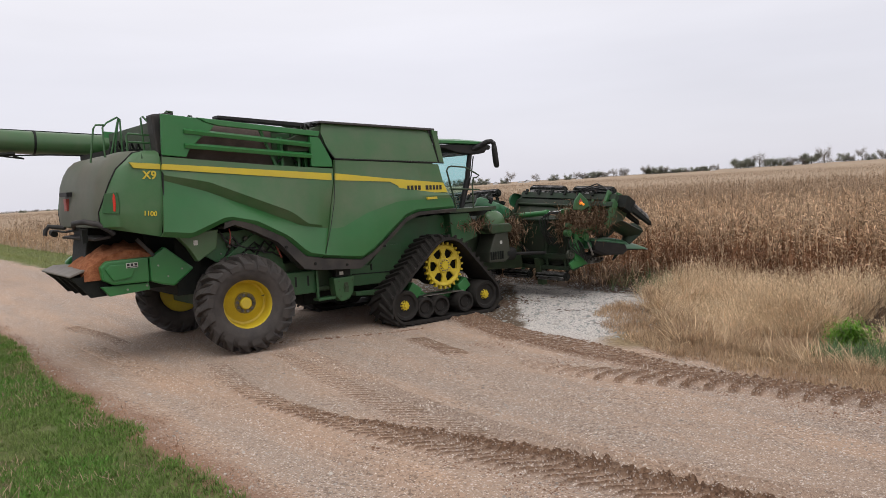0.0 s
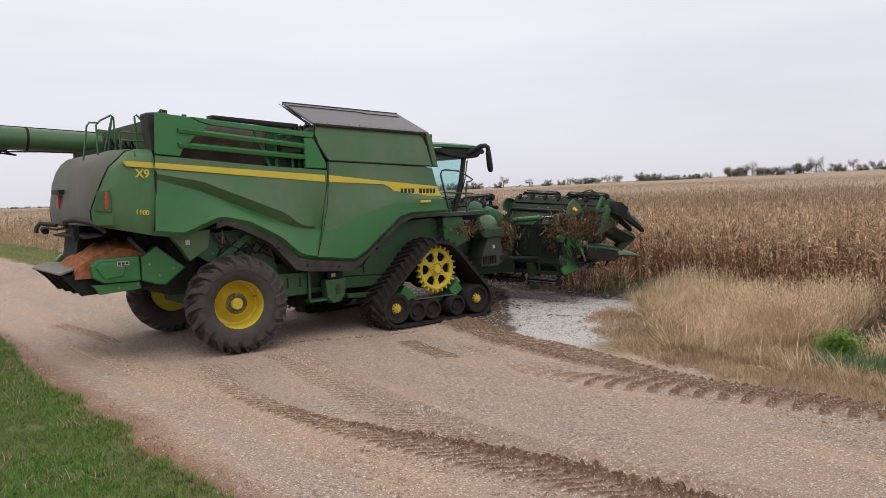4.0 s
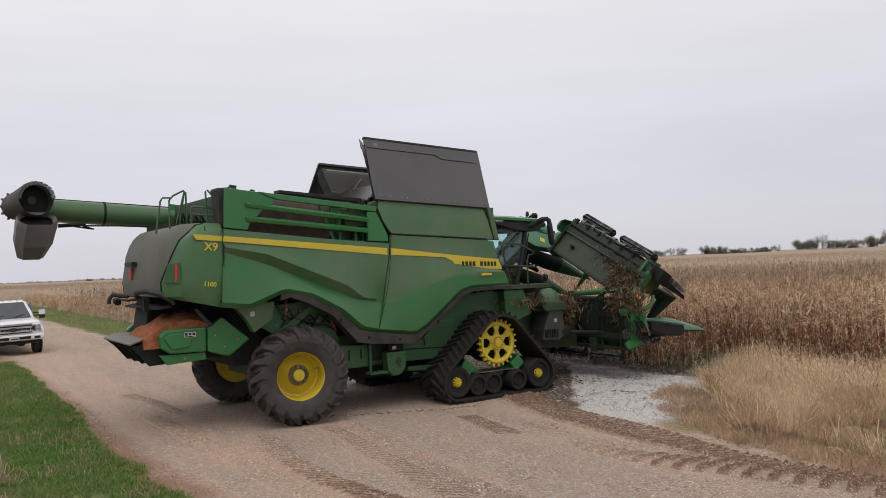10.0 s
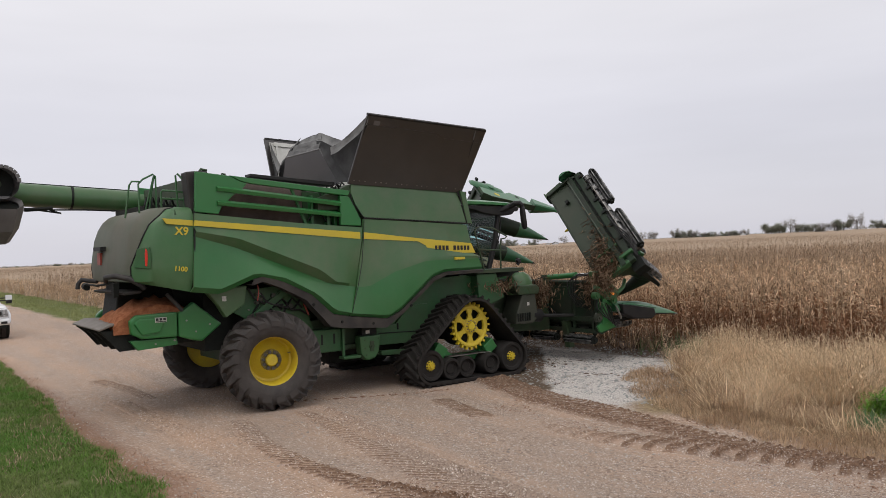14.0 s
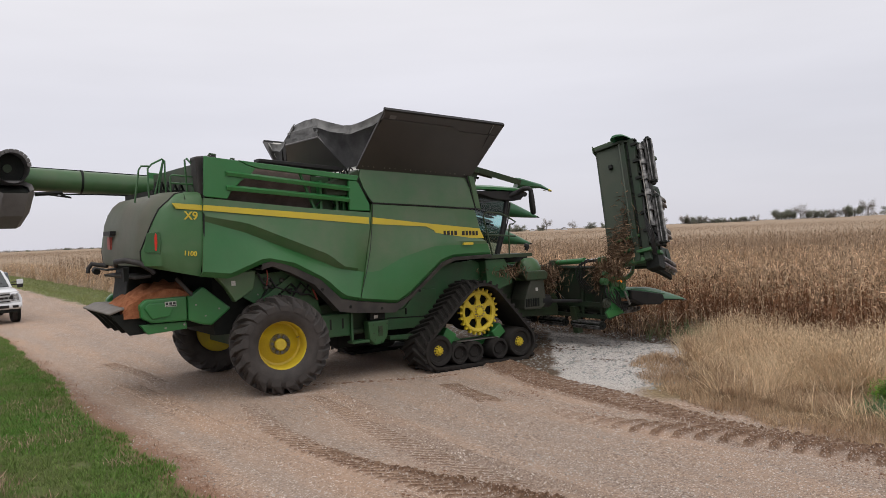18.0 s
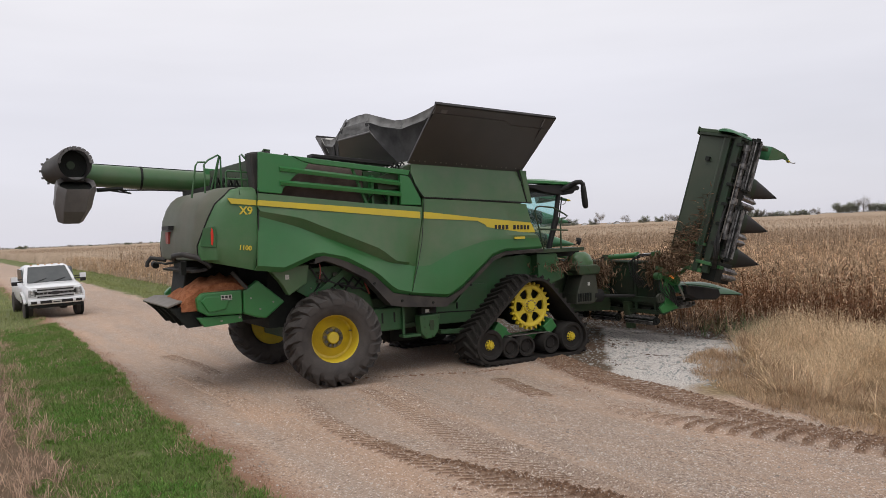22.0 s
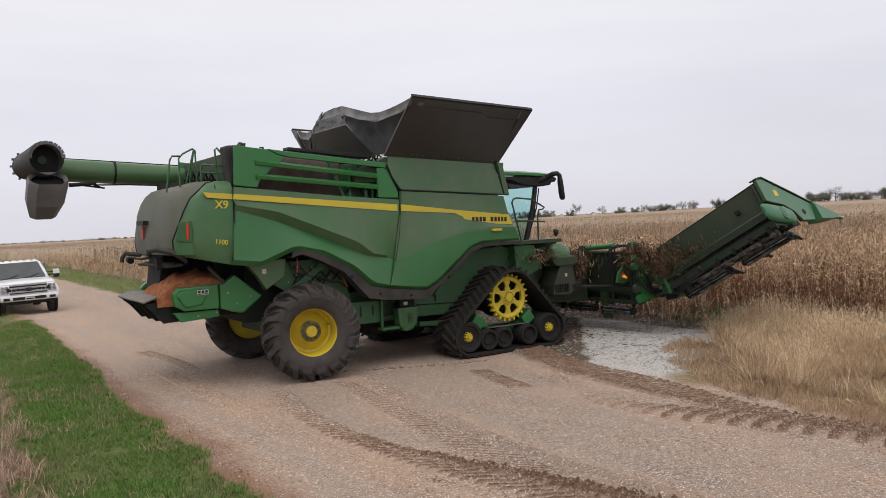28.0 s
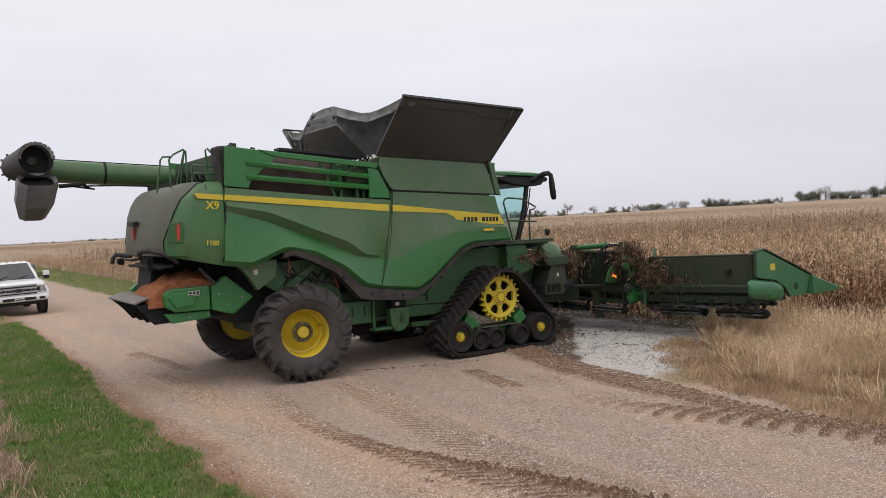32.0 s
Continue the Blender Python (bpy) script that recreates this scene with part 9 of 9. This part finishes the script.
# ---- white pickup on the verge ----
def pickup(m):
    truck = empty("pickup_truck", m, "white crew-cab pickup parked half on the grass verge", "pickup truck")
    # faces +x; origin under the front axle
    bm = bm_new()
    rows = []
    for x, w, z0, z1 in ((-5.0, 0.95, 0.62, 1.32), (-1.6, 0.99, 0.55, 1.33), (-0.55, 1.0, 0.55, 1.30), (0.1, 1.0, 0.62, 1.28), (0.55, 0.98, 0.62, 1.25), (0.82, 0.93, 0.66, 1.17), (0.90, 0.88, 0.70, 1.08)):
        rows.append([Vector((x, y, z)) for y, z in ((-w * 0.96, z0), (-w, z0 + 0.15), (-w, z1 - 0.16), (-w * 0.93, z1 - 0.03), (-w * 0.6, z1), (0, z1 + 0.02), (w * 0.6, z1), (w * 0.93, z1 - 0.03), (w, z1 - 0.16), (w, z0 + 0.15), (w * 0.96, z0))])
    loft(bm, rows)
    for sl in (slice(0, 11), slice(-11, None)):
        bm.faces.new(list(bm.verts)[sl])
    bmesh.ops.recalc_face_normals(bm, faces=bm.faces[:])
    part("body", bm, WHITE, truck, "white painted body", smooth=35)
    bm = bm_new()
    rows = []
    for z, x0, x1, w in ((1.28, -2.9, -0.45, 0.93), (1.60, -2.85, -0.85, 0.86), (1.90, -2.7, -1.30, 0.76), (1.97, -2.5, -1.55, 0.66)):
        rows.append([Vector(p) for p in ((x0, -w, z), (x1 - 0.1, -w, z), (x1, -w * 0.8, z), (x1 + 0.03, 0, z), (x1, w * 0.8, z), (x1 - 0.1, w, z), (x0, w, z), (x0, -w, z))])
    loft(bm, rows)
    bm.faces.new(list(bm.verts)[-8:-1])
    part("cab", bm, WHITE, truck, smooth=25)
    bm = bm_new()
    prism(bm, [(-0.80, 1.33), (0.80, 1.33), (0.66, 1.88), (-0.66, 1.88)], 0, 0.02, "x", Matrix.Translation((-0.475, 0, 1.33)) @ Matrix.Rotation(radians(-54), 4, "Y") @ Matrix.Translation((0, 0, -1.33)) @ Matrix.Diagonal((1, 1, 1.75, 1)) @ Matrix.Translation((0, 0, -1.33 + 1.33 / 1.75)))
    part("windscreen", bm, CARSCREEN, truck, "dark reflecting windscreen")
    for s in (-1, 1):
        bm = bm_new()
        prism(bm, [(-2.6, 1.36), (-0.75, 1.36), (-1.30, 1.84), (-2.5, 1.84)], s * 0.86, s * 0.915, "y")
        part("side_window", bm, CARSCREEN, truck)
        bm = bm_new()
        box(bm, -0.74, -0.58, s * 1.10, s * 1.32, 1.40, 1.58)
        mir = part("door_mirror", bm, WHITE, truck, bevel=0.04)
        bm = bm_new()
        box(bm, -0.68, -0.62, s * 0.9, s * 1.12, 1.36, 1.41)
        box(bm, -0.68, -0.62, s * 0.9, s * 1.12, 1.46, 1.50)
        box(bm, -0.72, -0.575, s * 1.11, s * 1.31, 1.26, 1.405)
        part_split("mirror_arm", bm, BLACK, mir, bevel=0.015)
        bm = bm_new()
        lathe(bm, [(0.0, s * 0.90), (0.50, s * 0.90), (0.50, s * 1.005), (0.0, s * 1.005)], 24, centre=(0, 0, 0.50))
        part("wheel_well", bm, DARK, truck)
        bm = bm_new()
        prism(bm, [(s * 0.66, 0.86), (s * 0.92, 0.86), (s * 0.90, 1.12), (s * 0.66, 1.12)], 0.80, 0.92, "x")
        part("headlamp", bm, LAMPGLASS, truck, "clear headlamp", bevel=0.02)
        bm = bm_new()
        box(bm, 0.905, 0.93, s * 0.66 - 0.05, s * 0.66 + 0.05, 0.92, 1.06)
        part("lamp_inset", bm, BLACK, truck)
        bm = bm_new()
        box(bm, 1.04, 1.07, s * 0.76 - 0.10, s * 0.76 + 0.10, 0.61, 0.70)
        part("fog_lamp", bm, BLACK, truck)
        bm = bm_new()
        tube(bm, [(-0.55, s * 1.0, 0.62), (-0.42, s * 1.03, 0.88), (0.0, s * 1.05, 1.0), (0.42, s * 1.03, 0.88), (0.55, s * 1.0, 0.62)], 0.06, 8)
        part("wheel_arch", bm, WHITE, truck, smooth=40)
        for xw in (0.0, -4.0):
            bm = bm_new()
            lathe(bm, [(0.24, -0.13), (0.30, -0.155), (0.38, -0.15), (0.425, -0.12), (0.435, 0.0), (0.425, 0.12), (0.38, 0.15), (0.24, 0.13)], 32)
            wh = part("wheel", bm, RUBBER, truck, "black all-terrain tyre", smooth=40)
            wh.matrix_local = Matrix.Translation((xw, s * 0.88, 0.435))
            bm = bm_new()
            lathe(bm, [(0.0, s * 0.10), (0.06, s * 0.11), (0.20, s * 0.07), (0.25, s * 0.12), (0.25, -s * 0.1), (0.0, -s * 0.1)], 24)
            part("rim", bm, RIMGREY, wh, smooth=40)
    bm = bm_new()
    box(bm, 0.86, 0.925, -0.62, 0.62, 0.78, 1.17)
    part("grille", bm, BLACK, truck, "black grille with chrome bars", bevel=0.02)
    for z, hh in ((0.805, 0.022), (0.90, 0.03), (1.04, 0.03), (1.145, 0.025)):
        bm = bm_new()
        box(bm, 0.925, 0.955, -0.62, 0.62, z - hh, z + hh)
        part("grille_bar", bm, SILVER, truck, "silver grille bar", bevel=0.008)
    bm = bm_new()
    for k in range(9):
        box(bm, 0.925, 0.935, -0.56 + 0.14 * k - 0.006, -0.56 + 0.14 * k + 0.006, 0.93, 1.01)
    part_split("grille_mesh", bm, SILVER, truck)
    bm = bm_new()
    box(bm, 0.90, 0.93, -0.93, 0.93, 1.165, 1.19)
    part("bonnet_edge", bm, WHITE, truck, bevel=0.01)
    for k in (-1, 1):
        bm = bm_new()
        for z in (0.89, 0.99, 1.08):
            lathe(bm, [(0.0, 0.945), (0.035, 0.945), (0.042, 0.925), (0.0, 0.925)], 12, "x", (0, k * 0.79, z))
        part_split("lamp_lens", bm, SILVER, truck, smooth=40)
    bm = bm_new()
    rows = [[Vector((0.955 + 0.004 * k, 0.17 * math.cos(a) * (1 - 0.3 * k), 0.97 + 0.07 * math.sin(a) * (1 - 0.3 * k))) for a in np.linspace(0, 2 * math.pi, 17)] for k in (0, 1)]
    loft(bm, rows)
    bm.faces.new(list(bm.verts)[-17:-1])
    part("badge", bm, RIMGREY, truck, "plain oval badge")
    bm = bm_new()
    prism(bm, [(0.82, 0.56), (1.0, 0.56), (1.06, 0.62), (1.04, 0.76), (0.85, 0.80)], -0.95, 0.95)
    part("bumper", bm, WHITE, truck, "white front bumper", bevel=0.03)
    bm = bm_new()
    box(bm, 1.04, 1.072, -0.55, 0.55, 0.61, 0.71)
    part("bumper_slot", bm, BLACK, truck)
    bm = bm_new()
    box(bm, 1.07, 1.085, -0.16, 0.16, 0.58, 0.70)
    pl = part("plate", bm, WHITEDECAL, truck)
    bm = bm_new()
    box(bm, 1.085, 1.09, -0.12, 0.12, 0.62, 0.66)
    part("plate_bar", bm, INK, pl)
    bm = bm_new()
    prism(bm, [(0.5, 0.42), (0.98, 0.46), (0.96, 0.56), (0.5, 0.58)], -0.85, 0.85)
    box(bm, -4.8, 0.5, -0.6, 0.6, 0.40, 0.56)
    part("underbody", bm, DARK, truck)
    bm = bm_new()
    for k in range(5):
        box(bm, -1.62, -1.54, -0.5 + 0.25 * k - 0.04, -0.5 + 0.25 * k + 0.04, 1.965, 1.995)
    part_split("roof_lamp", bm, AMBERD, truck)
    bm = bm_new()
    tube(bm, [(-0.42, -0.55, 1.35), (-0.62, -0.1, 1.46)], 0.012, 6)
    tube(bm, [(-0.42, 0.15, 1.35), (-0.62, 0.6, 1.46)], 0.012, 6)
    part_split("wiper", bm, BLACK, truck)
    bm = bm_new()
    prism(bm, [(-5.0, 1.30), (-5.0, 1.36), (-2.95, 1.36), (-2.95, 1.30)], -0.95, -0.85)
    prism(bm, [(-5.0, 1.30), (-5.0, 1.36), (-2.95, 1.36), (-2.95, 1.30)], 0.85, 0.95)
    part_split("bed_rail", bm, WHITE, truck)
    return truck


SILVER = mat("silver_trim", (0.50, 0.51, 0.52), (0.42, 0.43, 0.44), 6.0, 0.3, 0.4, 0, 60, 0.05, 0.6)
CARSCREEN = mat("dark_car_window", (0.035, 0.042, 0.043), (0.05, 0.055, 0.056), 2.0, 0.08, 0, 0, 60, 0.02, 0.7)
LAMPGLASS = mat("headlamp_glass", (0.45, 0.46, 0.47), (0.25, 0.26, 0.27), 12.0, 0.12, 0.3, 0, 60, 0.1, 0.6)
AMBERD = mat("unlit_amber", (0.45, 0.2, 0.04), None, 20.0, 0.4)
pickup(pose(-6.42, 17.6, -0.03, 1.2, 0, -88.5) @ Matrix.Diagonal((0.93, 0.93, 0.93, 1)))


# ---- trees and farmsteads on the horizon ----
def tree_proto(name, seed, height, width, clumps, leaf, label, bare=0.3):
    rnd = random.Random(seed)
    root = empty(name, pose(0, 0, -50), label, "tree")
    bm = bm_new()
    tube(bm, [(0, 0, -0.3), (0.1, 0.05, height * 0.3), (0.0, 0.15, height * 0.62)], [height * 0.028, height * 0.022, height * 0.010], 7)
    tips = []
    for k in range(11):
        a = k * 2.4 + rnd.uniform(-0.4, 0.4)
        z = height * rnd.uniform(0.12, 0.5)
        r = width * rnd.uniform(0.25, 0.48)
        tip = Vector((r * math.cos(a), r * math.sin(a), z + height * rnd.uniform(0.06, 0.42)))
        tube(bm, [(0.05, 0.05, z), (tip.x * 0.45, tip.y * 0.45, z + (tip.z - z) * 0.55), tip], [height * 0.010, height * 0.007, height * 0.002], 5)
        tips.append(tip)
    part("trunk", bm, BARK, root, "grey trunk with spreading limbs")
    v, f = [], []
    for _ in range(int(clumps * 2.4)):
        c = rnd.choice(tips) * rnd.uniform(0.75, 1.05)
        c = c + Vector((rnd.gauss(0, width * 0.07), rnd.gauss(0, width * 0.07), rnd.gauss(0, height * 0.07)))
        for _ in range(3):
            p = c + Vector((rnd.gauss(0, 0.35), rnd.gauss(0, 0.35), rnd.gauss(0, 0.3)))
            blade(v, f, p, rnd.uniform(0, 6.28), rnd.uniform(0.3, 0.65), rnd.uniform(0.22, 0.45), rnd.uniform(-0.8, 1.2), rnd.uniform(-1, 1), 1)
    soup("crown", np.array(v), np.array(f), leaf, "", "", parent=root)
    return root


oak = tree_proto("broad_tree", 1, 10.0, 10.5, 1500, LEAF, "broad dull green tree on the far field edge")
elm = tree_proto("open_tree", 2, 11.5, 9.5, 420, LEAFB, "half-bare tall tree on the far field edge")
shrub = tree_proto("low_tree", 3, 7.0, 9.0, 850, LEAF, "low bushy tree in the far tree line")
autumn = tree_proto("browning_tree", 4, 9.0, 8.5, 550, LEAFB, "browning tree in the far tree line")


def far_place(az, d):
    x, y = -9.53 + d * math.cos(radians(az)), -14.34 + d * math.sin(radians(az))
    return x, y, land(x, y)


trnd = random.Random(17)
TREELINE = []
for k in range(9):
    TREELINE.append((32.6 - 0.62 * k + trnd.uniform(-0.15, 0.15), 560, (oak, oak, elm, oak, shrub, autumn, autumn, oak, elm)[k], trnd.uniform(0.85, 1.1)))
for k in range(15):
    TREELINE.append((26.6 - 0.6 * k + trnd.uniform(-0.2, 0.2), 640, (shrub, autumn, elm, shrub, autumn)[k % 5], trnd.uniform(0.7, 1.15)))
for k in range(14):
    TREELINE.append((38.6 - 0.33 * k + trnd.uniform(-0.12, 0.12), 620, (autumn, oak, shrub, autumn, shrub)[k % 5], trnd.uniform(0.55, 0.95) * (1.15 if k < 4 else 0.8)))
for az, pr, s in ((40.1, autumn, 1.0), (40.8, elm, 0.75), (41.4, autumn, 0.8), (42.0, oak, 0.85), (42.4, shrub, 0.8), (42.9, autumn, 0.8), (43.3, elm, 0.7), (43.9, shrub, 0.8), (44.9, shrub, 0.9), (46.1, elm, 0.75),
                  (47.9, elm, 1.0), (48.3, shrub, 0.8), (49.7, shrub, 0.9), (50.2, shrub, 1.0), (51.0, oak, 0.85), (51.6, shrub, 1.0), (52.3, autumn, 0.95), (53.4, oak, 0.8), (54.4, shrub, 1.0), (56, oak, 0.9), (58, shrub, 1.0)):
    TREELINE.append((az, 640, pr, s))
for k in range(26):
    TREELINE.append((76.5 + 0.52 * k + trnd.uniform(-0.2, 0.2), 900 + trnd.uniform(-60, 60), (shrub, autumn, shrub, oak)[k % 4], trnd.uniform(0.25, 0.5)))
TREELINE.append((86.0, 620, oak, 0.5))
protos_used = set()
for az, d, pr, s in TREELINE:
    m = Matrix.Translation(far_place(az, d)) @ Matrix.Rotation(trnd.uniform(0, 6.28), 4, "Z") @ Matrix.Diagonal((s, s, s, 1))
    if pr not in protos_used:
        protos_used.add(pr)
        ob = pr
        pr.matrix_world = m
    else:
        ob = copy_thing(pr, m)
        ob.matrix_world = m
    tagged(ob, group="far tree line")


def farmhouse(az, d, w, dep, h, turn, wall, label):
    x, y, z = far_place(az, d)
    root = empty("farm_building", pose(x, y, z, 0, 0, turn), label, "farm building", "distant farm buildings")
    bm = bm_new()
    prism(bm, [(-dep / 2, 0), (dep / 2, 0), (dep / 2, h), (0, h + dep * 0.28), (-dep / 2, h)], -w / 2, w / 2, "x")
    part("wall", bm, wall, root)
    bm = bm_new()
    for s in (-1, 1):
        prism(bm, [(0, h + dep * 0.30), (s * (dep / 2 + 0.3), h - 0.1), (s * (dep / 2 + 0.3), h - 0.3), (0, h + dep * 0.28)], -w / 2 - 0.3, w / 2 + 0.3, "x")
    part_split("roof", bm, PALE if w > 12 else TRIM, root)
    for k in range(2):
        bm = bm_new()
        box(bm, -w * 0.25 + k * w * 0.4, -w * 0.25 + k * w * 0.4 + 1.0, -dep / 2 - 0.05, -dep / 2 + 0.02, 1.0, 2.4)
        part("window", bm, CARSCREEN, root)
    bm = bm_new()
    box(bm, -0.5, 0.5, -dep / 2 - 0.05, -dep / 2 + 0.02, 0, 2.1)
    part("door", bm, TRIM, root)


farmhouse(48.9, 600, 4.5, 4, 1.9, 50, WHITE, "white farmhouse among far trees")
farmhouse(47.2, 610, 16, 4, 1.4, 45, WHITE, "long white farm shed roof")
farmhouse(46.7, 600, 4, 4, 2.0, 60, WHITE, "small white farm building among trees")
farmhouse(43.1, 600, 4, 4, 2.0, 30, WHITE, "white farmhouse under dark trees")
farmhouse(34.3, 560, 5, 4, 1.8, 30, WHITE, "small white farm shed")
farmhouse(32.4, 600, 20, 5, 1.6, 20, WHITE, "long white shed before the trees")


# low woods and hedges that close the horizon
wrnd = random.Random(41)
wv, wf = [], []
for az0, az1, step, d, hi in ((60.0, 104.0, 0.035, 980.0, 4.2), (28.0, 54.0, 0.06, 690.0, 2.6), (12.0, 28.0, 0.05, 700.0, 3.4)):
    az = az0
    while az < az1:
        x, y, zb = far_place(az, d + wrnd.uniform(-15, 15))
        h = hi * (0.55 + 0.45 * noise.noise(Vector((az * 0.9, d, 0)))) * wrnd.uniform(0.7, 1.2)
        for _ in range(3):
            blade(wv, wf, (x + wrnd.gauss(0, 0.5), y + wrnd.gauss(0, 0.5), zb + 1.0 + wrnd.uniform(0, h * 0.5)), wrnd.uniform(0, 6.28), h * 0.7, h * 0.6, wrnd.uniform(0.3, 1.5), wrnd.uniform(-0.6, 0.8), 1)
        az += step
soup("far_woods", np.array(wv), np.array(wf), LEAFB, "low woods along the horizon, haze put into their colour", "woods")


# ---- what moves ----
def motions():
    # wings: angle from level about a hinge that leans forward
    near = [(0, 178), (6.3, 178), (7, 173), (8, 167), (9, 159), (10, 155), (11, 150), (12, 145), (13, 138.5), (13.5, 136), (15.5, 124.5), (16, 121), (17, 115), (18, 108.5), (19, 100.5), (20, 93.5), (20.5, 91), (21, 88),
            (21.5, 84), (22, 80.5), (23, 72.5), (24, 65.5), (25, 56), (25.5, 52), (27.5, 35), (28, 30), (29, 22), (30, 15), (31, 8.5), (31.5, 5), (32, 2)]
    # the links carry each hinge outward while its wing lies folded
    near_slide = [(0, 1), (6.3, 1), (7, 0.8), (8, 0.45), (9, 0.12), (10, 0), (32, 0)]
    far = [(0, 179), (5.5, 179), (7, 167), (8, 160), (9, 152), (10, 146), (12, 136), (13, 128), (15.5, 116), (16, 113.5), (17, 108), (18, 101), (19, 93.5), (20, 84.5), (21, 71), (22, 60), (23, 44), (24, 30), (25, 18), (26, 8), (27.5, 1), (28, 0), (32, 0)]
    far_slide = [(0, 1), (19, 1), (23, 0.4), (26, 0), (32, 0)]

    def wing_pose(side, a, x, y, z):
        turn = pose(0, 0, 0, 0, 14.3, -1.7 * side)
        return pose(x, side * y, z) @ turn @ pose(0, 0, 0, side * a, 0, 0) @ turn.inverted() @ pose(0, 0, -0.345)

    def slide(rows, t):
        return float(np.interp(t, [r[0] for r in rows], [r[1] for r in rows]))
    walk(near_wing, [(t, wing_pose(-1, a, 3.154 + 0.36 * slide(near_slide, t), 2.267 + 0.58 * slide(near_slide, t), 1.591 - 0.20 * slide(near_slide, t))) for t, a in near])
    walk(far_wing, [(t, wing_pose(1, a, 3.154 - 0.65 * slide(far_slide, t), 2.267 + 0.73 * slide(far_slide, t), 1.591 - 0.19 * slide(far_slide, t))) for t, a in far])
    # snouts fold against the inverted wing and swing out as it passes the upright
    near_fold = [(0, 122), (6.3, 122), (9, 102), (12, 100), (18, 98), (18.5, 92), (19, 78), (19.5, 58), (20, 36), (20.5, 15), (21, 4), (21.5, 0), (32, 0)]
    for ob in near_snouts:
        p = ob.location.copy()
        walk(ob, [(t, pose(p.x, p.y, p.z, 0, -a, 0)) for t, a in near_fold])
    far_fold = [(0, 95), (6, 95), (8, 50), (9, 20), (10, 5), (11, 0), (32, 0)]
    for ob in far_snouts:
        p = ob.location.copy()
        walk(ob, [(t, pose(p.x, p.y, p.z, 0, -a, 0)) for t, a in far_fold])
    # amber lamp on the near fold link
    walk(link_lamp, [(0, pose(3.08, -2.56, 2.03)), (6.3, pose(3.08, -2.56, 2.03)), (9, pose(3.1, -2.5, 1.85)), (12, pose(3.25, -2.44, 1.55)), (24, pose(3.25, -2.25, 1.3)), (25.2, pose(2.93, -2.05, 1.22)), (28, pose(2.92, -1.98, 1.20)), (32, pose(2.92, -1.93, 1.20))])
    # grain tank flaps, angle from lying open
    flap = [(0, 178), (2.8, 178), (3.5, 166), (5.5, 151), (6, 147.5), (7, 139.5), (8, 131.5), (9, 124), (10, 115.5), (10.5, 110), (11, 104.5), (11.5, 98.5), (12, 92.5), (13, 78.5), (13.5, 69.5), (14.8, 49), (15.5, 45), (17, 44.5), (32, 44.5)]
    walk(near_flap, [(t, near_at(a)) for t, a in flap])
    # the far flap follows a little behind
    lag = ((0, 0), (3.5, 10), (6, 20), (8, 20), (10, 22), (12, 22), (14, 12), (16, 0), (32, 0))
    walk(far_flap, [(t, far_at(min(178, a + slide(lag, t)))) for t, a in flap])
    rear = [(0, 178), (2.8, 178), (3.5, 176), (6, 166), (9, 156), (10, 149), (11, 136), (11.5, 127), (12, 117), (12.5, 107), (13, 98), (13.5, 90), (14.5, 75), (15.5, 66), (16, 65), (32, 65)]
    walk(rear_flap, [(t, rear_at(a)) for t, a in rear])
    walk(front_flap, [(t, front_at(a)) for t, a in rear])

    for ob, a, ax, g, lift in folds:
        walk(ob, [(t, fold_pose(a, ax, g * k, k, lift)) for t, k in ((0, 1), (9.5, 1), (10.5, 0.85), (12, 0.45), (13.5, 0), (32, 0))])


motions()
